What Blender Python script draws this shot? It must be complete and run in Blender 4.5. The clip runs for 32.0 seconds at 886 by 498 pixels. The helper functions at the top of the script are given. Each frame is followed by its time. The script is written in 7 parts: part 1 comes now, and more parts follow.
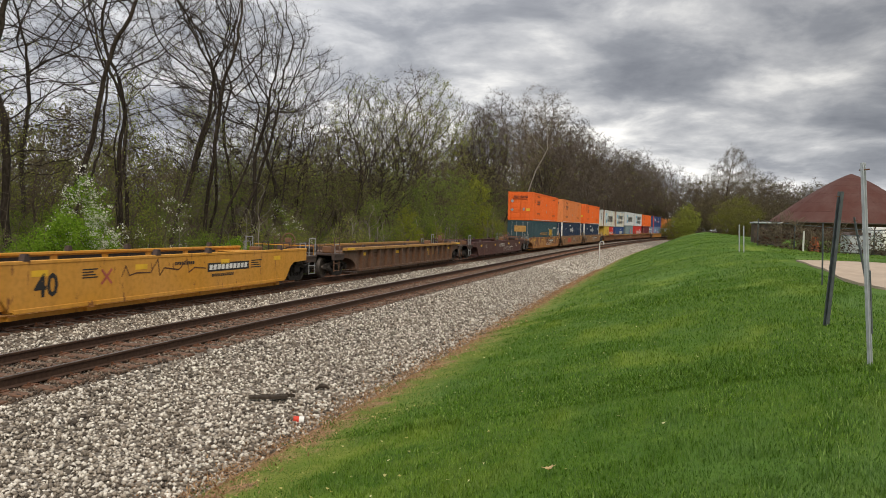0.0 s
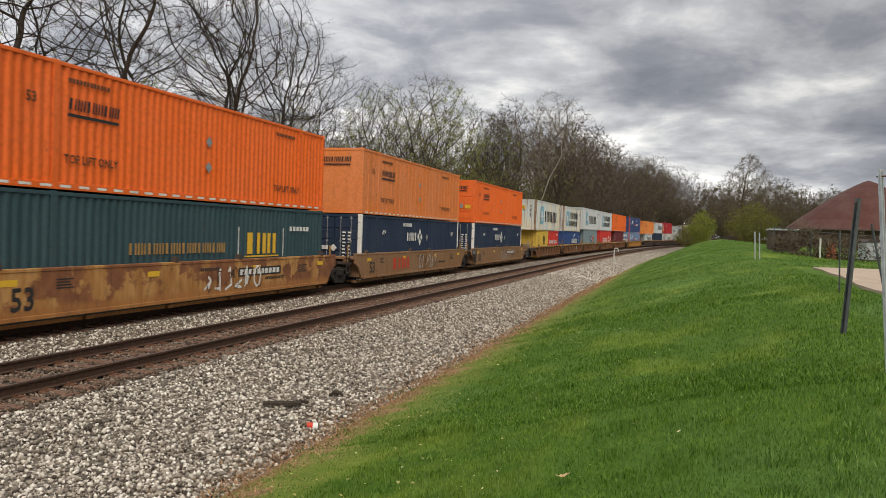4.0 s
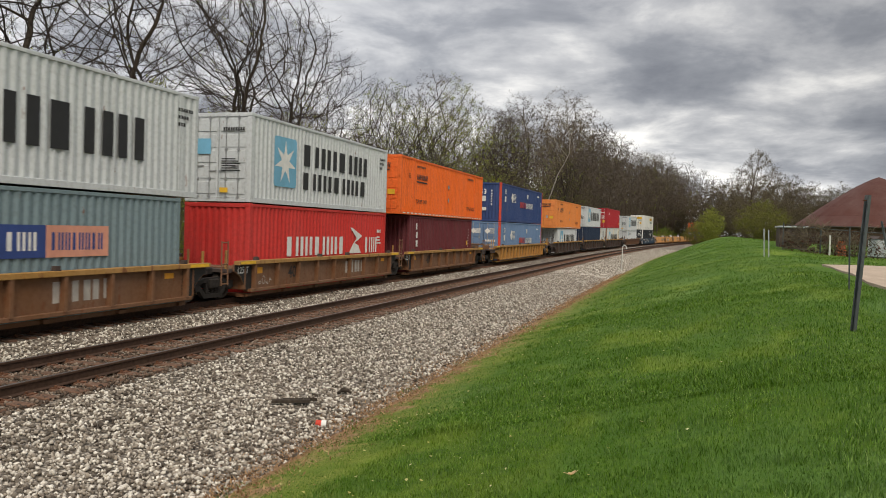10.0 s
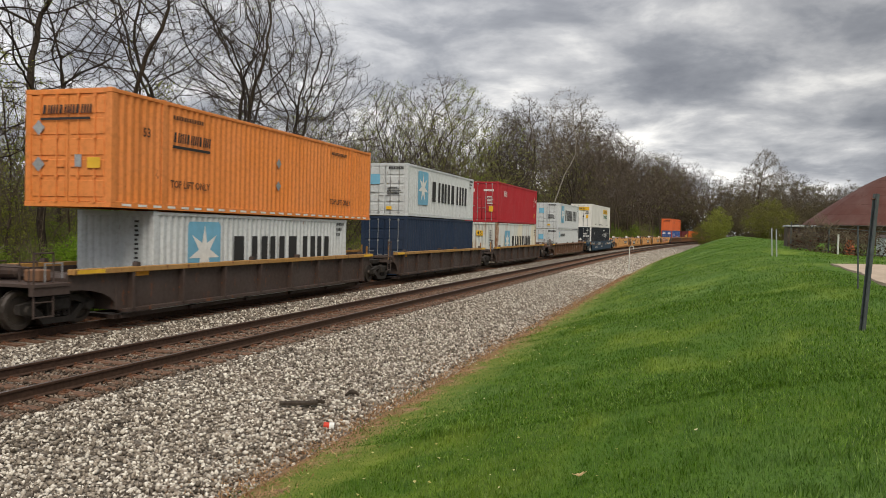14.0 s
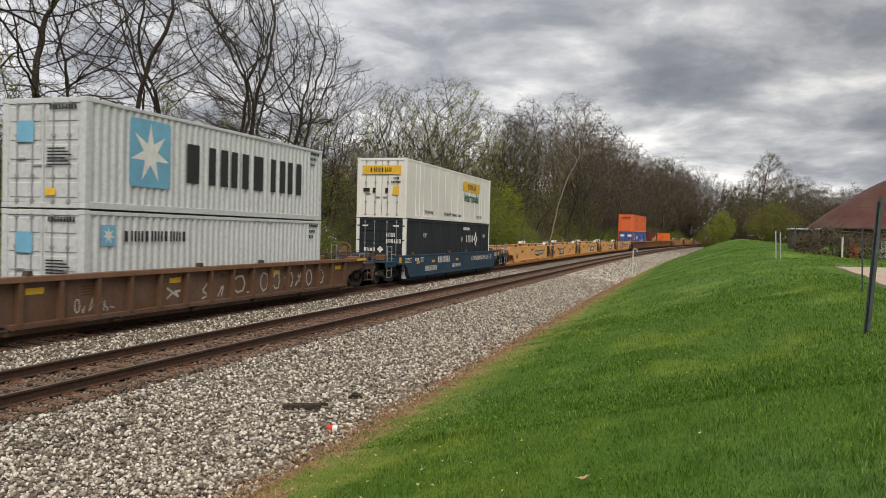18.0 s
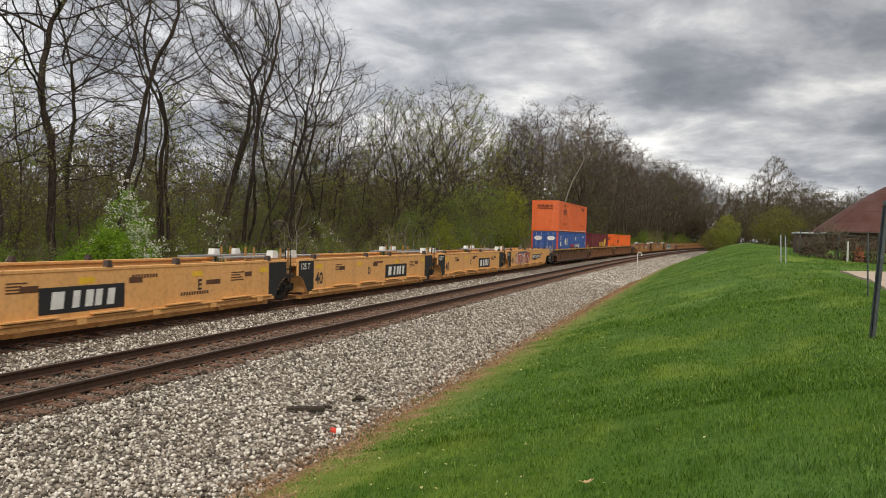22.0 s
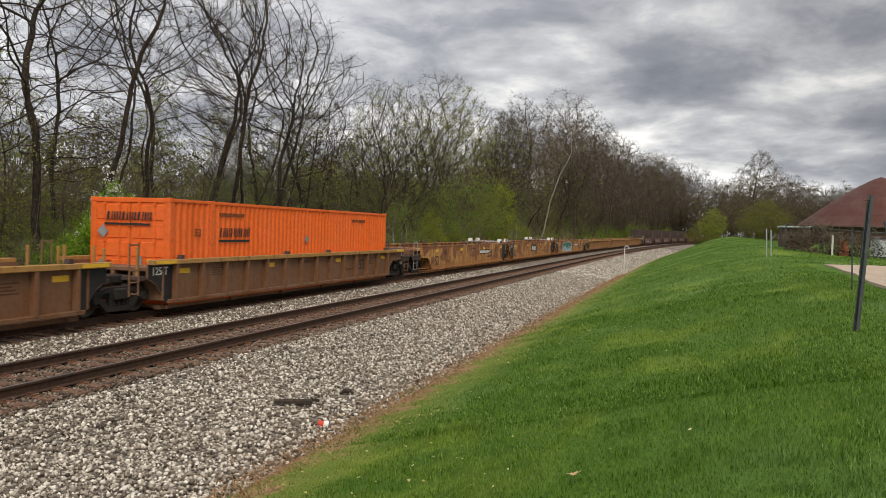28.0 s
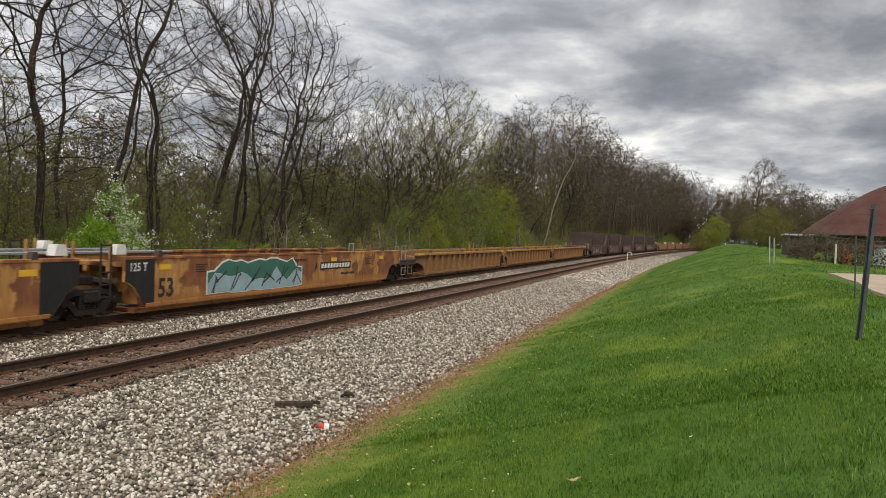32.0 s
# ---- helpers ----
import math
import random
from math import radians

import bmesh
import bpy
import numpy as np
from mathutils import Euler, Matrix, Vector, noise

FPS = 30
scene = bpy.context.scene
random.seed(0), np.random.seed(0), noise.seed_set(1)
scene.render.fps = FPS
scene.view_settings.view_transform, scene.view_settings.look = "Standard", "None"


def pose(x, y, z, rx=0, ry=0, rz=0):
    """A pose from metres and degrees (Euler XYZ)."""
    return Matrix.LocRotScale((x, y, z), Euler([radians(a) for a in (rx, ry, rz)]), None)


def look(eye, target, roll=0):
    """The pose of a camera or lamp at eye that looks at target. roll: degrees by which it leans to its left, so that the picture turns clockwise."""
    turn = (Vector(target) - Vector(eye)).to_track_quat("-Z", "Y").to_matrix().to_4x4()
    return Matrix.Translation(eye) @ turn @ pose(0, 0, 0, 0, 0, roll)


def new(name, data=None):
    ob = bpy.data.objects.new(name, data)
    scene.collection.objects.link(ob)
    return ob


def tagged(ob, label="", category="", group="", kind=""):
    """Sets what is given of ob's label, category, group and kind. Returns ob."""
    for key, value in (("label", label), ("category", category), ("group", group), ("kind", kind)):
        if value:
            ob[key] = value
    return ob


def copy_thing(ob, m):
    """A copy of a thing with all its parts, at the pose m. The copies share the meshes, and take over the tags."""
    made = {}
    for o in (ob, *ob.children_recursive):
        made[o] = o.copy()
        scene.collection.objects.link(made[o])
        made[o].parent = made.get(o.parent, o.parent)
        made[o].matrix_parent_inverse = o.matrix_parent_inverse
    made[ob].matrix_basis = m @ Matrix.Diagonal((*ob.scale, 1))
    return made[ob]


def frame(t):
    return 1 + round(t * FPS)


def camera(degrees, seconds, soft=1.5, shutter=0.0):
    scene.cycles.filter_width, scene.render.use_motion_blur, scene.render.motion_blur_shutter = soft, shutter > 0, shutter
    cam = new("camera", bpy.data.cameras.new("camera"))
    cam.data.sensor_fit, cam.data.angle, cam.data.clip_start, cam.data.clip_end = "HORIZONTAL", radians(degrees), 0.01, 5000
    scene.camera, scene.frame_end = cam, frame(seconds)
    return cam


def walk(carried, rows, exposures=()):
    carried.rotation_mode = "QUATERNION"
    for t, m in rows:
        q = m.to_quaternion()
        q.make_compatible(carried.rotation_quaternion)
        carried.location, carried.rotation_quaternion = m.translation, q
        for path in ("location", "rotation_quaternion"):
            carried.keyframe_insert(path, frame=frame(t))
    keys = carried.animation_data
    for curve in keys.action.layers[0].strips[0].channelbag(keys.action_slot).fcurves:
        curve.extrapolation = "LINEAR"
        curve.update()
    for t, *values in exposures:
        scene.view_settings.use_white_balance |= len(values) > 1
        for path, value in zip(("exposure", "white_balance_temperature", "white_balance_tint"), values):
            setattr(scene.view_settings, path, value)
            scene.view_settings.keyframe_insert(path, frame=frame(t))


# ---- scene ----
cam = camera(57.56, 32.0, soft=0.5, shutter=0.12)
EYE = Vector((0.0, 0.0, 2.415))


def aim(yaw, pitch, roll):
    """Pose at the standpoint: degrees left of the track, up, and lean to the left."""
    a, b = radians(yaw), radians(pitch)
    return look(EYE, EYE + Vector((-math.sin(a) * math.cos(b), math.cos(a) * math.cos(b), math.sin(b))), roll)


AIMS = [
    (0, 15.340, -1.695, 1.788), (0.5, 15.409, -1.674, 1.803), (1, 15.510, -1.630, 1.815), (1.5, 15.637, -1.564, 1.839),
    (2, 15.773, -1.485, 1.869), (2.5, 15.908, -1.401, 1.869), (3, 16.049, -1.317, 1.846), (3.5, 16.204, -1.242, 1.839),
    (5.5, 16.576, -1.291, 1.757), (6, 16.598, -1.326, 1.714), (6.5, 16.609, -1.346, 1.727), (7, 16.626, -1.356, 1.750),
    (7.5, 16.646, -1.364, 1.772), (8, 16.664, -1.380, 1.810), (8.5, 16.697, -1.403, 1.820), (9, 16.756, -1.419, 1.784),
    (9.5, 16.827, -1.425, 1.749), (10, 16.890, -1.425, 1.729), (10.5, 16.942, -1.427, 1.689), (11, 16.985, -1.436, 1.626),
    (11.5, 17.018, -1.449, 1.571), (12, 17.055, -1.449, 1.526), (12.5, 17.116, -1.432, 1.478), (13, 17.208, -1.407, 1.440),
    (13.5, 17.307, -1.367, 1.400), (14, 17.372, -1.323, 1.346), (14.5, 17.404, -1.288, 1.297), (16.5, 17.446, -1.232, 1.446),
    (17, 17.496, -1.187, 1.459), (17.5, 17.556, -1.155, 1.435), (18, 17.619, -1.146, 1.396), (18.5, 17.668, -1.143, 1.363),
    (19, 17.704, -1.131, 1.369), (19.5, 17.744, -1.108, 1.432), (20, 17.791, -1.075, 1.494), (20.5, 17.834, -1.034, 1.523),
    (21, 17.867, -0.993, 1.538), (21.5, 17.897, -0.957, 1.544), (22, 17.929, -0.934, 1.537), (22.5, 17.956, -0.929, 1.526),
    (23, 17.981, -0.935, 1.502), (23.5, 18.014, -0.939, 1.448), (24, 18.048, -0.930, 1.386), (24.5, 18.066, -0.907, 1.343),
    (25, 18.061, -0.895, 1.341), (25.5, 18.034, -0.910, 1.384), (27.5, 17.201, -1.410, 1.575), (28, 17.042, -1.393, 1.643),
    (28.5, 16.931, -1.357, 1.697), (29, 16.888, -1.305, 1.767), (29.5, 16.905, -1.252, 1.840), (30, 16.964, -1.207, 1.921),
    (30.5, 17.037, -1.171, 2.019), (31, 17.107, -1.149, 2.123), (31.5, 17.173, -1.137, 2.224), (32, 17.239, -1.124, 2.316),
]
walk(cam, [(t, aim(y, p, r)) for t, y, p, r in AIMS])

# ---- world, sun ----
SUN_EL, SUN_AZ = radians(48), radians(150)   # high, behind thick cloud
world = bpy.data.worlds.new("sky")
scene.world = world
world.use_nodes = True
wt = world.node_tree
wt.nodes.clear()


def wnode(kind, **props):
    n = wt.nodes.new(kind)
    for k, v in props.items():
        if k == "op":
            n.operation = v
        elif k == "blend":
            n.blend_type = v
    return n


def wmath(op, a, b=None):
    n = wnode("ShaderNodeMath", op=op)
    for i, v in enumerate((a, b)):
        if v is None:
            continue
        if isinstance(v, (int, float)):
            n.inputs[i].default_value = v
        else:
            wt.links.new(v, n.inputs[i])
    return n.outputs[0]


def build_sky():
    tc = wnode("ShaderNodeTexCoord")
    sep = wnode("ShaderNodeSeparateXYZ")
    wt.links.new(tc.outputs["Generated"], sep.inputs[0])
    up = wmath("MAXIMUM", sep.outputs[2], 0.0)
    den = wmath("ADD", up, 0.22)
    comb = wnode("ShaderNodeCombineXYZ")
    wt.links.new(wmath("DIVIDE", sep.outputs[0], den), comb.inputs[0])
    wt.links.new(wmath("DIVIDE", sep.outputs[1], den), comb.inputs[1])
    n1 = wnode("ShaderNodeTexNoise")
    n1.inputs["Scale"].default_value, n1.inputs["Detail"].default_value, n1.inputs["Roughness"].default_value = 2.3, 9, 0.55
    n1.inputs["Distortion"].default_value = 0.25
    wt.links.new(comb.outputs[0], n1.inputs["Vector"])
    mp = wnode("ShaderNodeMapping")
    mp.inputs["Location"].default_value = (3.1, 1.7, 0.4)
    wt.links.new(comb.outputs[0], mp.inputs[0])
    n2 = wnode("ShaderNodeTexNoise")
    n2.inputs["Scale"].default_value, n2.inputs["Detail"].default_value = 0.5, 4
    wt.links.new(mp.outputs[0], n2.inputs["Vector"])
    mixv = wmath("ADD", wmath("MULTIPLY", n1.outputs[0], 0.65), wmath("MULTIPLY", n2.outputs[0], 0.35))
    ramp = wnode("ShaderNodeValToRGB")
    r = ramp.color_ramp
    r.elements[0].position, r.elements[0].color = 0.35, (0.17, 0.178, 0.20, 1)
    r.elements[1].position, r.elements[1].color = 0.64, (0.86, 0.84, 0.80, 1)
    for pos, c in ((0.44, (0.25, 0.258, 0.28, 1)), (0.52, (0.42, 0.422, 0.432, 1))):
        e = r.elements.new(pos)
        e.color = c
    wt.links.new(mixv, ramp.inputs[0])
    # an overcast sky is brighter towards the zenith
    lift = wmath("ADD", 1.0, wmath("MULTIPLY", wmath("POWER", up, 1.2), 1.9))
    # thinner cloud low down and to the west
    west = wmath("MAXIMUM", wmath("ADD", wmath("MULTIPLY", sep.outputs[0], -1.35), -0.12), -0.5)
    low = wmath("MULTIPLY", wmath("POWER", 2.718, wmath("MULTIPLY", up, -9.0)), 0.55)
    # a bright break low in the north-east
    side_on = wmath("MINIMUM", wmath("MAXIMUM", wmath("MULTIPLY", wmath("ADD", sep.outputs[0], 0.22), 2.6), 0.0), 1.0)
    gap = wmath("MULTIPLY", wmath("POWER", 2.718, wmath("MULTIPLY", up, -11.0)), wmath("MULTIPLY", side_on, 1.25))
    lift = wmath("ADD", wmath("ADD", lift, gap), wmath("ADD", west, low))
    cloud = wnode("ShaderNodeMixRGB", blend="MULTIPLY")
    cloud.inputs[0].default_value = 1.0
    wt.links.new(ramp.outputs[0], cloud.inputs[1])
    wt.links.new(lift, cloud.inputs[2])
    sky = wnode("ShaderNodeTexSky")
    sky.sky_type, sky.sun_disc = "NISHITA", False
    sky.sun_elevation, sky.sun_rotation = SUN_EL, SUN_AZ
    bg_sky, bg_cloud = wnode("ShaderNodeBackground"), wnode("ShaderNodeBackground")
    bg_sky.inputs[1].default_value = 0.05
    bg_cloud.inputs[1].default_value = 0.93
    wt.links.new(sky.outputs[0], bg_sky.inputs[0])
    wt.links.new(cloud.outputs[0], bg_cloud.inputs[0])
    mix = wnode("ShaderNodeMixShader")
    mix.inputs[0].default_value = 0.94
    wt.links.new(bg_sky.outputs[0], mix.inputs[1])
    wt.links.new(bg_cloud.outputs[0], mix.inputs[2])
    out = wnode("ShaderNodeOutputWorld")
    wt.links.new(mix.outputs[0], out.inputs[0])


build_sky()
sun = new("sun", bpy.data.lights.new("sun", "SUN"))
sun.data.energy, sun.data.angle, sun.data.color = 2.3, radians(35), (1.0, 0.90, 0.74)
sun_dir = Vector((math.sin(SUN_AZ) * math.cos(SUN_EL), math.cos(SUN_AZ) * math.cos(SUN_EL), math.sin(SUN_EL)))
sun.matrix_world = look(sun_dir * 100, (0, 0, 0))
scene.view_settings.exposure = 0.12


# ---- materials ----
class Mat:
    """A small builder for procedural node materials."""

    def __init__(self, name, rough=0.6, metal=0.0, spec=0.4):
        self.m = bpy.data.materials.new(name)
        self.m.use_nodes = True
        self.t = self.m.node_tree
        self.b = self.t.nodes["Principled BSDF"]
        self.b.inputs["Roughness"].default_value = rough
        self.b.inputs["Metallic"].default_value = metal
        self.b.inputs["Specular IOR Level"].default_value = spec
        self.tc = self.t.nodes.new("ShaderNodeTexCoord")

    def coords(self, scale=(1, 1, 1)):
        n = self.t.nodes.new("ShaderNodeMapping")
        n.inputs["Scale"].default_value = scale
        self.t.links.new(self.tc.outputs["Object"], n.inputs[0])
        return n.outputs[0]

    def noise(self, scale, detail=4, stretch=(1, 1, 1), rough=0.55):
        n = self.t.nodes.new("ShaderNodeTexNoise")
        n.inputs["Scale"].default_value, n.inputs["Detail"].default_value, n.inputs["Roughness"].default_value = scale, detail, rough
        self.t.links.new(self.coords(stretch), n.inputs["Vector"])
        return n.outputs[0]

    def cells(self, scale, out="Color"):
        n = self.t.nodes.new("ShaderNodeTexVoronoi")
        n.inputs["Scale"].default_value = scale
        self.t.links.new(self.coords(), n.inputs["Vector"])
        return n.outputs[out]

    def ramp(self, fac, stops):
        n = self.t.nodes.new("ShaderNodeValToRGB")
        e = n.color_ramp.elements
        for i, (p, c) in enumerate(stops):
            el = e[i] if i < 2 else e.new(p)
            el.position, el.color = p, (c, c, c, 1) if isinstance(c, (int, float)) else (*c, 1)
        self.t.links.new(fac, n.inputs[0])
        return n.outputs[0]

    def mix(self, fac, a, b, blend="MIX"):
        n = self.t.nodes.new("ShaderNodeMixRGB")
        n.blend_type = blend
        for i, v in enumerate((fac, a, b)):
            if isinstance(v, (int, float)):
                n.inputs[i].default_value = v if i == 0 else (v, v, v, 1)
            elif isinstance(v, tuple):
                n.inputs[i].default_value = (*v, 1)
            else:
                self.t.links.new(v, n.inputs[i])
        return n.outputs[0]

    def rand(self, island=False):
        if island:
            return self.t.nodes.new("ShaderNodeNewGeometry").outputs["Random Per Island"]
        return self.t.nodes.new("ShaderNodeObjectInfo").outputs["Random"]

    def thin(self, share):
        """Lets light through, as leaves and grass do."""
        t, m = self.t.nodes.new("ShaderNodeBsdfTranslucent"), self.t.nodes.new("ShaderNodeMixShader")
        m.inputs[0].default_value = share
        src = self.b.inputs["Base Color"].links[0].from_socket
        self.t.links.new(src, t.inputs[0])
        self.t.links.new(self.b.outputs[0], m.inputs[1])
        self.t.links.new(t.outputs[0], m.inputs[2])
        self.t.links.new(m.outputs[0], self.t.nodes["Material Output"].inputs[0])
        return self

    def color(self, sock):
        self.t.links.new(sock, self.b.inputs["Base Color"])
        return self

    def rough(self, sock):
        self.t.links.new(sock, self.b.inputs["Roughness"])
        return self

    def bump(self, sock, dist=0.01, strength=0.6):
        n = self.t.nodes.new("ShaderNodeBump")
        n.inputs["Distance"].default_value, n.inputs["Strength"].default_value = dist, strength
        self.t.links.new(sock, n.inputs["Height"])
        self.t.links.new(n.outputs[0], self.b.inputs["Normal"])
        return self


def scaled(c, k):
    return tuple(min(1.0, v * k) for v in c)


MATS = {}


def paint(name, c, rust=0.25, fade=0.25, rough=0.62, rustc=(0.16, 0.06, 0.025)):
    """Weathered steel paint: faded patches, rain streaks, rust spots, grime."""
    if name in MATS:
        return MATS[name]
    p = Mat(name, rough, 0, 0.3)
    big = p.noise(0.45, 3)
    col = p.mix(p.ramp(big, [(0.35, 0.0), (0.7, fade * 2)]), c, scaled(tuple(v * 0.8 + 0.05 for v in c), 1.15))
    streak = p.noise(3.2, 4, (1, 1, 0.08))
    col = p.mix(p.ramp(streak, [(0.5, 0.0), (0.75, 0.35)]), col, scaled(c, 0.55))
    grime = p.noise(9.0, 5)
    col = p.mix(p.ramp(grime, [(0.45, 0.0), (0.8, 0.25)]), col, (0.05, 0.04, 0.032))
    spots = p.noise(4.5, 6, (1, 1, 0.35), 0.65)
    lo = 0.72 - 0.27 * rust
    col = p.mix(p.ramp(spots, [(lo, 0.0), (lo + 0.06, 0.9)]), col, rustc)
    p.color(col).rough(p.ramp(grime, [(0.3, rough - 0.1), (0.8, min(1, rough + 0.3))]))
    p.bump(spots, 0.004, 0.4)
    MATS[name] = p.m
    return p.m


def plain(name, c, rough=0.6, metal=0.0, var=0.35, scale=6.0, bump=0.0):
    if name in MATS:
        return MATS[name]
    p = Mat(name, rough, metal)
    n1, n2 = p.noise(scale, 5), p.noise(scale * 0.17, 3)
    col = p.mix(p.ramp(n1, [(0.3, 0.0), (0.75, 1.0)]), scaled(c, 1 - var), scaled(c, 1 + var))
    col = p.mix(p.ramp(n2, [(0.4, 0.0), (0.7, 0.5)]), col, scaled(c, 0.7))
    p.color(col)
    if bump:
        p.bump(n1, bump, 0.7)
    MATS[name] = p.m
    return p.m


# ---- mesh helpers ----
class Mesh:
    """Collects vertices and faces of one mesh."""

    def __init__(self):
        self.v, self.f, self.mi = [], [], []
        self.slot = 0

    def add(self, vs, fs):
        o = len(self.v)
        self.v.extend(vs)
        self.f.extend(tuple(i + o for i in f) for f in fs)
        self.mi.extend([self.slot] * len(fs))
        return self

    def box(self, x0, x1, y0, y1, z0, z1, b=0.0):
        if b <= 0:
            vs = [(x, y, z) for x in (x0, x1) for y in (y0, y1) for z in (z0, z1)]
            return self.add(vs, [(0, 1, 3, 2), (4, 6, 7, 5), (0, 4, 5, 1), (2, 3, 7, 6), (0, 2, 6, 4), (1, 5, 7, 3)])
        # all twelve edges chamfered
        vs, fs = [], []
        idx = {}
        for ax in range(3):
            for i in (0, 1):
                for j in (0, 1):
                    for k in (0, 1):
                        s = (i, j, k)
                        p = [(x0, x1)[i], (y0, y1)[j], (z0, z1)[k]]
                        for a in range(3):
                            if a != ax:
                                p[a] += b if s[a] == 0 else -b
                        idx[(ax, s)] = len(vs)
                        vs.append(tuple(p))
        for ax in range(3):
            u, w = (ax + 1) % 3, (ax + 2) % 3
            for e in (0, 1):
                q = []
                for a, c in ((0, 0), (1, 0), (1, 1), (0, 1)):
                    s = [0, 0, 0]
                    s[ax], s[u], s[w] = e, a, c
                    q.append(idx[(ax, tuple(s))])
                fs.append(tuple(q if e else reversed(q)))
            for a in (0, 1):
                for c in (0, 1):
                    s0, s1 = [0, 0, 0], [0, 0, 0]
                    s0[u] = s1[u] = a
                    s0[w] = s1[w] = c
                    s1[ax] = 1
                    fs.append((idx[(u, tuple(s0))], idx[(u, tuple(s1))], idx[(w, tuple(s1))], idx[(w, tuple(s0))]))
        for i in (0, 1):
            for j in (0, 1):
                for k in (0, 1):
                    fs.append(tuple(idx[(a, (i, j, k))] for a in range(3)))
        return self.add(vs, fs)

    def prism_x(self, poly, x0, x1):
        n = len(poly)
        vs = [(x0, y, z) for y, z in poly] + [(x1, y, z) for y, z in poly]
        fs = [tuple(range(n - 1, -1, -1)), tuple(range(n, 2 * n))]
        fs += [(i, (i + 1) % n, n + (i + 1) % n, n + i) for i in range(n)]
        return self.add(vs, fs)

    def prism_y(self, poly, y0, y1):
        n = len(poly)
        vs = [(x, y0, z) for x, z in poly] + [(x, y1, z) for x, z in poly]
        fs = [tuple(range(n)), tuple(range(2 * n - 1, n - 1, -1))]
        fs += [(i, n + i, n + (i + 1) % n, (i + 1) % n) for i in range(n)]
        return self.add(vs, fs)

    def tube(self, pts, r, n=6, caps=True):
        pts = [Vector(p) for p in pts]
        rs = r if isinstance(r, (list, tuple)) else [r] * len(pts)
        vs, fs = [], []
        for i, p in enumerate(pts):
            d = (pts[min(i + 1, len(pts) - 1)] - pts[max(i - 1, 0)]).normalized()
            a = d.cross(Vector((0.31, 0.17, 0.93)))
            if a.length < 0.05:
                a = d.cross(Vector((1, 0, 0)))
            a.normalize()
            c = d.cross(a)
            for k in range(n):
                w = 2 * math.pi * k / n
                vs.append(tuple(p + (a * math.cos(w) + c * math.sin(w)) * rs[i]))
        for i in range(len(pts) - 1):
            for k in range(n):
                fs.append((i * n + k, i * n + (k + 1) % n, (i + 1) * n + (k + 1) % n, (i + 1) * n + k))
        if caps:
            fs.append(tuple(range(n - 1, -1, -1)))
            fs.append(tuple(range(len(vs) - n, len(vs))))
        return self.add(vs, fs)

    def lathe_x(self, prof, n=24):
        """prof: (radius, x) pairs turned about the x axis."""
        vs, fs = [], []
        for rad, x in prof:
            for k in range(n):
                w = 2 * math.pi * k / n
                vs.append((x, rad * math.cos(w), rad * math.sin(w)))
        for i in range(len(prof) - 1):
            for k in range(n):
                fs.append((i * n + k, i * n + (k + 1) % n, (i + 1) * n + (k + 1) % n, (i + 1) * n + k))
        return self.add(vs, fs)

    def data(self, name, *mats):
        me = bpy.data.meshes.new(name)
        me.from_pydata(self.v, [], self.f)
        for m in mats:
            me.materials.append(m)
        if len(mats) > 1:
            me.polygons.foreach_set("material_index", self.mi)
        bm = bmesh.new()
        bm.from_mesh(me)
        bmesh.ops.recalc_face_normals(bm, faces=bm.faces)
        bm.to_mesh(me)
        bm.free()
        return me


def part(name, mesh, parent, label="", loc=None, mats=()):
    me = mesh.data(name, *mats) if isinstance(mesh, Mesh) else mesh
    ob = new(name, me)
    ob.parent = parent
    if loc is not None:
        ob.location = loc
    if label:
        ob["label"] = label
    return ob


def thing(name, label, category, group="", kind=""):
    return tagged(new(name), label, category, group, kind)


# ---- the line of the railway ----
BEND, RADIUS = 44.0, 1650.0
NEAR_C, FAR_C = -9.975, -14.755          # centres of the two tracks


def grade(s):
    g = max(0.0, s - 50.0)
    return 0.0042 * g * g / (g + 15.0) if g > 0 else 0.0


def bend(s):
    d = max(0.0, s - BEND)
    return d * d / (2 * RADIUS)


def on_track(s, centre):
    slope = max(0.0, s - BEND) / RADIUS
    up = (grade(s + 1) - grade(s - 1)) / 2
    return pose(centre + bend(s), s, grade(s), math.degrees(math.atan(up)), 0, -math.degrees(math.atan(slope)))


def travelled(t):
    return 17.35 * t - 0.0325 * t * t if t < 20 else 334.0 + 16.05 * (t - 20)


MOVING = []                               # (thing, place along the train)

# ---- ground ----
TOE = 4.3                                 # foot of the ballast, metres right of the nearest rail
RAIL_X = NEAR_C + 0.755


def smooth(a, b, v):
    k = min(1.0, max(0.0, (v - a) / (b - a)))
    return k * k * (3 - 2 * k)


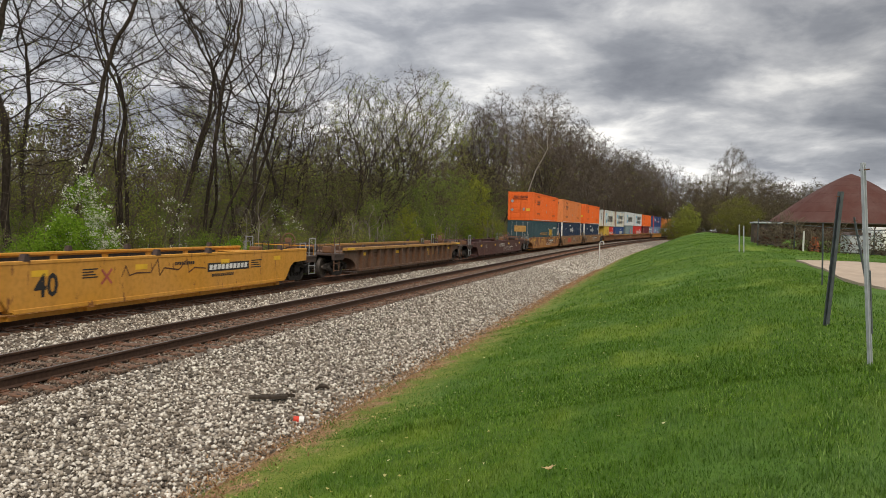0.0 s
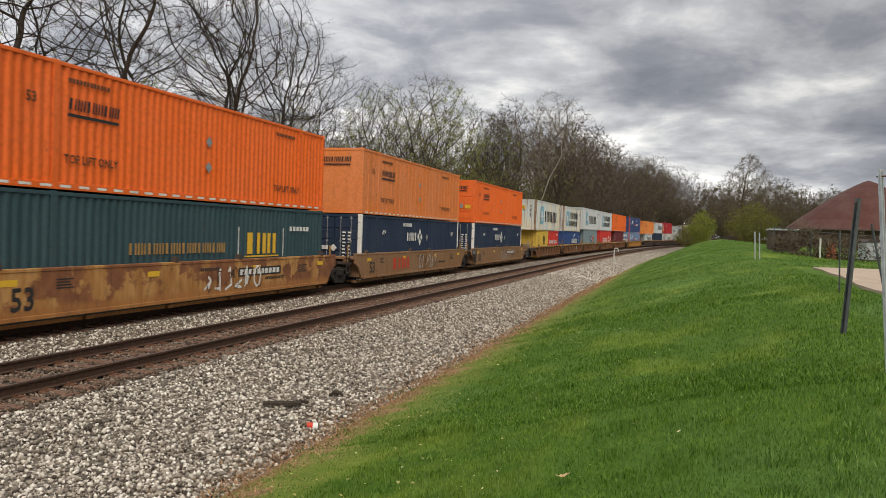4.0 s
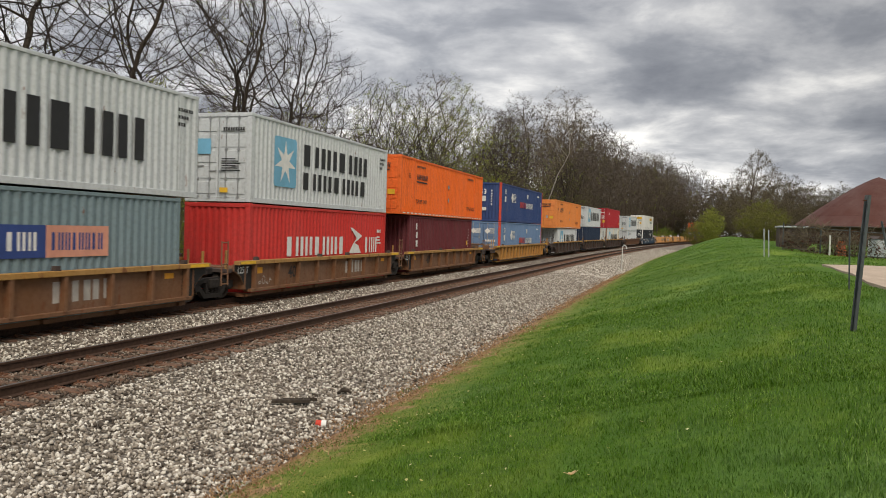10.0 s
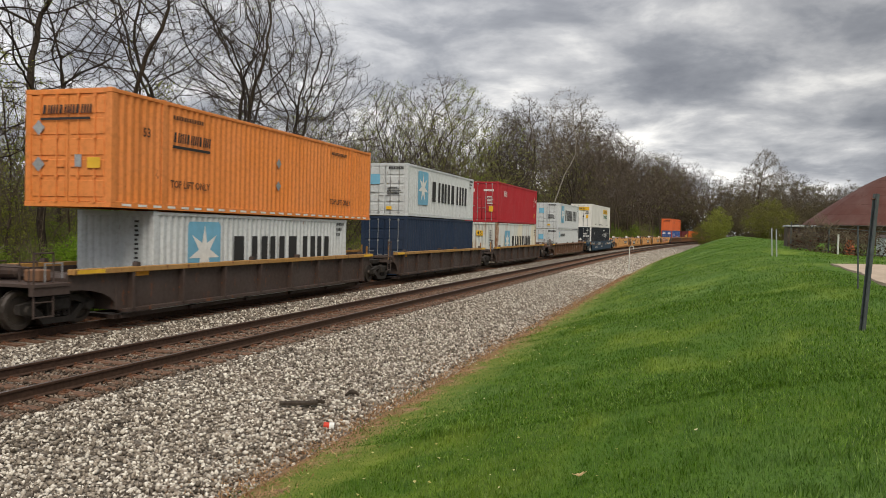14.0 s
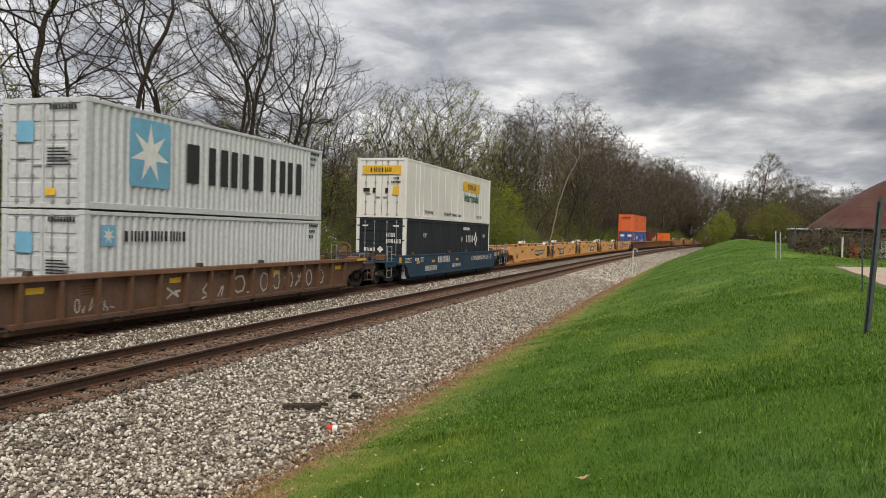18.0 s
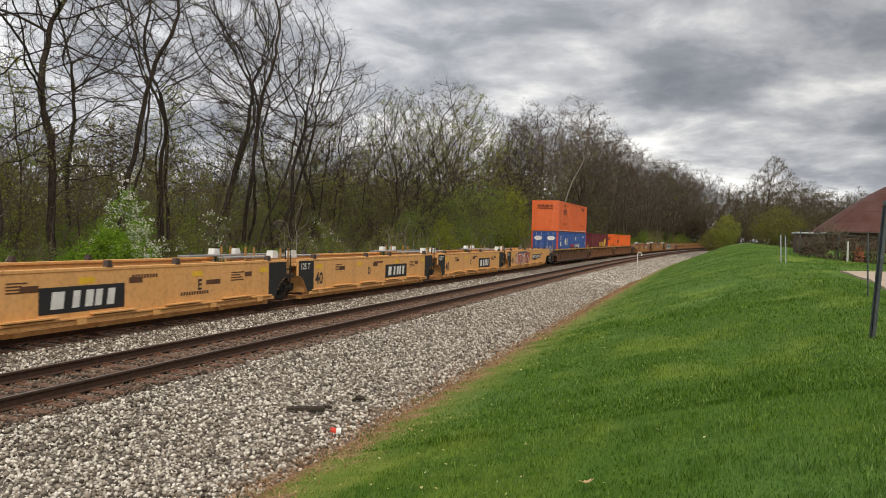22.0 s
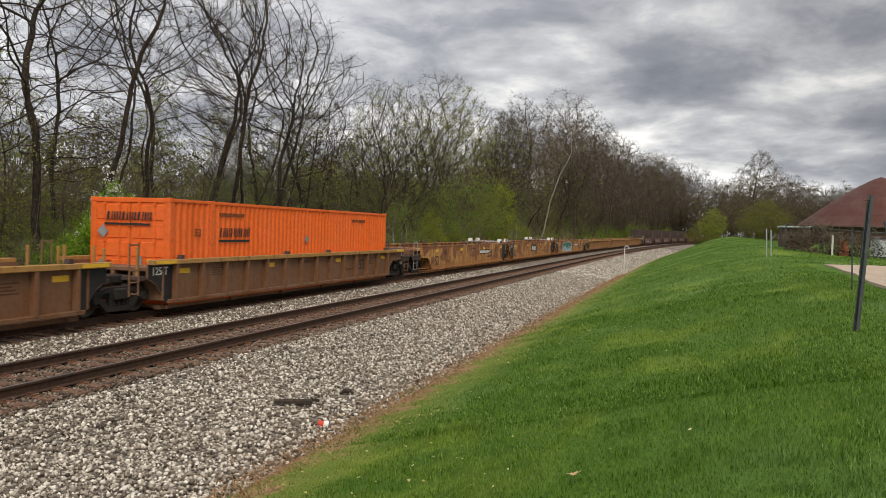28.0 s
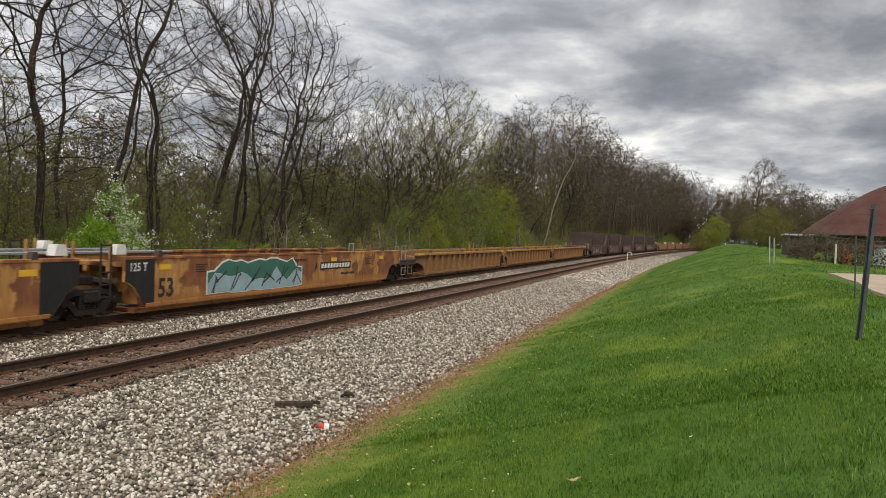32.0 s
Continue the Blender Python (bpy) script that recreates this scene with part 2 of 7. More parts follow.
def ground_z(x, y):
    w = x - RAIL_X - bend(y)
    base = grade(y)
    if w < -9.0:                          # ditch, then the wood's floor rising a little
        k = -9.0 - w
        z = -0.75 + 0.5 * smooth(2, 9, k) - 0.1 * smooth(0, 2, k) + 5.0 * smooth(22, 60, k)
    elif w < TOE:
        z = -0.78
    else:
        yy = max(0.0, y)
        crest = 1.52 + 0.0165 * min(yy, 85.0)
        crest -= 1.5 * smooth(95, 170, yy)
        z = -0.55 + crest * (smooth(TOE - 2.2, 13.5, w) - smooth(TOE - 2.2, 13.5, TOE)) * 1.12
        z -= 0.9 * smooth(20, 60, w) + 0.55 * smooth(12.5, 20, w) * smooth(30, 60, yy)
        z += (0.035 * noise.noise(Vector((x * 0.8, y * 0.7, 2.0))) + 0.07 * noise.noise(Vector((x * 0.35, y * 0.30, 0))) + 0.10 * noise.noise(Vector((x * 0.13, y * 0.16, 5.0)))) * smooth(TOE, TOE + 3, w)
    return base + z


def graded(a, b, near, far, step0, grow):
    """Places from a to b, close together between near and far, wider outside."""
    mid = list(np.arange(near, far, step0))
    up, s = [far], step0
    while up[-1] < b:
        s *= grow
        up.append(up[-1] + s)
    down, s = [near], step0
    while down[-1] > a:
        s *= grow
        down.append(down[-1] - s)
    return list(reversed(down[1:])) + mid + up


def lawn_tone(p, c):
    """Lighter, darker and bluer patches of the lawn, metres wide."""
    c = p.mix(p.ramp(p.noise(0.55, 4, (1.0, 0.55, 1)), [(0.40, 0.55), (0.52, 0.0)]), c, (0.06, 0.135, 0.008))
    c = p.mix(p.ramp(p.noise(0.8, 4, (0.7, 0.5, 1)), [(0.52, 0.0), (0.68, 0.55)]), c, (0.20, 0.27, 0.03))
    return p.mix(p.ramp(p.noise(0.33, 3, (1.0, 0.6, 1)), [(0.52, 0.0), (0.66, 0.5)]), c, (0.10, 0.19, 0.045))


def grass_material():
    p = Mat("grass_ground", 0.85, 0, 0.2)
    fine, mid, _ = p.noise(38, 6, (1, 0.6, 1)), p.noise(2.2, 4), None
    col = p.mix(p.ramp(fine, [(0.3, 0.0), (0.7, 1.0)]), (0.028, 0.068, 0.004), (0.085, 0.165, 0.008))
    col = p.mix(p.ramp(mid, [(0.42, 0.0), (0.68, 0.6)]), col, (0.13, 0.20, 0.014))
    col = p.mix(p.ramp(p.noise(9, 5, (1, 0.7, 1)), [(0.4, 0.0), (0.7, 0.65)]), col, (0.03, 0.07, 0.006))
    col = lawn_tone(p, col)
    # dry strip along the stones
    sep = p.t.nodes.new("ShaderNodeSeparateXYZ")
    p.t.links.new(p.tc.outputs["Object"], sep.inputs[0])

    def m(op, a, b):
        n = p.t.nodes.new("ShaderNodeMath")
        n.operation = op
        for i, v in enumerate((a, b)):
            if isinstance(v, (int, float)):
                n.inputs[i].default_value = v
            else:
                p.t.links.new(v, n.inputs[i])
        return n.outputs[0]
    d = m("MAXIMUM", m("SUBTRACT", sep.outputs[1], BEND), 0.0)
    w = m("SUBTRACT", m("SUBTRACT", sep.outputs[0], RAIL_X), m("DIVIDE", m("MULTIPLY", d, d), 2 * RADIUS))
    edge = m("ADD", w, m("MULTIPLY", m("SUBTRACT", p.noise(1.9, 6), 0.5), 2.4))
    soil = p.mix(p.ramp(p.noise(17, 6), [(0.35, 0.0), (0.7, 1.0)]), (0.16, 0.085, 0.045), (0.46, 0.29, 0.16))
    dryg = p.mix(p.ramp(fine, [(0.3, 0.0), (0.7, 1.0)]), (0.10, 0.13, 0.016), (0.23, 0.255, 0.05))
    span = m("DIVIDE", m("SUBTRACT", edge, TOE), 2.0)
    col = p.mix(p.ramp(span, [(0.35, 1.0), (0.95, 0.0)]), col, dryg)
    col = p.mix(p.ramp(span, [(0.16, 1.0), (0.42, 0.0)]), col, soil)
    p.color(col).bump(fine, 0.04, 0.8)
    return p.m


def wood_floor_material():
    p = Mat("wood_floor", 0.95, 0, 0.1)
    a, b = p.noise(7, 6), p.noise(0.35, 4)
    col = p.mix(p.ramp(a, [(0.3, 0.0), (0.7, 1.0)]), (0.045, 0.032, 0.018), (0.15, 0.11, 0.06))
    col = p.mix(p.ramp(b, [(0.42, 0.0), (0.62, 0.85)]), col, (0.05, 0.09, 0.018))
    p.color(col).bump(a, 0.08, 0.8)
    return p.m


def build_ground():
    ys = graded(-900, 2600, -8, 60, 1.0, 1.16)
    ws = graded(-1800, 1800, -14, 26, 0.75, 1.2)
    vs = [(RAIL_X + bend(min(y, 330.0)) + w, y, ground_z(RAIL_X + bend(y) + w, y) if y < 330 else ground_z(RAIL_X + bend(330) + w, 330.0)) for y in ys for w in ws]
    n = len(ws)
    fs, mi = [], []
    for j in range(len(ys) - 1):
        for i in range(n - 1):
            fs.append((j * n + i, j * n + i + 1, (j + 1) * n + i + 1, (j + 1) * n + i))
            mi.append(0 if ws[i] > -6 else 1)
    me = bpy.data.meshes.new("ground")
    me.from_pydata(vs, [], fs)
    me.materials.append(grass_material())
    me.materials.append(wood_floor_material())
    me.polygons.foreach_set("material_index", mi)
    me.polygons.foreach_set("use_smooth", [True] * len(fs))
    tagged(new("ground", me), "mown green grass bank with a dry brown edge and leaf-strewn wood floor", "ground", kind="structure")


build_ground()


# ---- stone bed and the two tracks ----
def ballast_material():
    p = Mat("ballast_stone", 0.9, 0, 0.2)
    c = p.cells(17)
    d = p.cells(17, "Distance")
    g = p.ramp(c, [(0.15, (0.11, 0.09, 0.07)), (0.85, (0.64, 0.57, 0.49)), (0.5, (0.32, 0.275, 0.225))])
    # shade in the gaps between stones, painted as near-black cell edges
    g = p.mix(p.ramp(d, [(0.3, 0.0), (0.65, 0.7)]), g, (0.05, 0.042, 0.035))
    g = p.mix(p.ramp(p.noise(5, 5), [(0.4, 0.0), (0.7, 0.6)]), g, (0.10, 0.088, 0.075))
    g = p.mix(p.ramp(p.noise(0.5, 4), [(0.45, 0.0), (0.7, 0.4)]), g, (0.17, 0.12, 0.085))
    p.color(g).bump(d, -0.05, 0.9)
    return p.m


BED = [(-8.9, -0.75), (-7.4, -0.30), (-6.9, -0.215), (-4.2, -0.215), (-3.4, -0.30), (-2.9, -0.30), (-2.1, -0.215), (0.62, -0.215), (1.0, -0.24), (2.3, -0.44), (3.4, -0.50), (4.0, -0.53), (4.75, -0.66)]


def bed_z(w):
    for (a, za), (b, zb) in zip(BED, BED[1:]):
        if a <= w <= b:
            return za + (zb - za) * (w - a) / (b - a)
    return -0.8


def build_bed():
    ys = graded(-60, 420, -5, 45, 0.5, 1.12)
    ws = list(np.arange(-8.9, 4.76, 0.35)) + [4.75]
    vs = []
    for y in ys:
        for w in ws:
            x = RAIL_X + bend(y) + w
            vs.append((x, y, grade(y) + bed_z(w) + 0.02 * noise.noise(Vector((x * 2.1, y * 2.1, 1.0)))))
    n = len(ws)
    fs = [(j * n + i, j * n + i + 1, (j + 1) * n + i + 1, (j + 1) * n + i) for j in range(len(ys) - 1) for i in range(n - 1)]
    me = bpy.data.meshes.new("ballast_bed")
    me.from_pydata(vs, [], fs)
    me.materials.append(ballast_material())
    me.polygons.foreach_set("use_smooth", [True] * len(fs))
    tagged(new("ballast_bed", me), "grey and white crushed stone bed under the tracks", "ballast", kind="structure")


build_bed()
RAIL_SIDE = plain("rail_rust", (0.075, 0.042, 0.028), 0.8, 0.3, 0.4, 14, 0.002)
TIE_WOOD = plain("tie_wood", (0.15, 0.082, 0.052), 0.95, 0, 0.5, 11, 0.006)
PLATE_RUST = plain("plate_rust", (0.15, 0.066, 0.035), 0.9, 0.2, 0.4, 20, 0.002)


def rail_material(name, shine):
    p = Mat(name, 0.45, 0.8)
    p.color(p.mix(p.ramp(p.noise(3, 4, (1, 0.2, 1)), [(0.3, 0.0), (0.7, 1.0)]), scaled((0.10, 0.085, 0.075), shine), scaled((0.23, 0.21, 0.2), shine)))
    return p.m


RAIL_TOP = rail_material("rail_head_steel", 1.0)


def build_track(name, centre, first):
    track = tagged(new(name), "railway track of steel rails on dark timber sleepers", "track", kind="structure")
    prof = [(-0.07, -0.175), (-0.07, -0.163), (-0.012, -0.145), (-0.010, -0.045), (-0.036, -0.034), (-0.037, -0.006), (-0.028, 0.0),
            (0.028, 0.0), (0.037, -0.006), (0.036, -0.034), (0.010, -0.045), (0.012, -0.145), (0.07, -0.163), (0.07, -0.175)]
    ss = [-60 + 4.0 * k for k in range(120)]
    for side in (-0.755, 0.755):
        vs, fs, mi = [], [], []
        n = len(prof)
        for s in ss:
            m = on_track(s, centre)
            vs += [tuple(m @ Vector((side + x, 0, z))) for x, z in prof]
        for j in range(len(ss) - 1):
            for i in range(n - 1):
                fs.append((j * n + i, j * n + i + 1, (j + 1) * n + i + 1, (j + 1) * n + i))
                mi.append(1 if i == 6 else 0)
        me = bpy.data.meshes.new("rail")
        me.from_pydata(vs, [], fs)
        me.materials.append(RAIL_SIDE)
        me.materials.append(RAIL_TOP)
        me.polygons.foreach_set("material_index", mi)
        part("rail", me, track, "rusty steel rail with a worn bright head")
    return track


def build_sleepers(track, centre, singles):
    rnd = random.Random(int(-centre * 10))
    shapes = []
    for k in range(4):
        b = Mesh()
        b.box(-1.30 - 0.03 * k, 1.30 + 0.02 * k, -0.112, 0.112, -0.36, -0.182, 0.012)
        shapes.append(b.data("sleeper", TIE_WOOD))
    rest, plates = Mesh(), Mesh()
    for i in range(720):
        s = 0.5 * i - 8.0
        if s > 330:
            break
        m = on_track(s + rnd.uniform(-0.03, 0.03), centre) @ pose(rnd.uniform(-0.05, 0.05), 0, rnd.uniform(-0.012, 0.006), 0, 0, rnd.uniform(-1.2, 1.2))
        if singles and 3 < s < 120:
            ob = part("sleeper", shapes[rnd.randrange(4)], track)
            ob.matrix_basis = m
        else:
            b = Mesh().box(-1.3, 1.3, -0.112, 0.112, -0.36, -0.182)
            rest.add([tuple(m @ Vector(v)) for v in b.v], b.f)
        if s < 120:
            for side in (-0.755, 0.755):
                b = Mesh().box(side - 0.18, side + 0.18, -0.09, 0.09, -0.184, -0.168)
                for dx, dy in ((-0.11, 0.05), (0.11, -0.05)):
                    b.box(side + dx - 0.018, side + dx + 0.018, dy - 0.018, dy + 0.018, -0.17, -0.135)
                plates.add([tuple(m @ Vector(v)) for v in b.v], b.f)
    tagged(part("sleeper_row", rest, track, "weathered timber sleepers", mats=(TIE_WOOD,)), kind="stuff")
    tagged(part("tie_plates", plates, track, "rusted steel plates with spikes", mats=(PLATE_RUST,)), kind="stuff")


near_track = build_track("track_1", NEAR_C, 0)
far_track = build_track("track_2", FAR_C, 0)

# ---- paints of the train ----
ORANGE = paint("orange_paint", (0.78, 0.135, 0.012), 0.1, 0.15)
ORANGE_OLD = paint("faded_orange_paint", (0.72, 0.20, 0.035), 0.15, 0.45)
AMBER = paint("amber_paint", (0.70, 0.225, 0.045), 0.12, 0.25)
NAVY = paint("navy_paint", (0.008, 0.023, 0.058), 0.08, 0.12)
CHARCOAL = paint("charcoal_paint", (0.010, 0.015, 0.022), 0.05, 0.1)
GREEN_DK = paint("dark_green_paint", (0.022, 0.06, 0.075), 0.15, 0.15)


def rusted_white():
    """Cream container paint with cooler repainted fields, run-down rust streaks and pocks."""
    p = Mat("rusted_white_paint", 0.6, 0, 0.3)
    col = p.mix(p.ramp(p.noise(0.35, 2, (1, 1, 0.5)), [(0.46, 0.0), (0.54, 1.0)]), (0.60, 0.57, 0.47), (0.54, 0.58, 0.58))
    col = p.mix(p.ramp(p.noise(2.2, 4, (1, 1, 0.12)), [(0.48, 0.0), (0.75, 0.5)]), col, (0.36, 0.29, 0.20))
    run = p.noise(3.4, 5, (1, 1.0, 0.06), 0.6)
    rust = p.mix(p.ramp(p.noise(9, 4), [(0.35, 0.0), (0.65, 1.0)]), (0.17, 0.065, 0.03), (0.34, 0.15, 0.06))
    where = p.ramp(p.noise(0.28, 2, (1, 1, 0.6)), [(0.40, 0.0), (0.62, 1.0)])
    col = p.mix(p.mix(1.0, p.ramp(run, [(0.55, 0.0), (0.63, 0.9)]), where, "MULTIPLY"), col, rust)
    pock = p.noise(6.5, 5, (1, 1, 0.6), 0.7)
    col = p.mix(p.ramp(pock, [(0.645, 0.0), (0.68, 0.95)]), col, rust)
    p.color(col).bump(pock, 0.004, 0.4)
    return p.m


WHITE_OLD = rusted_white()
RUST_POST = paint("rusted_post", (0.33, 0.23, 0.15), 0.9, 0.3)
WHITE_GREY = paint("pale_grey_paint", (0.54, 0.57, 0.59), 0.22, 0.2)
WHITE_CLEAN = plain("white_paint", (0.78, 0.77, 0.74), 0.5, 0, 0.04, 1.5)
GREYBLUE = paint("grey_blue_paint", (0.17, 0.235, 0.26), 0.2, 0.2)
YELLOW_BOX = paint("yellow_paint", (0.55, 0.37, 0.045), 0.3, 0.25)
RED_BOX = paint("red_paint", (0.52, 0.028, 0.022), 0.12, 0.15)
CRIMSON = paint("crimson_paint", (0.38, 0.016, 0.026), 0.1, 0.12)
MAROON = paint("maroon_paint", (0.115, 0.014, 0.02), 0.2, 0.15)
CORAL = paint("coral_paint", (0.58, 0.06, 0.03), 0.1, 0.15)
BLUE_DK = paint("blue_paint", (0.020, 0.048, 0.165), 0.12, 0.2)
BLUE_MID = paint("mid_blue_paint", (0.03, 0.085, 0.30), 0.1, 0.2)
BLUE_PALE = paint("pale_blue_paint", (0.12, 0.205, 0.36), 0.12, 0.3)
BLUE_DEEP = paint("deep_blue_paint", (0.016, 0.055, 0.19), 0.1, 0.15)
WAGON_BROWN = paint("wagon_brown", (0.115, 0.060, 0.034), 0.45, 0.3)
WAGON_RUST = paint("wagon_rust_brown", (0.17, 0.078, 0.034), 0.5, 0.35)
WAGON_OCHRE = paint("wagon_ochre_brown", (0.25, 0.125, 0.048), 0.4, 0.35)


def patchy_paint():
    """Old tan paint worn through to brown in hard-edged patches, with run-down streaks."""
    p = Mat("wagon_patchy_brown", 0.66, 0, 0.3)
    sep = p.t.nodes.new("ShaderNodeSeparateXYZ")
    p.t.links.new(p.tc.outputs["Object"], sep.inputs[0])
    brown = p.mix(p.ramp(p.noise(2.5, 5), [(0.35, 0.0), (0.7, 1.0)]), (0.17, 0.066, 0.032), (0.28, 0.115, 0.048))
    tan = p.mix(p.ramp(p.noise(3.0, 4, (1, 1, 0.2)), [(0.4, 0.0), (0.7, 1.0)]), (0.36, 0.165, 0.045), (0.58, 0.33, 0.12))
    worn = p.noise(0.75, 6, (1, 1, 1.1), 0.62)
    col = p.mix(p.ramp(worn, [(0.49, 0.0), (0.525, 0.9)]), brown, tan)
    low = p.ramp(sep.outputs[2], [(0.42, 0.75), (0.56, 0.0)])
    col = p.mix(low, col, (0.36, 0.155, 0.045))
    grime = p.noise(8.0, 5, (1, 1, 0.25))
    col = p.mix(p.ramp(grime, [(0.52, 0.0), (0.78, 0.55)]), col, (0.055, 0.035, 0.025))
    p.color(col).bump(grime, 0.003, 0.4)
    return p.m


WAGON_PATCH = patchy_paint()
WAGON_DARK = paint("wagon_dark", (0.055, 0.036, 0.030), 0.4, 0.2)
WAGON_PURPLE = paint("wagon_maroon", (0.07, 0.022, 0.018), 0.4, 0.25)
WAGON_YELLOW = paint("wagon_yellow", (0.70, 0.365, 0.125), 0.16, 0.25)
WAGON_YELLOW_OLD = paint("wagon_old_yellow", (0.58, 0.27, 0.028), 0.4, 0.3)
WAGON_BLUE = paint("wagon_blue", (0.012, 0.042, 0.08), 0.08, 0.12)
CHORD_OCHRE = paint("chord_ochre", (0.36, 0.19, 0.045), 0.55, 0.35)
BLACK_PAINT = plain("black_paint", (0.018, 0.017, 0.017), 0.65)
STEEL_DARK = plain("dark_cast_steel", (0.035, 0.03, 0.027), 0.8, 0.3, 0.5, 8, 0.004)
WHEEL_STEEL = plain("wheel_steel", (0.10, 0.085, 0.075), 0.55, 0.7, 0.3, 5)
GALV = plain("galvanised_steel", (0.38, 0.39, 0.40), 0.5, 0.6, 0.25, 9)
WHITE_MARK = plain("white_marking", (0.72, 0.72, 0.70), 0.6, 0, 0.12, 5)
BLACK_MARK = plain("black_marking", (0.02, 0.02, 0.022), 0.6, 0, 0.2, 5)
YELLOW_MARK = plain("yellow_marking", (0.75, 0.45, 0.03), 0.55, 0, 0.12, 5)
ORANGE_MARK = plain("orange_marking", (0.74, 0.33, 0.02), 0.55, 0, 0.12, 5)
SKY_MARK = plain("light_blue_marking", (0.17, 0.42, 0.60), 0.6, 0, 0.1, 4)
RED_MARK = plain("red_marking", (0.55, 0.045, 0.02), 0.6, 0, 0.2, 5)
GREEN_MARK = plain("green_marking", (0.02, 0.13, 0.07), 0.6, 0, 0.15, 5)
PINK_MARK = plain("salmon_marking", (0.65, 0.30, 0.21), 0.6, 0, 0.1, 5)
BLUE_MARK = plain("blue_marking", (0.03, 0.06, 0.22), 0.6, 0, 0.1, 5)
TEAL_SPRAY = plain("teal_spray", (0.05, 0.17, 0.13), 0.7, 0, 0.2, 3)
PALE_SPRAY = plain("pale_blue_spray", (0.33, 0.46, 0.52), 0.7, 0, 0.2, 3)
GREY_SPRAY = plain("pale_grey_spray", (0.45, 0.42, 0.38), 0.7, 0, 0.25, 3)
RED_SPRAY = plain("dull_red_spray", (0.42, 0.10, 0.07), 0.7, 0, 0.25, 3)
BLUE_SPRAY = plain("blue_spray", (0.045, 0.075, 0.13), 0.7, 0, 0.3, 3)
TAN_PATCH = plain("tan_patch", (0.42, 0.24, 0.07), 0.75, 0, 0.3, 3)
UMBER_PATCH = plain("umber_patch", (0.11, 0.05, 0.025), 0.85, 0, 0.3, 3)
DIRTY_WOOD = plain("deck_boards", (0.22, 0.16, 0.10), 0.9, 0, 0.4, 7, 0.004)

# ---- markings: flat paint a few millimetres proud of the face ----
FONT_CACHE = {}


def letters(body):
    """Triangles of a line of text one unit high, by the built-in font."""
    if body not in FONT_CACHE:
        cu = bpy.data.curves.new("letters", "FONT")
        cu.body, cu.resolution_u, cu.offset = body, 2, 0.022
        ob = bpy.data.objects.new("letters", cu)
        scene.collection.objects.link(ob)
        dg = bpy.context.evaluated_depsgraph_get()
        me = bpy.data.meshes.new_from_object(ob.evaluated_get(dg))
        vs = [(v.co.x / 0.69, v.co.y / 0.69) for v in me.vertices]
        fs = [tuple(p.vertices) for p in me.polygons]
        bpy.data.objects.remove(ob)
        bpy.data.meshes.remove(me)
        FONT_CACHE[body] = (vs, fs)
    return FONT_CACHE[body]


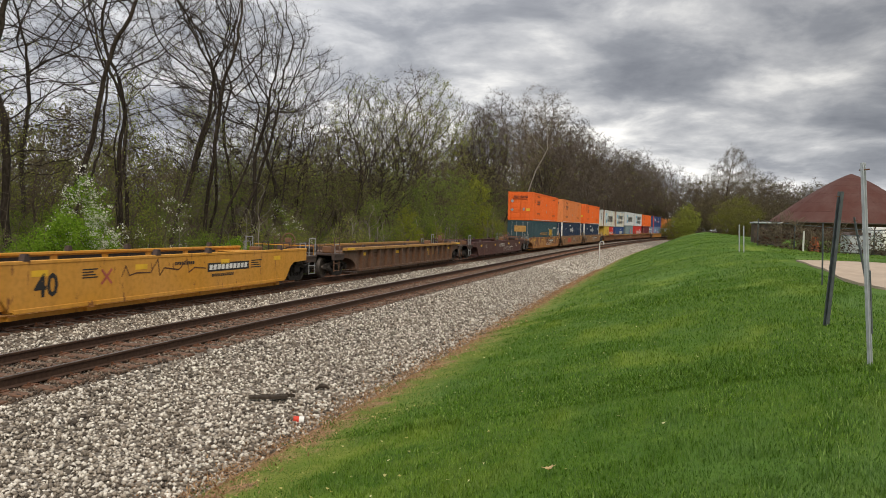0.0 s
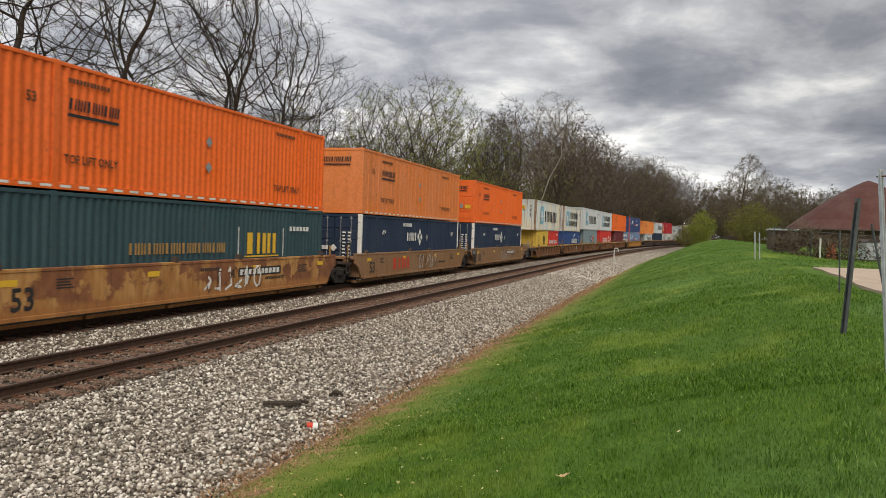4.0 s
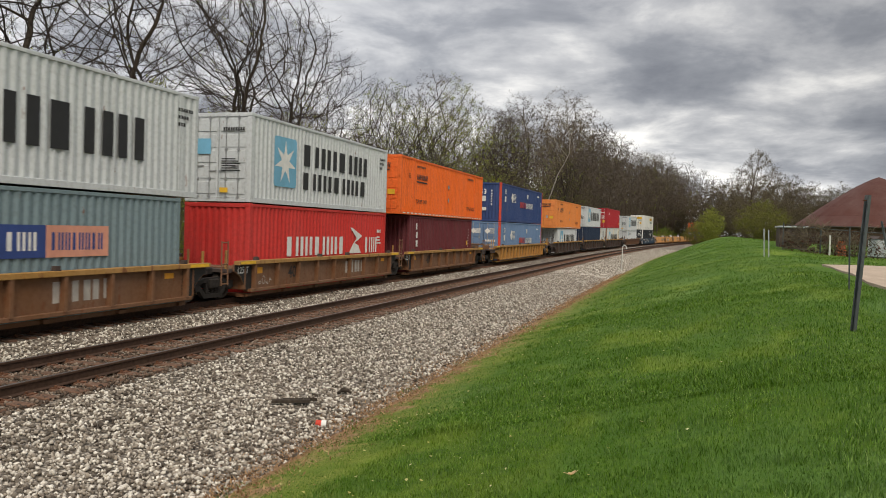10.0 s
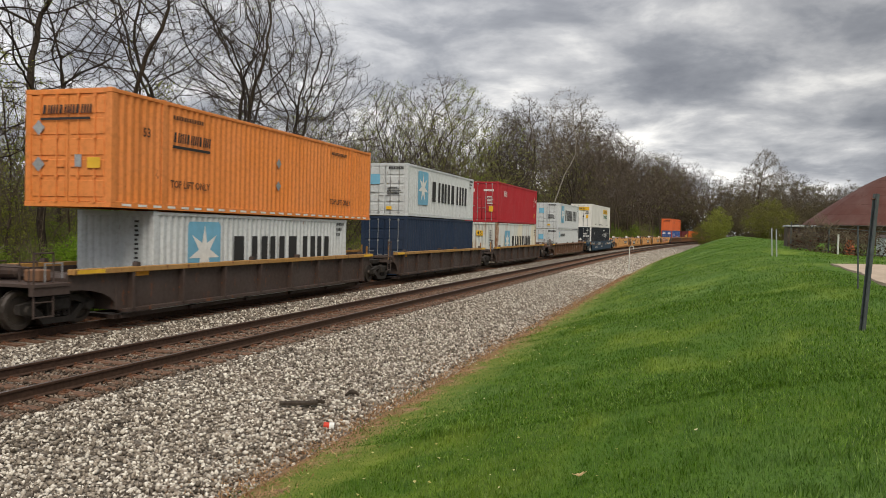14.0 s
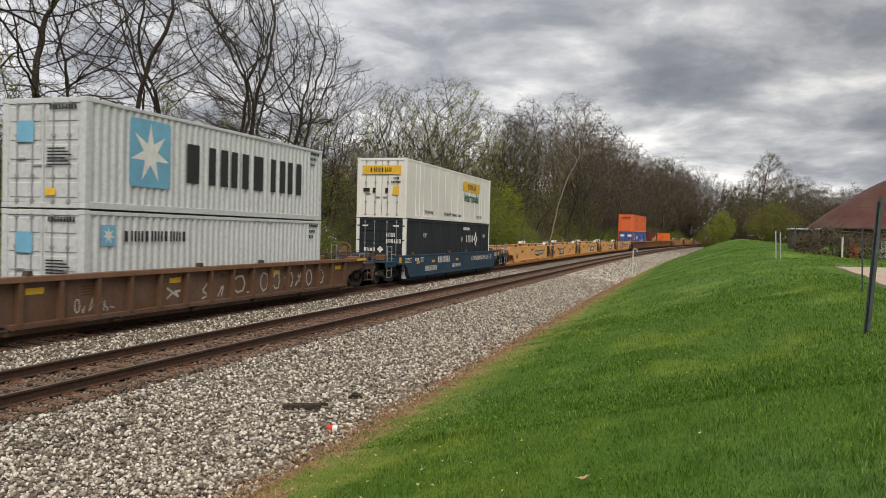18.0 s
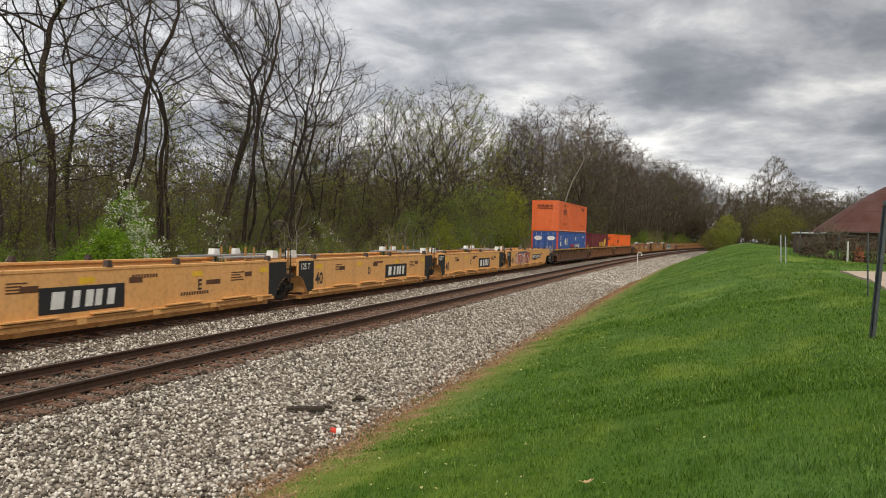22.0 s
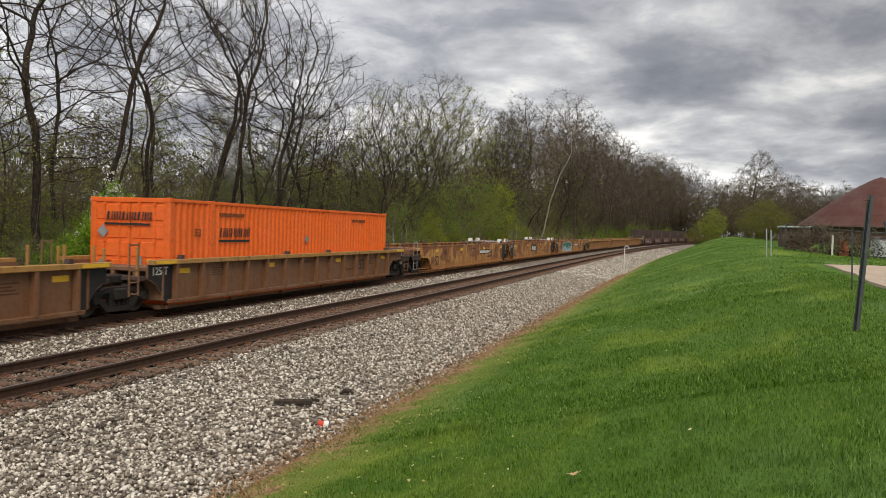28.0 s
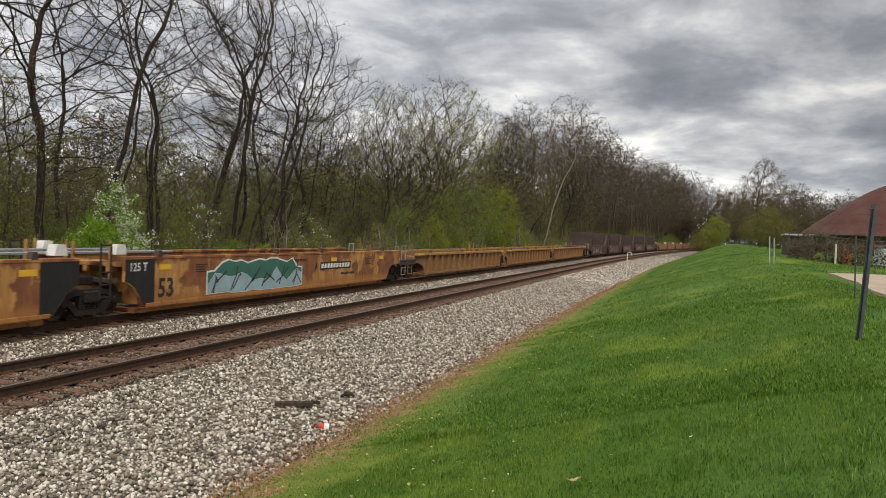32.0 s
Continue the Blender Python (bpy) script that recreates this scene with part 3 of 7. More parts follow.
class Marks:
    """Painted shapes on a side (facing +x) or an end (facing -y) of a thing."""

    def __init__(self, plane, face="side"):
        self.m, self.plane, self.face = Mesh(), plane, face

    def at(self, a, z):
        return (self.plane, a, z) if self.face == "side" else (a, self.plane, z)

    def poly(self, pts):
        self.m.add([self.at(a, z) for a, z in pts], [tuple(range(len(pts)))])
        return self

    def rect(self, a, z, w, h):
        return self.poly([(a, z), (a + w, z), (a + w, z + h), (a, z + h)])

    def text(self, body, a, z, h, squeeze=1.0):
        vs, fs = letters(body)
        self.m.add([self.at(a + x * h * squeeze, z + y * h) for x, y in vs], fs)
        return self

    def bars(self, a, z, w, h, n, gap=0.25, lean=0.0):
        """n plain bars in a row, the size of a word's letters."""
        step = w / n
        for i in range(n):
            x = a + i * step
            b = step * (1 - gap)
            for f0, f1 in (((0.0, 1.0),) if h < 0.2 else ((0.0, 0.34), (0.62, 1.0)) if i % 3 else ((0.12, 0.70),)):
                self.poly([(x + b * f0, z), (x + b * f1, z), (x + b * f1 + lean * h, z + h), (x + b * f0 + lean * h, z + h)])
        return self

    def stroke(self, pts, width):
        """A line sprayed through the points."""
        for (a, z), (b, y) in zip(pts, pts[1:]):
            ln = max(math.hypot(b - a, y - z), 1e-6)
            ox, oz = -(y - z) / ln * width / 2, (b - a) / ln * width / 2
            ex, ez = (b - a) / ln * width * 0.3, (y - z) / ln * width * 0.3
            self.poly([(a + ox - ex, z + oz - ez), (a - ox - ex, z - oz - ez), (b - ox + ex, y - oz + ez), (b + ox + ex, y + oz + ez)])
        return self

    def lines(self, a, z, w, h, n):
        for i in range(n):
            self.rect(a, z + h * i / n, w * (1 - 0.13 * (i % 3)), h / n * 0.45)
        return self

    def star(self, a, z, r, n=7):
        pts = []
        for i in range(2 * n):
            w = math.pi / 2 + math.pi * i / n
            k = r if i % 2 == 0 else r * 0.36
            pts.append((a + k * math.cos(w), z + k * math.sin(w)))
        o = self.at(a, z)
        self.m.add([o] + [self.at(*p) for p in pts], [(0, 1 + i, 1 + (i + 1) % (2 * n)) for i in range(2 * n)])
        return self

    def rounded(self, a, z, w, h, r):
        pts = []
        for cx, cz, w0 in ((a + w - r, z + h - r, 0), (a + r, z + h - r, 90), (a + r, z + r, 180), (a + w - r, z + r, 270)):
            pts += [(cx + r * math.cos(radians(w0 + k * 30)), cz + r * math.sin(radians(w0 + k * 30))) for k in range(4)]
        return self.poly(pts)

    def diamond(self, a, z, r):
        return self.poly([(a, z - r), (a + r, z), (a, z + r), (a - r, z)])

    def put(self, name, parent, mat, label=""):
        ob = part(name, self.m, parent, label, mats=(mat,))
        if len(self.m.f) > 1 and name not in ("star_emblem", "stencil"):
            ob["kind"] = "stuff"
        return ob


# ---- containers ----
def corrugated(m, L, z0, z1, x, sign, pitch=0.278, depth=0.048):
    n = max(4, round(L / pitch))
    step = L / n
    ys, xs = [], []
    for i in range(n):
        a = -L / 2 + i * step
        ys += [a, a + step * 0.26, a + step * 0.5, a + step * 0.76]
        xs += [x, x, x - sign * depth, x - sign * depth]
    ys.append(L / 2)
    xs.append(x)
    vs = [(px, py, z0) for px, py in zip(xs, ys)] + [(px, py, z1) for px, py in zip(xs, ys)]
    k = len(ys)
    m.add(vs, [(i, i + 1, k + i + 1, k + i) for i in range(k - 1)])


def ribbed_sheet(m, L, z0, z1, x, sign, pitch):
    """Flat sheet with narrow raised posts, as one folded profile."""
    n = round(L / pitch)
    ys, xs = [-L / 2], [x]
    for i in range(1, n):
        y = -L / 2 + L * i / n
        ys += [y - 0.03, y - 0.024, y + 0.024, y + 0.03]
        xs += [x, x + sign * 0.016, x + sign * 0.016, x]
    ys.append(L / 2)
    xs.append(x)
    k = len(ys)
    m.add([(a, b, z0) for a, b in zip(xs, ys)] + [(a, b, z1) for a, b in zip(xs, ys)], [(i, i + 1, k + i + 1, k + i) for i in range(k - 1)])


BOX_H = 2.9


def container(label, L, W, body, u, level, style="corr", end="doors", post=None, frame=None, group="containers on the train", H=BOX_H, base=None):
    """A container centred at u along the train, in the well (level 0) or stacked (level 1). Returns the thing."""
    c = thing("shipping_container", label, "container", group)
    hx = W / 2
    frame = frame or body
    post = post or frame
    Ls = L - 0.3
    for sg, nm in ((1, "side_panel"), (-1, "side_panel")):
        m = Mesh()
        if style == "corr":
            corrugated(m, Ls, 0.15, H - 0.1, sg * (hx - 0.012), sg)
        elif style == "sheet":
            ribbed_sheet(m, Ls, 0.15, H - 0.1, sg * (hx - 0.018), sg, 1.22)
        else:
            ribbed_sheet(m, Ls, 0.15, H - 0.1, sg * (hx - 0.03), sg, 0.61)
        part(nm, m, c, mats=(body,))
        part("bottom_rail", Mesh().box(min(sg * hx, sg * (hx - 0.08)), max(sg * hx, sg * (hx - 0.08)), -L / 2 + 0.15, L / 2 - 0.15, 0.0, 0.16, 0.008), c, mats=(frame,))
        part("top_rail", Mesh().box(min(sg * hx, sg * (hx - 0.07)), max(sg * hx, sg * (hx - 0.07)), -L / 2 + 0.15, L / 2 - 0.15, H - 0.11, H - 0.02, 0.008), c, mats=(frame,))
        for y0 in (-L / 2, L / 2 - 0.16):
            m = Mesh().box(min(sg * hx, sg * (hx - 0.17)), max(sg * hx, sg * (hx - 0.17)), y0, y0 + 0.16, 0.12, H - 0.12, 0.012)
            for z in (0.0, H - 0.12):
                m.box(min(sg * (hx + 0.004), sg * (hx - 0.175)), max(sg * (hx + 0.004), sg * (hx - 0.175)), y0 - 0.006, y0 + 0.175, z, z + 0.12, 0.01)
            part("corner_post", m, c, mats=(post,))
        if L > 13 and style != "post":
            for y0 in (-6.1, 5.98):
                m = Mesh().box(min(sg * (hx + 0.003), sg * (hx - 0.05)), max(sg * (hx + 0.003), sg * (hx - 0.05)), y0, y0 + 0.12, 0.02, H - 0.02, 0.008)
                part("lift_post", m, c, mats=(frame,))
    m = Mesh()
    n = round(L / 0.5)
    for i in range(n):
        y = -L / 2 + 0.1 + (L - 0.2) * i / n
        m.box(-hx + 0.08, hx - 0.08, y, y + (L - 0.2) / n - 0.1, H - 0.05, H - 0.018)
    m.box(-hx + 0.05, hx - 0.05, -L / 2 + 0.05, L / 2 - 0.05, H - 0.08, H - 0.045)
    part("roof", m, c, mats=(body,))
    if L > 16:
        for sx in (-1, 1):
            for y in (-L / 2 + 2.03, L / 2 - 2.03):
                xa, xb = sorted((sx * (hx - 0.06), sx * (hx + 0.002)))
                part("stacking_post", Mesh().box(xa, xb, y - 0.09, y + 0.09, 0.16, H - 0.15, 0.006), c, "upright lifting post", mats=(body,))
                part("corner_casting", Mesh().box(xa, xb + 0.002 * (sx > 0), y - 0.09, y + 0.09, H - 0.15, H - 0.005, 0.008), c, "", mats=(body,))
    part("floor", Mesh().box(-hx + 0.08, hx - 0.08, -L / 2 + 0.1, L / 2 - 0.1, 0.05, 0.15), c, mats=(DIRTY_WOOD,))
    for yend, sg in ((-L / 2, -1), (L / 2, 1)):
        doors = (end == "doors") == (sg == -1)
        hd = Mesh().box(-hx + 0.17, hx - 0.17, min(yend, yend - sg * 0.12), max(yend, yend - sg * 0.12), H - 0.14, H - 0.01, 0.01)
        part("end_header", hd, c, mats=(frame,))
        part("end_sill", Mesh().box(-hx + 0.17, hx - 0.17, min(yend, yend - sg * 0.12), max(yend, yend - sg * 0.12), 0.0, 0.13, 0.01), c, mats=(frame,))
        if doors:
            for d in (-1, 1):
                x0, x1 = sorted((d * 0.012, d * (hx - 0.165)))
                yf = yend - sg * 0.03
                m = Mesh().box(x0, x1, min(yf, yf - sg * 0.04), max(yf, yf - sg * 0.04), 0.135, H - 0.145, 0.006)
                ya, yb = sorted((yf + sg * 0.022, yf - sg * 0.01))
                panels = []
                if style == "sheet":
                    pass
                else:
                    k = 5
                    hz = (H - 0.36) / k
                    for i in range(k):
                        panels.append(Mesh().box(x0 + 0.07, x1 - 0.07, ya, yb, 0.2 + i * hz + 0.05, 0.2 + (i + 1) * hz - 0.05, 0.012))
                dr = part("door", m, c, mats=(body,))
                for q in panels:
                    part("door_panel", q, dr, mats=(body,))
                rods = (0.28, 0.72)
                for q in rods:
                    xr = d * (0.012 + q * (hx - 0.18))
                    yr = yend + sg * 0.012
                    m = Mesh().tube([(xr, yr, 0.1), (xr, yr, H - 0.1)], 0.018, 6)
                    for z in (0.16, 0.75, 1.7, H - 0.18):
                        m.box(xr - 0.045, xr + 0.045, yr - 0.02, yr + 0.02, z - 0.035, z + 0.035)
                    m.box(min(xr, xr - d * 0.24), max(xr, xr - d * 0.24), yr - 0.012, yr + 0.02, 0.98 + 0.16 * (q > 0.5), 1.02 + 0.16 * (q > 0.5))
                    part("lock_rod", m, dr, "steel door lock rod", mats=(GALV if body not in (ORANGE, AMBER) else body,))
                for z in (0.35, 1.05, 1.8, 2.5):
                    part("hinge", Mesh().box(min(d * (hx - 0.2), d * (hx - 0.06)), max(d * (hx - 0.2), d * (hx - 0.06)), yf - 0.01, yf + 0.03 if sg > 0 else yf + 0.01, z, z + 0.07), dr, mats=(frame,)).location.y = sg * 0.02
        else:
            m = Mesh()
            if style == "corr":
                k = 9
                step = (W - 0.34) / k
                xs, yy = [], []
                for i in range(k):
                    a = -hx + 0.17 + i * step
                    xs += [a, a + step * 0.3, a + step * 0.5, a + step * 0.8]
                    yy += [yend - sg * 0.02, yend - sg * 0.02, yend - sg * 0.065, yend - sg * 0.065]
                xs.append(hx - 0.17)
                yy.append(yend - sg * 0.02)
                vs = [(a, b, 0.13) for a, b in zip(xs, yy)] + [(a, b, H - 0.14) for a, b in zip(xs, yy)]
                q = len(xs)
                m.add(vs, [(i, i + 1, q + i + 1, q + i) for i in range(q - 1)])
            else:
                ya, yb = sorted((yend - sg * 0.01, yend - sg * 0.05))
                m.box(-hx + 0.16, hx - 0.16, ya, yb, 0.13, H - 0.14, 0.01)
            part("end_wall", m, c, mats=(body,))
    MOVING.append((c, u, 0.157 + (base if base is not None else level * (BOX_H + 0.03))))
    c["half_l"], c["half_w"] = L / 2, hx
    return c


def side_marks(c):
    return Marks(c["half_w"] + 0.004, "side")


def end_marks(c):
    return Marks(-c["half_l"] - 0.034, "end")


L53, W53, L40, L45, L20, WISO = 16.15, 2.59, 12.19, 13.72, 6.06, 2.44


def orange_box(u, level, body=ORANGE, doors=True, style="corr", label="bright orange corrugated steel container with black markings", base=None):
    c = container(label, L53, W53, body, u, level, style, "doors" if doors else "wall", base=base)
    y0 = -L53 / 2
    s = side_marks(c)
    s.bars(y0 + 2.4, 1.84, 1.75, 0.27, 9, 0.2, 0.12).rect(y0 + 2.38, 1.68, 1.75, 0.075)
    s.put("lettering", c, BLACK_MARK, "black plain lettering bars")
    s = side_marks(c)
    s.text("53", y0 + 1.15, 1.85, 0.22).text("TOP LIFT ONLY", y0 + 2.3, 0.62, 0.19, 0.95).text("TOP LIFT ONLY", y0 + L53 - 4.0, 0.55, 0.2, 0.95).bars(y0 + 2.4, 2.45, 1.4, 0.11, 12).bars(y0 + L53 - 3.9, 2.45, 1.4, 0.11, 12)
    s.put("small_lettering", c, UMBER_PATCH)
    s = side_marks(c)
    for i in range(26):
        s.rect(y0 + 0.4 + i * 0.6, 0.05, 0.34, 0.06)
    s.put("reflective_strip", c, WHITE_MARK, "white reflective tape")
    for z in (1.75, 1.0):
        side_marks(c).diamond(y0 + 8.15, z, 0.17).put("placard_holder", c, GALV, "small metal diamond placard")
    e = end_marks(c)
    e.bars(-0.75, 2.28, 1.5, 0.22, 9, 0.2, 0.12).rect(-0.8, 2.13, 1.5, 0.06)
    e.put("lettering", c, BLACK_MARK, "black plain lettering bars")
    if doors:
        for z in (1.95, 1.05):
            end_marks(c).diamond(-0.85, z, 0.19).put("placard_holder", c, GALV, "small metal diamond placard")
        end_marks(c).rect(0.25, 0.98, 0.2, 0.3).put("document_box", c, GALV, "small grey document box")
        end_marks(c).rect(0.62, 0.95, 0.38, 0.26).put("sticker", c, YELLOW_MARK, "yellow sticker")
    return c


def star_box(u, level, body, L=L40, doors=False, two_lines=False, small=False, number=False, label="pale grey container with a light blue star panel", H=BOX_H, base=None):
    c = container(label, L, WISO, body, u, level, "corr", "doors" if doors else "wall", post=RUST_POST if body is WHITE_OLD else None, H=H, base=base)
    y0 = -L / 2
    o = (L - L40) / 2
    if small:
        side_marks(c).rect(y0 + 0.55, 1.75, 0.5, 0.5).put("emblem_panel", c, SKY_MARK, "light blue square panel")
        s = Marks(c["half_w"] + 0.008).star(y0 + 0.8, 2.0, 0.22)
        s.put("star_emblem", c, WHITE_MARK, "white star")
        side_marks(c).bars(y0 + 1.35, 1.85, 2.6, 0.27, 10, 0.2).put("lettering", c, BLACK_MARK, "black plain lettering bars")
    else:
        side_marks(c).rounded(y0 + o + 1.5, 0.62, 1.62, 1.72, 0.12).put("emblem_panel", c, SKY_MARK, "light blue square panel")
        Marks(c["half_w"] + 0.008).star(y0 + o + 2.3, 1.48, 0.78).put("star_emblem", c, WHITE_MARK, "white star")
        s = side_marks(c)
        if two_lines:
            s.bars(y0 + o + 3.6, 1.48, 6.3, 0.78, 6, 0.17).bars(y0 + o + 3.6, 0.62, 6.3, 0.62, 7, 0.2)
        else:
            s.bars(y0 + o + 3.75, 0.85, 7.0, 1.08, 6, 0.16)
        s.put("lettering", c, BLACK_MARK, "black plain lettering bars")
    s = side_marks(c).bars(y0 + L - 0.95, 2.35, 0.7, 0.1, 6).bars(y0 + L - 0.95, 2.15, 0.5, 0.1, 4).bars(y0 + L - 0.95, 1.95, 0.35, 0.1, 3)
    s.put("small_lettering", c, BLACK_MARK)
    if doors:
        end_marks(c).rect(-0.75, 1.55, 0.5, 0.5).put("emblem_panel", c, SKY_MARK)
        end_marks(c).bars(0.2, 2.3, 0.8, 0.12, 9).lines(0.15, 1.0, 0.7, 0.45, 6).put("small_lettering", c, BLACK_MARK)
        end_marks(c).rect(0.1, 0.3, 0.3, 0.16).put("sticker", c, YELLOW_MARK)
    else:
        e = end_marks(c).lines(0.65, 1.2, 0.14, 1.2, 10)
        if number:
            end_marks(c).rect(-0.35, 1.95, 0.5, 0.36).put("sticker", c, YELLOW_MARK, "yellow number plate sticker")
            Marks(-c["half_l"] - 0.038, "end").text("45", -0.28, 2.02, 0.24).put("stencil", c, BLACK_MARK)
        e.put("small_lettering", c, BLACK_MARK)
    return c


def gem_box(u, level, body, post, end_white=True, label="dark navy container with white corner posts and a white gem emblem"):
    c = container(label, L53, W53, body, u, level, "corr", "doors", post=post)
    y0 = -L53 / 2
    a = y0 + 6.2 if body is NAVY else y0 + 10.5
    zg = 1.92
    s = side_marks(c).bars(a, zg - 0.2, 1.7, 0.42, 4, 0.2)
    for dx, dz in ((0, 0.26), (0.26, 0), (0, -0.26), (-0.26, 0)):
        s.diamond(a + 2.15 + dx, zg + dz, 0.2)
    s.put("emblem", c, WHITE_MARK, "white lettering bars and gem shape")
    side_marks(c).text("WP", y0 + 2.6, 2.0, 0.22).text("WP", y0 + L53 - 1.75, 2.0, 0.22).bars(a - 0.6, 2.45, 1.4, 0.17, 8).put("small_lettering", c, WHITE_MARK)
    side_marks(c).diamond(y0 + 9.6, 1.9, 0.22).put("placard_holder", c, GALV)
    e = end_marks(c).bars(-0.85, 1.3, 0.62, 0.18, 4, 0.2)
    e.diamond(0.0, 1.39, 0.17)
    if body is NAVY:
        e.lines(0.42, 0.7, 0.16, 1.5, 10).lines(0.68, 0.7, 0.16, 1.5, 10)
    else:
        e.bars(0.3, 2.0, 0.5, 0.2, 4).bars(0.3, 1.7, 0.8, 0.2, 6).lines(0.25, 0.6, 0.8, 0.4, 4).rect(-0.95, 2.5, 0.3, 0.07).rect(0.65, 2.5, 0.3, 0.07)
    e.put("small_lettering", c, WHITE_MARK)
    return c


def serif_box(u, level, body, end="wall", label="blue container with a striped diamond emblem and red and white lettering"):
    c = container(label, L53, W53, body, u, level, "corr", end, post=CORAL)
    y0 = -L53 / 2
    s = side_marks(c).bars(y0 + 8.9, 1.22, 2.9, 0.45, 10, 0.22)
    s.diamond(y0 + 3.7, 1.9, 0.42)
    for i in range(7):
        s.rect(y0 + 4.0, 1.58 + i * 0.1, 1.0, 0.045)
    s.rect(y0 + 9.3, 2.05, 0.45, 0.36).rect(y0 + 1.1, 1.5, 0.5, 0.42)
    s.put("lettering", c, WHITE_MARK, "white plain lettering bars")
    side_marks(c).bars(y0 + 6.6, 1.22, 2.2, 0.48, 5, 0.22).put("red_lettering", c, RED_MARK, "red plain lettering bars")
    side_marks(c).text("53", y0 + 1.1, 2.1, 0.36).text("53", y0 + L53 - 0.9, 1.6, 0.3).bars(y0 + 13.6, 2.35, 0.9, 0.13, 7).put("stencil", c, WHITE_MARK)
    e = end_marks(c)
    if end == "wall":
        e.text("53", -0.35, 2.05, 0.36).rect(-0.35, 1.5, 0.45, 0.4).rect(-0.4, 0.8, 0.55, 0.26).lines(0.5, 1.2, 0.12, 1.2, 10)
    elif body is BLUE_MID:
        for x in (-0.62, 0.62):
            e.poly([(x - 0.42, 2.25), (x - 0.2, 2.05), (x + 0.2, 2.05), (x + 0.42, 2.25), (x + 0.2, 2.45), (x - 0.2, 2.45)])
        e.rect(-0.95, 0.35, 0.4, 0.5).lines(0.4, 0.7, 0.5, 0.6, 5)
    else:
        for x in (-0.78, 0.3):
            e.diamond(x, 2.2, 0.22)
            for i in range(5):
                e.rect(x + 0.15, 2.03 + i * 0.08, 0.4, 0.04)
        e.rect(-0.95, 0.4, 0.4, 0.5).bars(0.15, 1.4, 0.8, 0.16, 7).bars(0.5, 1.1, 0.4, 0.16, 3)
    e.put("small_lettering", c, WHITE_MARK)
    return c


def build_containers():
    # three-unit brown car
    orange_box(89.8, 1)
    c = container("dark green container with yellow and cream lettering bars", L53, W53, GREEN_DK, 89.8, 0, "corr", "doors")
    y0 = -L53 / 2
    side_marks(c).bars(y0 + 10.4, 1.32, 2.1, 0.7, 3, 0.15).rect(y0 + 10.3, 1.22, 2.3, 0.05).put("lettering", c, YELLOW_MARK, "yellow plain lettering bars")
    side_marks(c).bars(y0 + 4.6, 1.4, 4.6, 0.3, 18).put("small_lettering", c, TAN_PATCH)
    side_marks(c).rect(y0 + 9.9, 1.2, 0.06, 1.0).rect(y0 + 12.9, 1.2, 0.06, 1.0).bars(y0 + 13.4, 2.1, 1.6, 0.16, 6).put("white_lettering", c, WHITE_MARK)
    end_marks(c).rect(-0.55, 1.75, 1.2, 0.62).put("panel", c, TAN_PATCH, "cream panel")
    orange_box(110.0, 1, ORANGE_OLD, False, "post", "faded orange sheet-and-post container with patched panels")
    gem_box(110.0, 0, NAVY, WHITE_CLEAN)
    orange_box(130.25, 1)
    gem_box(130.25, 0, NAVY, WHITE_CLEAN)
    # five-unit ochre car
    star_box(152.1, 1, WHITE_OLD, L45, number=True, base=2.62, label="rust-streaked white container with a light blue star panel")
    c = container("faded yellow container with black markings", L20, WISO, YELLOW_BOX, 149.0, 0, "corr", "wall", H=2.59)
    side_marks(c).lines(-2.2, 1.2, 0.13, 1.15, 9).lines(-1.9, 1.2, 0.13, 1.0, 8).bars(0.2, 1.42, 1.15, 0.6, 3, 0.25).rect(0.3, 1.22, 0.95, 0.1).put("lettering", c, BLACK_MARK, "black plain lettering bars")
    c = container("bright red container with white markings", L20, WISO, RED_BOX, 155.15, 0, "corr", "wall", H=2.59)
    side_marks(c).bars(-2.4, 1.22, 2.6, 0.38, 7).bars(1.2, 1.22, 1.0, 0.38, 3).poly([(0.25, 1.25), (0.75, 1.42), (0.3, 1.75), (0.95, 1.5), (1.05, 1.25)]).bars(1.6, 2.1, 0.9, 0.16, 4).put("lettering", c, WHITE_MARK, "white plain lettering bars")
    star_box(167.9, 1, WHITE_OLD, two_lines=True, base=2.62, label="rusty white container with patched panels and a light blue star panel")
    c = container("deep blue container with white markings", L40, WISO, BLUE_DEEP, 167.9, 0, "corr", "wall", H=2.59)
    side_marks(c).bars(-0.4, 1.16, 4.1, 0.55, 6).poly([(0.7, 1.82), (1.2, 2.15), (2.2, 2.34), (2.2, 2.16), (1.3, 2.02)]).lines(5.0, 0.7, 0.12, 1.6, 9).put("lettering", c, WHITE_MARK, "white plain lettering bars")
    star_box(183.5, 1, WHITE_GREY, L45)
    c = container("grey-blue container with a small two-colour panel", L40, WISO, GREYBLUE, 183.5, 0, "corr", "wall")
    side_marks(c).rect(-0.1, 1.36, 1.3, 0.72).put("panel", c, BLUE_MARK, "dark blue panel")
    side_marks(c).rect(1.2, 1.36, 2.0, 0.72).put("panel", c, PINK_MARK, "salmon panel")
    Marks(c["half_w"] + 0.008).bars(0.1, 1.52, 0.9, 0.4, 3).put("lettering", c, WHITE_MARK)
    Marks(c["half_w"] + 0.008).bars(1.35, 1.52, 1.7, 0.4, 8).put("lettering", c, BLUE_MARK)
    star_box(199.4, 1, WHITE_GREY, doors=True, two_lines=True, label="stained grey container with a light blue star panel and rusted doors")
    c = container("bright red container with tall white lettering bars", L40, WISO, RED_BOX, 199.4, 0, "corr", "wall")
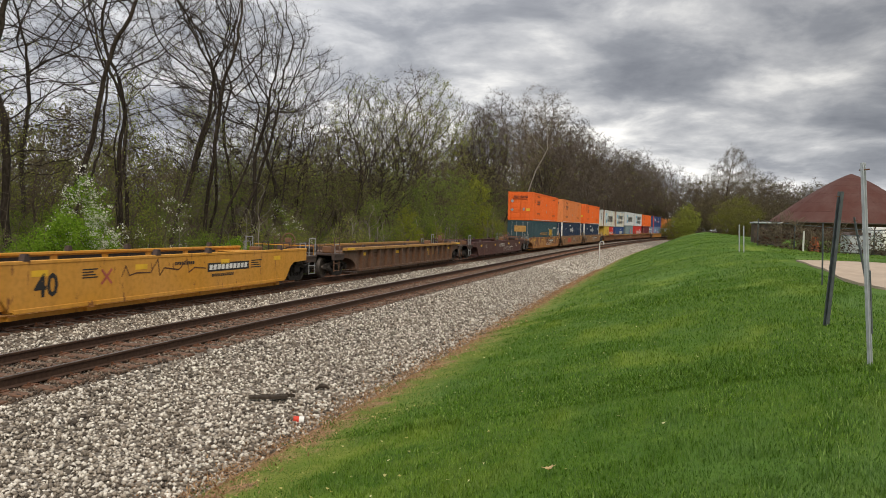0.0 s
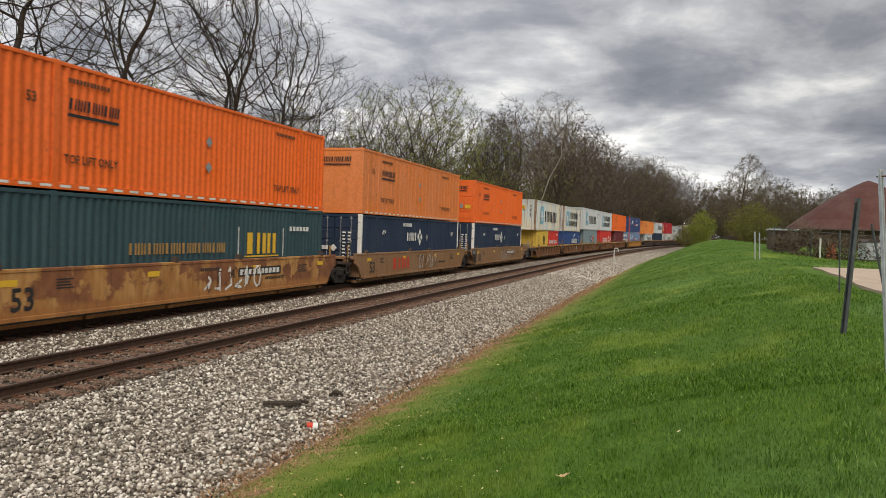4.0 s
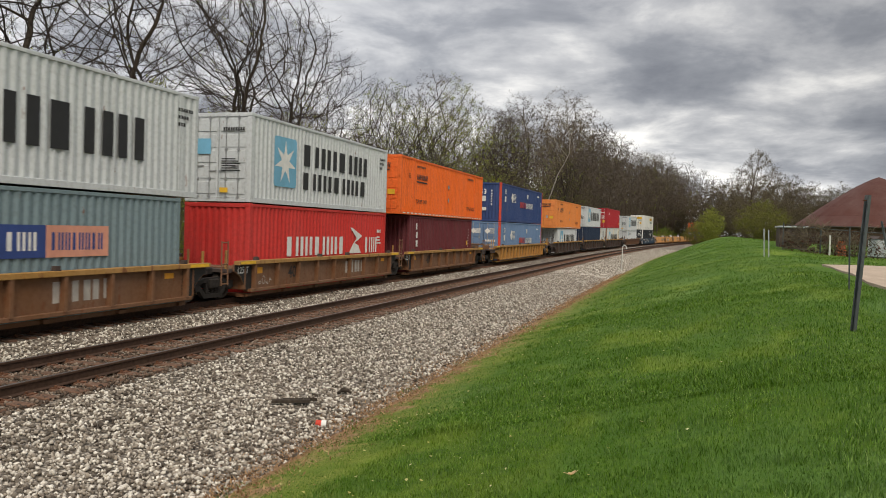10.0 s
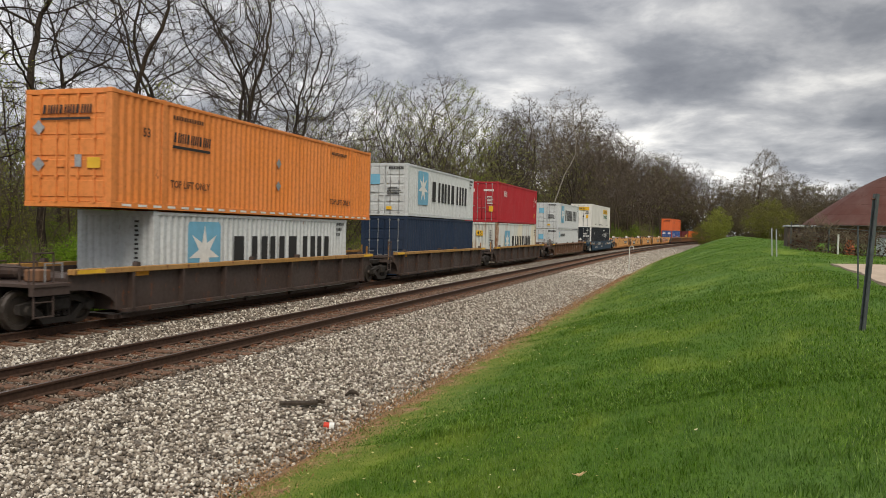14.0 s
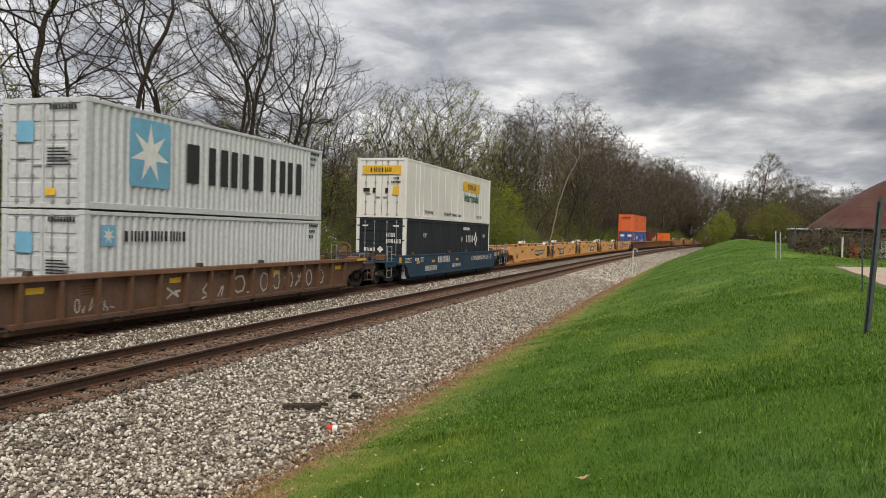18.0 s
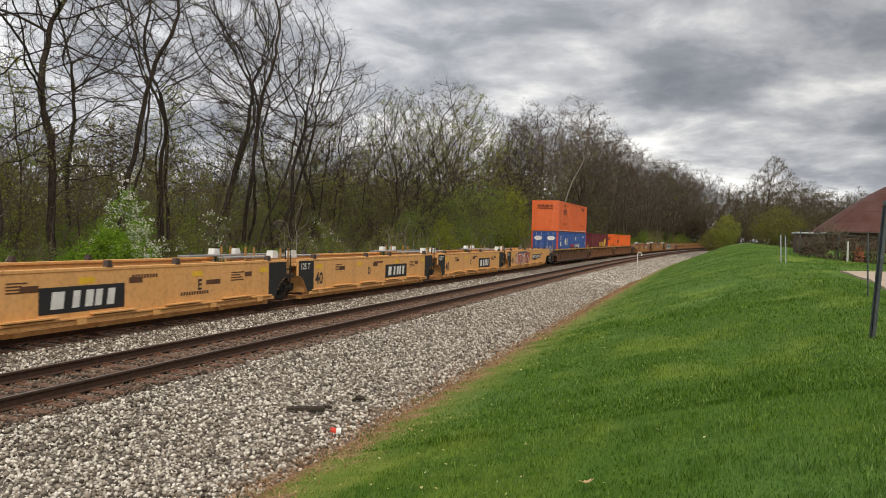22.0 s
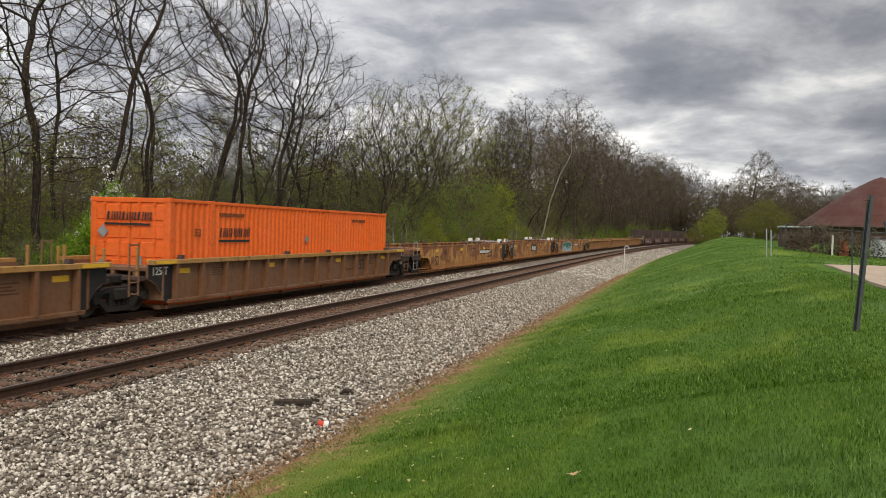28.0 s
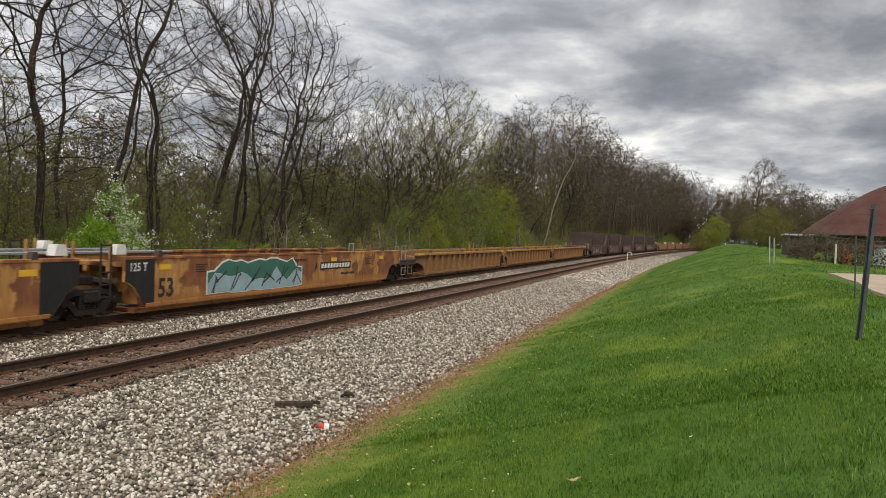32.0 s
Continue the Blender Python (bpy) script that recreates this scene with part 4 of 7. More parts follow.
    side_marks(c).bars(-3.6, 1.12, 5.2, 0.70, 7, 0.22).bars(3.6, 1.12, 1.5, 0.68, 3, 0.22).poly([(1.9, 1.12), (3.2, 1.12), (2.9, 1.45), (2.5, 1.55), (3.3, 1.85), (2.2, 2.2), (2.0, 2.2), (2.7, 1.75), (2.3, 1.5)]).put("lettering", c, WHITE_MARK, "white plain lettering bars")
    side_marks(c).bars(5.0, 2.0, 0.5, 0.14, 3).lines(5.0, 1.5, 0.5, 0.4, 3).put("small_lettering", c, WHITE_MARK)
    orange_box(215.3, 1, ORANGE, True)
    c = container("maroon container with a short column of white lettering bars", L40, WISO, MAROON, 215.0, 0, "corr", "wall")
    side_marks(c).rect(-5.1, 2.18, 0.2, 0.34).rect(-5.08, 1.74, 0.26, 0.32).rect(-5.1, 1.3, 0.3, 0.32).lines(5.2, 0.8, 0.12, 1.6, 9).put("lettering", c, WHITE_MARK, "white plain lettering bars")
    side_marks(c).rect(4.8, 1.3, 0.3, 0.25).put("sticker", c, YELLOW_MARK)
    # single yellow-brown car
    serif_box(237.1, 1, BLUE_DK, "wall", "dark blue container with coral corner posts and a striped diamond")
    serif_box(237.1, 0, BLUE_PALE, "doors", "pale blue container with a striped diamond and lettering bars")
    # three-unit dark brown car
    orange_box(260.75, 1, AMBER, True, base=2.62, label="amber orange corrugated container with black markings")
    star_box(260.5, 0, WHITE_GREY, H=2.59)
    star_box(279.9, 1, WHITE_GREY, doors=True, H=2.59)
    container("plain navy blue container", L40, WISO, NAVY, 279.9, 0, "corr", "doors")
    c = container("crimson red container with small white markings", L45, WISO, CRIMSON, 299.5, 1, "corr", "doors")
    side_marks(c).bars(-5.2, 1.9, 1.0, 0.42, 3, 0.2).text("45", 6.2, 1.75, 0.36).rect(5.55, 1.4, 0.05, 0.9).rect(5.75, 1.4, 0.05, 0.9).put("lettering", c, WHITE_MARK)
    side_marks(c).rect(5.7, 0.55, 0.25, 0.32).put("sticker", c, YELLOW_MARK)
    end_marks(c).bars(-0.9, 2.15, 0.4, 0.22, 3).bars(0.15, 2.2, 0.75, 0.14, 9).lines(0.4, 1.3, 0.45, 0.6, 6).put("small_lettering", c, WHITE_MARK)
    end_marks(c).rect(0.55, 0.75, 0.3, 0.4).put("sticker", c, YELLOW_MARK)
    star_box(299.5, 0, WHITE_OLD, L45, number=True, label="rust-spotted pale container with a light blue star panel")
    # single brown car
    star_box(323.1, 1, WHITE_GREY, doors=True, H=2.59, base=2.62, label="clean pale grey container with a light blue star panel")
    star_box(323.1, 0, WHITE_GREY, doors=True, small=True, H=2.59, label="pale grey container with a small star emblem")
    # single blue car
    c = container("white smooth-sided refrigerated container with yellow panels", L53, W53, WHITE_CLEAN, 346.25, 1, "sheet", "doors")
    y0 = -L53 / 2
    side_marks(c).rect(y0 + 9.65, 1.86, 3.75, 0.56).put("panel", c, YELLOW_MARK, "yellow panel")
    Marks(c["half_w"] + 0.008).bars(y0 + 10.6, 1.98, 2.0, 0.32, 6, 0.3).put("lettering", c, BLACK_MARK)
    side_marks(c).text("Intermodal", y0 + 9.95, 1.26, 0.52, 0.96).put("lettering", c, GREEN_MARK, "dark green lettering")
    side_marks(c).text("TOP LIFT ONLY", y0 + 2.75, 0.3, 0.16, 0.9).text("TOP LIFT ONLY", y0 + 12.75, 0.3, 0.15, 0.9).text("30 Pallets (48\"x40\")  Refrigerated Container", y0 + 6.0, 0.3, 0.16, 0.8).put("small_lettering", c, BLACK_MARK)
    end_marks(c).rect(-1.0, 2.1, 2.0, 0.42).rect(0.6, 1.1, 0.3, 0.42).put("panel", c, YELLOW_MARK, "yellow panel")
    Marks(-c["half_l"] - 0.042, "end").bars(-0.6, 2.2, 1.15, 0.22, 6).put("lettering", c, BLACK_MARK)
    end_marks(c).rect(-0.95, 1.25, 0.34, 0.18).rect(-0.45, 1.2, 0.15, 0.24).rect(0.2, 1.2, 0.15, 0.24).put("vent", c, BLACK_MARK)
    end_marks(c).bars(0.62, 1.85, 0.3, 0.1, 4).bars(0.5, 1.68, 0.5, 0.1, 6).put("small_lettering", c, BLACK_MARK)
    gem_box(346.25, 0, CHARCOAL, WHITE_CLEAN, label="charcoal container with a white corner post and a gem emblem")
    # three-unit brown car
    c = orange_box(450.2, 1, paint("red_orange_paint", (0.70, 0.125, 0.02), 0.2, 0.35), False, "post", "red-orange sheet-and-post container with black scuffs")
    side_marks(c).bars(-L53 / 2 + 13.0, 2.3, 1.5, 0.3, 9, 0.2, 0.1).put("lettering", c, BLACK_MARK)
    serif_box(450.2, 0, BLUE_MID, "doors", "mid blue container with white hexagon emblems on its doors")
    c = container("maroon container with yellow lettering bars", L40, WISO, MAROON, 469.3, 0, "corr", "wall")
    side_marks(c).bars(-1.0, 1.3, 3.2, 0.55, 4, 0.12).poly([(2.35, 1.25), (3.9, 1.25), (4.2, 1.95), (3.9, 2.35), (3.3, 2.2), (2.6, 2.1)]).put("lettering", c, YELLOW_MARK, "yellow plain lettering bars and box shape")
    Marks(c["half_w"] + 0.008).poly([(2.6, 1.3), (2.85, 1.3), (2.85, 2.05), (2.6, 1.95)]).put("emblem_stripe", c, WHITE_MARK)
    orange_box(489.15, 0, ORANGE, True)


build_containers()

# ---- well cars ----
SHARED = {}


def truck_meshes():
    if SHARED:
        return SHARED
    w = Mesh().lathe_x([(0.06, -0.085), (0.10, -0.085), (0.12, -0.03), (0.30, -0.02), (0.335, -0.06), (0.42, -0.06), (0.425, 0.045), (0.455, 0.05), (0.455, 0.07), (0.335, 0.075), (0.30, 0.015), (0.12, 0.01), (0.10, 0.06), (0.0, 0.06)], 18)
    w.lathe_x([(0.0, -0.12), (0.075, -0.12), (0.09, -0.085)], 12)
    w.slot = 0
    SHARED["wheel"] = w.data("wheel", WHEEL_STEEL)
    f = Mesh()
    top = [(-1.12, 0.40), (-1.12, 0.60), (-0.75, 0.66), (-0.42, 0.74), (0.42, 0.74), (0.75, 0.66), (1.12, 0.60), (1.12, 0.40), (0.98, 0.36), (0.72, 0.52), (0.50, 0.60), (-0.50, 0.60), (-0.72, 0.52), (-0.98, 0.36)]
    f.prism_x(top, -0.07, 0.07)
    f.prism_x([(-0.80, 0.46), (-0.66, 0.52), (-0.36, 0.26), (0.36, 0.26), (0.66, 0.52), (0.80, 0.46), (0.45, 0.13), (-0.45, 0.13)], -0.065, 0.065)
    for y in (-0.34, 0.28):
        f.box(-0.06, 0.06, y, y + 0.07, 0.25, 0.62)
    for y in (-0.89, 0.89):
        f.lathe_x([(0.0, 0.13), (0.10, 0.13), (0.13, 0.08), (0.13, -0.07)], 10)
        k = len(f.v) - 40
        f.v[k:] = [(a, b + y, c + 0.457) for a, b, c in f.v[k:]]
    SHARED["side_frame"] = f.data("side_frame", STEEL_DARK)
    prof = []
    for i in range(6):
        z = 0.27 + i * 0.055
        prof += [(0.055, z), (0.078, z + 0.012), (0.078, z + 0.032), (0.055, z + 0.044)]
    s = Mesh().lathe_x(prof, 10)
    s.v = [(y, z, x) for x, y, z in s.v]
    SHARED["spring"] = s.data("spring", STEEL_DARK)
    SHARED["axle"] = Mesh().tube([(-0.95, 0, 0), (0.95, 0, 0)], 0.08, 10).data("axle", STEEL_DARK)
    SHARED["bolster"] = Mesh().box(-1.15, 1.15, -0.24, 0.24, 0.42, 0.70, 0.03).box(-0.3, 0.3, -0.3, 0.3, 0.70, 0.86, 0.02).data("bolster", STEEL_DARK)
    return SHARED


def truck(car, y):
    sh = truck_meshes()
    t = part("truck", sh["bolster"], car, "dark cast-steel four-wheel truck", (0, y, 0))
    for sx in (-1, 1):
        part("side_frame", sh["side_frame"], t, "", (sx * 0.99, 0, 0))
        for yy in (-0.19, 0.0, 0.19):
            part("spring", sh["spring"], t, "", (sx * 0.99, yy, 0))
    for yy in (-0.89, 0.89):
        part("axle", sh["axle"], t, "", (0, yy, 0.457))
        for sx in (-1, 1):
            ob = part("wheel", sh["wheel"], t, "", (sx * 0.755, yy, 0.457))
            if sx > 0:
                ob.rotation_euler = (0, 0, math.pi)


def side_outline(d, e0, e1, zb, zt, arch):
    """Side of a well car in (y, z): deep between -d and d, raised over the trucks at both ends."""
    def corner(sg, e):
        if arch:
            pts = [(sg * d, zb)]
            for k in range(0, 7):
                w = radians(90 * k / 6)
                pts.append((sg * (d + e * 0.93 - e * 0.85 * math.cos(w)), zb + 0.12 + (0.86 - zb - 0.12) * math.sin(w)))
            return pts + [(sg * (d + e), 0.86), (sg * (d + e), zt)]
        return [(sg * d, zb), (sg * (d + 0.35), 0.72), (sg * (d + 0.6), 0.86), (sg * (d + e), 0.9), (sg * (d + e), zt)]
    right = corner(1, e1)
    left = corner(-1, e0)
    return right + list(reversed(left))


def well_car(label, u, well, side, front="free", rear="free", ribbed=True, chord=None, zt=1.22, zb=0.27, ribs=15, marks=None, dark_end=False, walks=False, rack=False, group="well cars of the train"):
    """One unit, its well centred at u along the train; free ends have couplers, joined ends share a truck."""
    c = thing("well_car", label, "rail car", group)
    chord = chord or side
    d = well / 2
    ext = {"free": 1.7, "joint": 0.72}
    e0, e1 = ext[front], ext[rear]
    for sg in (1, -1):
        x0, x1 = (1.30, 1.36) if ribbed else (1.39, 1.475)
        m = Mesh().prism_x(side_outline(d, e0, e1, zb, zt, ribbed and front == "free"), *sorted((sg * x0, sg * x1)))
        part("side_wall", m, c, mats=(side,))
        m = Mesh()
        if ribbed:
            m.box(min(sg * 1.34, sg * 1.53), max(sg * 1.34, sg * 1.53), -d - e0, d + e1, zt - 0.03, zt + 0.10, 0.012)
        else:
            m.box(min(sg * 1.34, sg * 1.49), max(sg * 1.34, sg * 1.49), -d - e0, d + e1, zt - 0.02, zt + 0.06, 0.012)
        if ribbed and sg > 0:
            for y in (-d - e0 + 0.1, d + e1 - 1.0):
                Marks(1.534).rect(y, zt - 0.005, 0.9, 0.085).put("rail_tip", c, YELLOW_MARK, "yellow painted tip of the top rail")
        part("top_chord", m, c, "ochre painted top rail" if ribbed and chord is not side else "", mats=(chord,))
        part("bottom_sill", Mesh().box(min(sg * 1.2, sg * 1.49), max(sg * 1.2, sg * 1.49), -d + 0.1, d - 0.1, zb - 0.05, zb + 0.05, 0.01), c, mats=(side,))
        if ribbed:
            rib = Mesh().prism_x([(-0.05, zb + 0.03), (0.05, zb + 0.03), (0.05, zt - 0.03), (-0.05, zt - 0.03)], *sorted((sg * 1.355, sg * 1.515))).data("rib", side)
            for i in range(ribs):
                y = -d + 0.35 + (2 * d - 0.7) * i / (ribs - 1)
                part("rib", rib, c, "", (0, y, 0))
        for k, y in enumerate((-d * 0.93, -d * 0.2, d * 0.2, d * 0.93)):
            m = Mesh().prism_x([(-0.1, 0), (0.1, 0), (0.06, 0.16), (-0.06, 0.16)], *sorted((sg * 1.36, sg * 1.5)))
            part("container_guide", m, c, "small steel guide block", (0, y, zt + 0.05), (WAGON_DARK,))
    m = Mesh()
    for i in range(6):
        y = -d + 0.3 + (2 * d - 0.6) * i / 5
        m.box(-1.3, 1.3, y - 0.14, y + 0.14, 0.06, 0.15)
    for x in (-1.2, 1.0):
        m.box(x, x + 0.2, -d, d, 0.05, 0.16)
    part("well_floor", m, c, mats=(side,))
    for sg, kind, e in ((-1, front, e0), (1, rear, e1)):
        yb = sg * (d + 0.06)
        part("bulkhead", Mesh().box(-1.38, 1.38, min(yb, yb + sg * 0.08), max(yb, yb + sg * 0.08), 0.3, zt - 0.08, 0.01), c, mats=(side,))
        ye = sg * (d + e)
        deck = Mesh().box(-1.36, 1.36, min(yb, ye), max(yb, ye), zt - 0.2, zt - 0.10, 0.01)
        for i in range(4):
            x = -1.2 + 0.7 * i
            deck.box(x, x + 0.12, min(yb, ye), max(yb, ye), zt - 0.34, zt - 0.2)
        part("end_deck", deck, c, mats=(side,))
        if kind == "free":
            yt = sg * (d + 1.62)
            truck(c, yt)
            yc = sg * (d + 3.3)
            part("centre_sill", Mesh().box(-0.35, 0.35, min(yb, yc - sg * 0.5), max(yb, yc - sg * 0.5), 0.70, 0.98, 0.02), c, mats=(STEEL_DARK,))
            kn = Mesh().box(-0.09, 0.09, min(yc - sg * 0.6, yc - sg * 0.1), max(yc - sg * 0.6, yc - sg * 0.1), 0.76, 0.92, 0.02)
            kn.box(-0.16, 0.16, min(yc - sg * 0.15, yc), max(yc - sg * 0.15, yc), 0.72, 0.98, 0.04)
            part("coupler", kn, c, "dark steel knuckle coupler", mats=(STEEL_DARK,))
            yp = sg * (d + 2.75)
            part("end_platform", Mesh().box(-1.45, 1.45, min(ye, yp), max(ye, yp), 0.98, 1.06, 0.01).box(-1.42, -1.3, min(ye, yp), max(ye, yp), 0.6, 1.0).box(1.3, 1.42, min(ye, yp), max(ye, yp), 0.8, 1.0), c, "dark steel end platform", mats=(WAGON_DARK if side is not WAGON_BLUE else side,))
            for x in (1.2, 0.5, -0.4, -1.2):
                part("grab_rail", Mesh().tube([(x, ye, zt - 0.1), (x, ye, zt + 0.24), (x, ye + sg * 0.5, zt + 0.24), (x, ye + sg * 0.5, 0.98)], 0.02, 6), c, "thin steel grab rail", mats=(GALV if abs(x) > 1 else WAGON_DARK,))
            for x in (-1.05, 0.6):
                part("deck_box", Mesh().box(x, x + 0.42, *sorted((ye + sg * 0.12, ye + sg * 0.5)), 1.062, 1.34, 0.03), c, "rusty equipment box on the end platform", mats=(WAGON_RUST,))
            part("brake_pipe", Mesh().tube([(-1.2, ye + sg * 0.3, 0.9), (0.3, ye + sg * 0.5, 0.84), (0.35, yc - sg * 0.3, 0.62), (0.2, yc, 0.5)], 0.03, 6), c, "black rubber brake hose", mats=(BLACK_PAINT,))
            for x in (1.38, -1.38):
                m = Mesh()
                for y in (yp - sg * 0.05, yp - sg * 0.6):
                    m.tube([(x, y, 0.32), (x, y, 1.75)], 0.022, 6)
                for z in (0.34, 0.66, 1.0, 1.72):
                    m.tube([(x, yp - sg * 0.05, z), (x, yp - sg * 0.6, z)], 0.018, 6)
                part("ladder", m, c, "steel ladder with grab irons", mats=(GALV if not ribbed else side,))
            part("cross_rail", Mesh().tube([(-1.3, yp, 1.05), (-1.3, yp, 1.42), (1.3, yp, 1.42), (1.3, yp, 1.05)], 0.02, 6), c, mats=(side,))
            if sg < 0:
                hb = Mesh().lathe_x([(0.30, -0.02), (0.33, 0.0), (0.30, 0.02), (0.27, 0.0), (0.30, -0.02)], 16)
                hb.tube([(0, 0, 0), (0, 0, -0.7)], 0.03, 6).box(-0.1, 0.02, -0.14, 0.14, -0.3, 0.12, 0.02)
                hb.v = [(y, x + yp - sg * 0.1, z + 1.55) for x, y, z in hb.v]
                hb.v = [(x - 0.75, y, z) for x, y, z in hb.v]
                part("brake_wheel", hb, c, "rusty hand brake wheel", mats=(WAGON_RUST,))
                part("air_tank", Mesh().tube([(-0.75, yt - 0.3, 1.26), (-0.7, yt - 0.3, 1.26), (0.2, yt - 0.3, 1.26), (0.25, yt - 0.3, 1.26)], [0.1, 0.16, 0.16, 0.1], 12), c, "dark air reservoir", mats=(WAGON_DARK,))
        else:
            if sg < 0:
                truck(c, -d - 1.42)
                for x in (1.36, -1.36):
                    m = Mesh()
                    for y in (-d - 1.1, -d - 1.45):
                        m.tube([(x, y, 0.5), (x, y, 1.85)], 0.025, 6)
                    for z in (0.55, 0.85, 1.15, 1.8):
                        m.tube([(x, -d - 1.1, z), (x, -d - 1.45, z)], 0.02, 6)
                    part("ladder", m, c, "steel ladder with grab irons", mats=(side if ribbed else STEEL_DARK,))
            for x in (1.15, -0.2, -1.15):
                part("joint_post", Mesh().box(x - 0.03, x + 0.03, *sorted((sg * (d + e + 0.12), sg * (d + e + 0.19))), 0.9, zt + 0.42, 0.008), c, "ochre steel post at the joint", mats=(CHORD_OCHRE,))
            part("joint_beam", Mesh().box(-1.3, 1.3, *sorted((ye, sg * (d + e + 0.2))), 0.86, 0.98, 0.015), c, "", mats=(WAGON_DARK,))
            part("joint_plate", Mesh().box(-0.7, 0.7, min(ye, sg * (d + 1.6)), max(ye, sg * (d + 1.6)), 0.80, 1.0, 0.02), c, mats=(STEEL_DARK,))
            if walks:
                for x in (-0.9, 0.55):
                    part("walkway", Mesh().box(x, x + 0.4, min(sg * (d - 1.9), sg * (d + 1.5)), max(sg * (d - 1.9), sg * (d + 1.5)), zt + 0.12, zt + 0.17, 0.005), c, "grey steel grating walkway", mats=(GALV,))
                for x in (-1.2, 1.05):
                    part("cone_box", Mesh().prism_x([(-0.2, 0), (0.2, 0), (0.13, 0.25), (-0.13, 0.25)], x - 0.12, x + 0.12), c, "white corner cone", (0, sg * (d + 0.5), zt + 0.1), (WHITE_MARK,))
            if dark_end:
                x = 1.364 if ribbed else 1.479
                p = [(d - 0.42, zb + 0.04), (d, zb + 0.01), (d + 0.34, 0.73), (d + 0.58, 0.87), (d + e, 0.91), (d + e, zt - 0.01), (d - 0.42, zt - 0.01)]
                Marks(x).poly([(sg * a, z) for a, z in p]).put("end_panel", c, BLACK_PAINT, "black painted end panel")
                if sg < 0:
                    Marks(x + 0.004).text("125 T", -d - 0.58, zt - 0.3, 0.2).put("stencil", c, WHITE_MARK, "white stencilled figures")
    if rack:
        for sg in (-1, 1):
            y = sg * (d + 0.3)
            m = Mesh().box(-1.45, 1.45, y - 0.12, y + 0.12, zt - 0.1, 3.05, 0.02)
            for x in (-1.45, 1.25):
                m.prism_x([(y, 3.0), (y - sg * 1.6, zt), (y - sg * 1.35, zt), (y, 2.7)], x, x + 0.2)
            part("end_rack", m, c, "tall dark end bulkhead", mats=(WAGON_DARK,))
    if marks:
        marks(c, d, 1.364 if ribbed else 1.481, zt, zb)
    MOVING.append((c, u, 0.0))
    return c


def plate_word(c, x, y, z, w, h, n, fg=WHITE_MARK, bg=BLACK_MARK):
    Marks(x).rect(y, z, w, h).put("number_panel", c, bg, "black panel")
    Marks(x + 0.004).bars(y + 0.08, z + h * 0.2, w - 0.16, h * 0.6, n, 0.25, 0.15).put("panel_bars", c, fg)


def burner(c, x, y, z, w, h, seed):
    """A filled sprayed piece: blue cloud, dull red letters over it, white and dark outlines."""
    rnd = random.Random(seed)

    def cloud(k, n=26):
        pts = []
        for i in range(n):
            a = 2 * math.pi * i / n
            q = k * rnd.uniform(0.86, 1.0)
            pts.append((y + w / 2 + w / 2 * q * math.copysign(abs(math.cos(a)) ** 0.55, math.cos(a)), z + h / 2 + h / 2 * q * math.copysign(abs(math.sin(a)) ** 0.55, math.sin(a))))
        return pts
    Marks(x).poly(cloud(1.0)).put("graffiti", c, BLUE_SPRAY, "dark blue sprayed cloud")
    for i in range(6):
        a, b = y + w * (0.08 + 0.145 * i), w * 0.15
        Marks(x + 0.003).poly([(a, z + h * rnd.uniform(0.06, 0.2)), (a + b * 0.8, z + h * rnd.uniform(0.05, 0.15)), (a + b * 1.1, z + h * 0.5), (a + b, z + h * rnd.uniform(0.8, 0.95)), (a + b * 0.3, z + h * rnd.uniform(0.8, 0.92)), (a - b * 0.1, z + h * 0.45)]).put("graffiti", c, RED_SPRAY if i % 3 else PINK_MARK, "dull red sprayed letter shape")
    tags(c, x + 0.006, y + w * 0.05, z + h * 0.06, w * 0.92, h * 0.86, 9, seed, WHITE_MARK, 0.055)
    tags(c, x + 0.009, y + w * 0.07, z + h * 0.1, w * 0.88, h * 0.75, 8, seed + 3, UMBER_PATCH, 0.04)


def tags(c, x, y, z, w, h, n, seed, mat, width=0.05):
    """Letters sprayed as loose outline strokes."""
    rnd = random.Random(seed)
    s = Marks(x)
    for i in range(n):
        a, b = y + w * i / n, w / n * rnd.uniform(0.55, 0.85)
        pts = [(a, z + h * rnd.uniform(0.0, 0.3))]
        for k in range(rnd.choice((3, 4, 5))):
            pts.append((a + b * rnd.random(), z + h * rnd.random()))
        if rnd.random() < 0.4:
            pts = [(a + b / 2 + b / 2 * math.cos(q * 0.9), z + h / 2 + h / 2 * math.sin(q * 0.9) * rnd.uniform(0.8, 1.0)) for q in range(8)]
        s.stroke(pts, width)
    s.put("graffiti", c, mat, "loosely sprayed line graffiti")


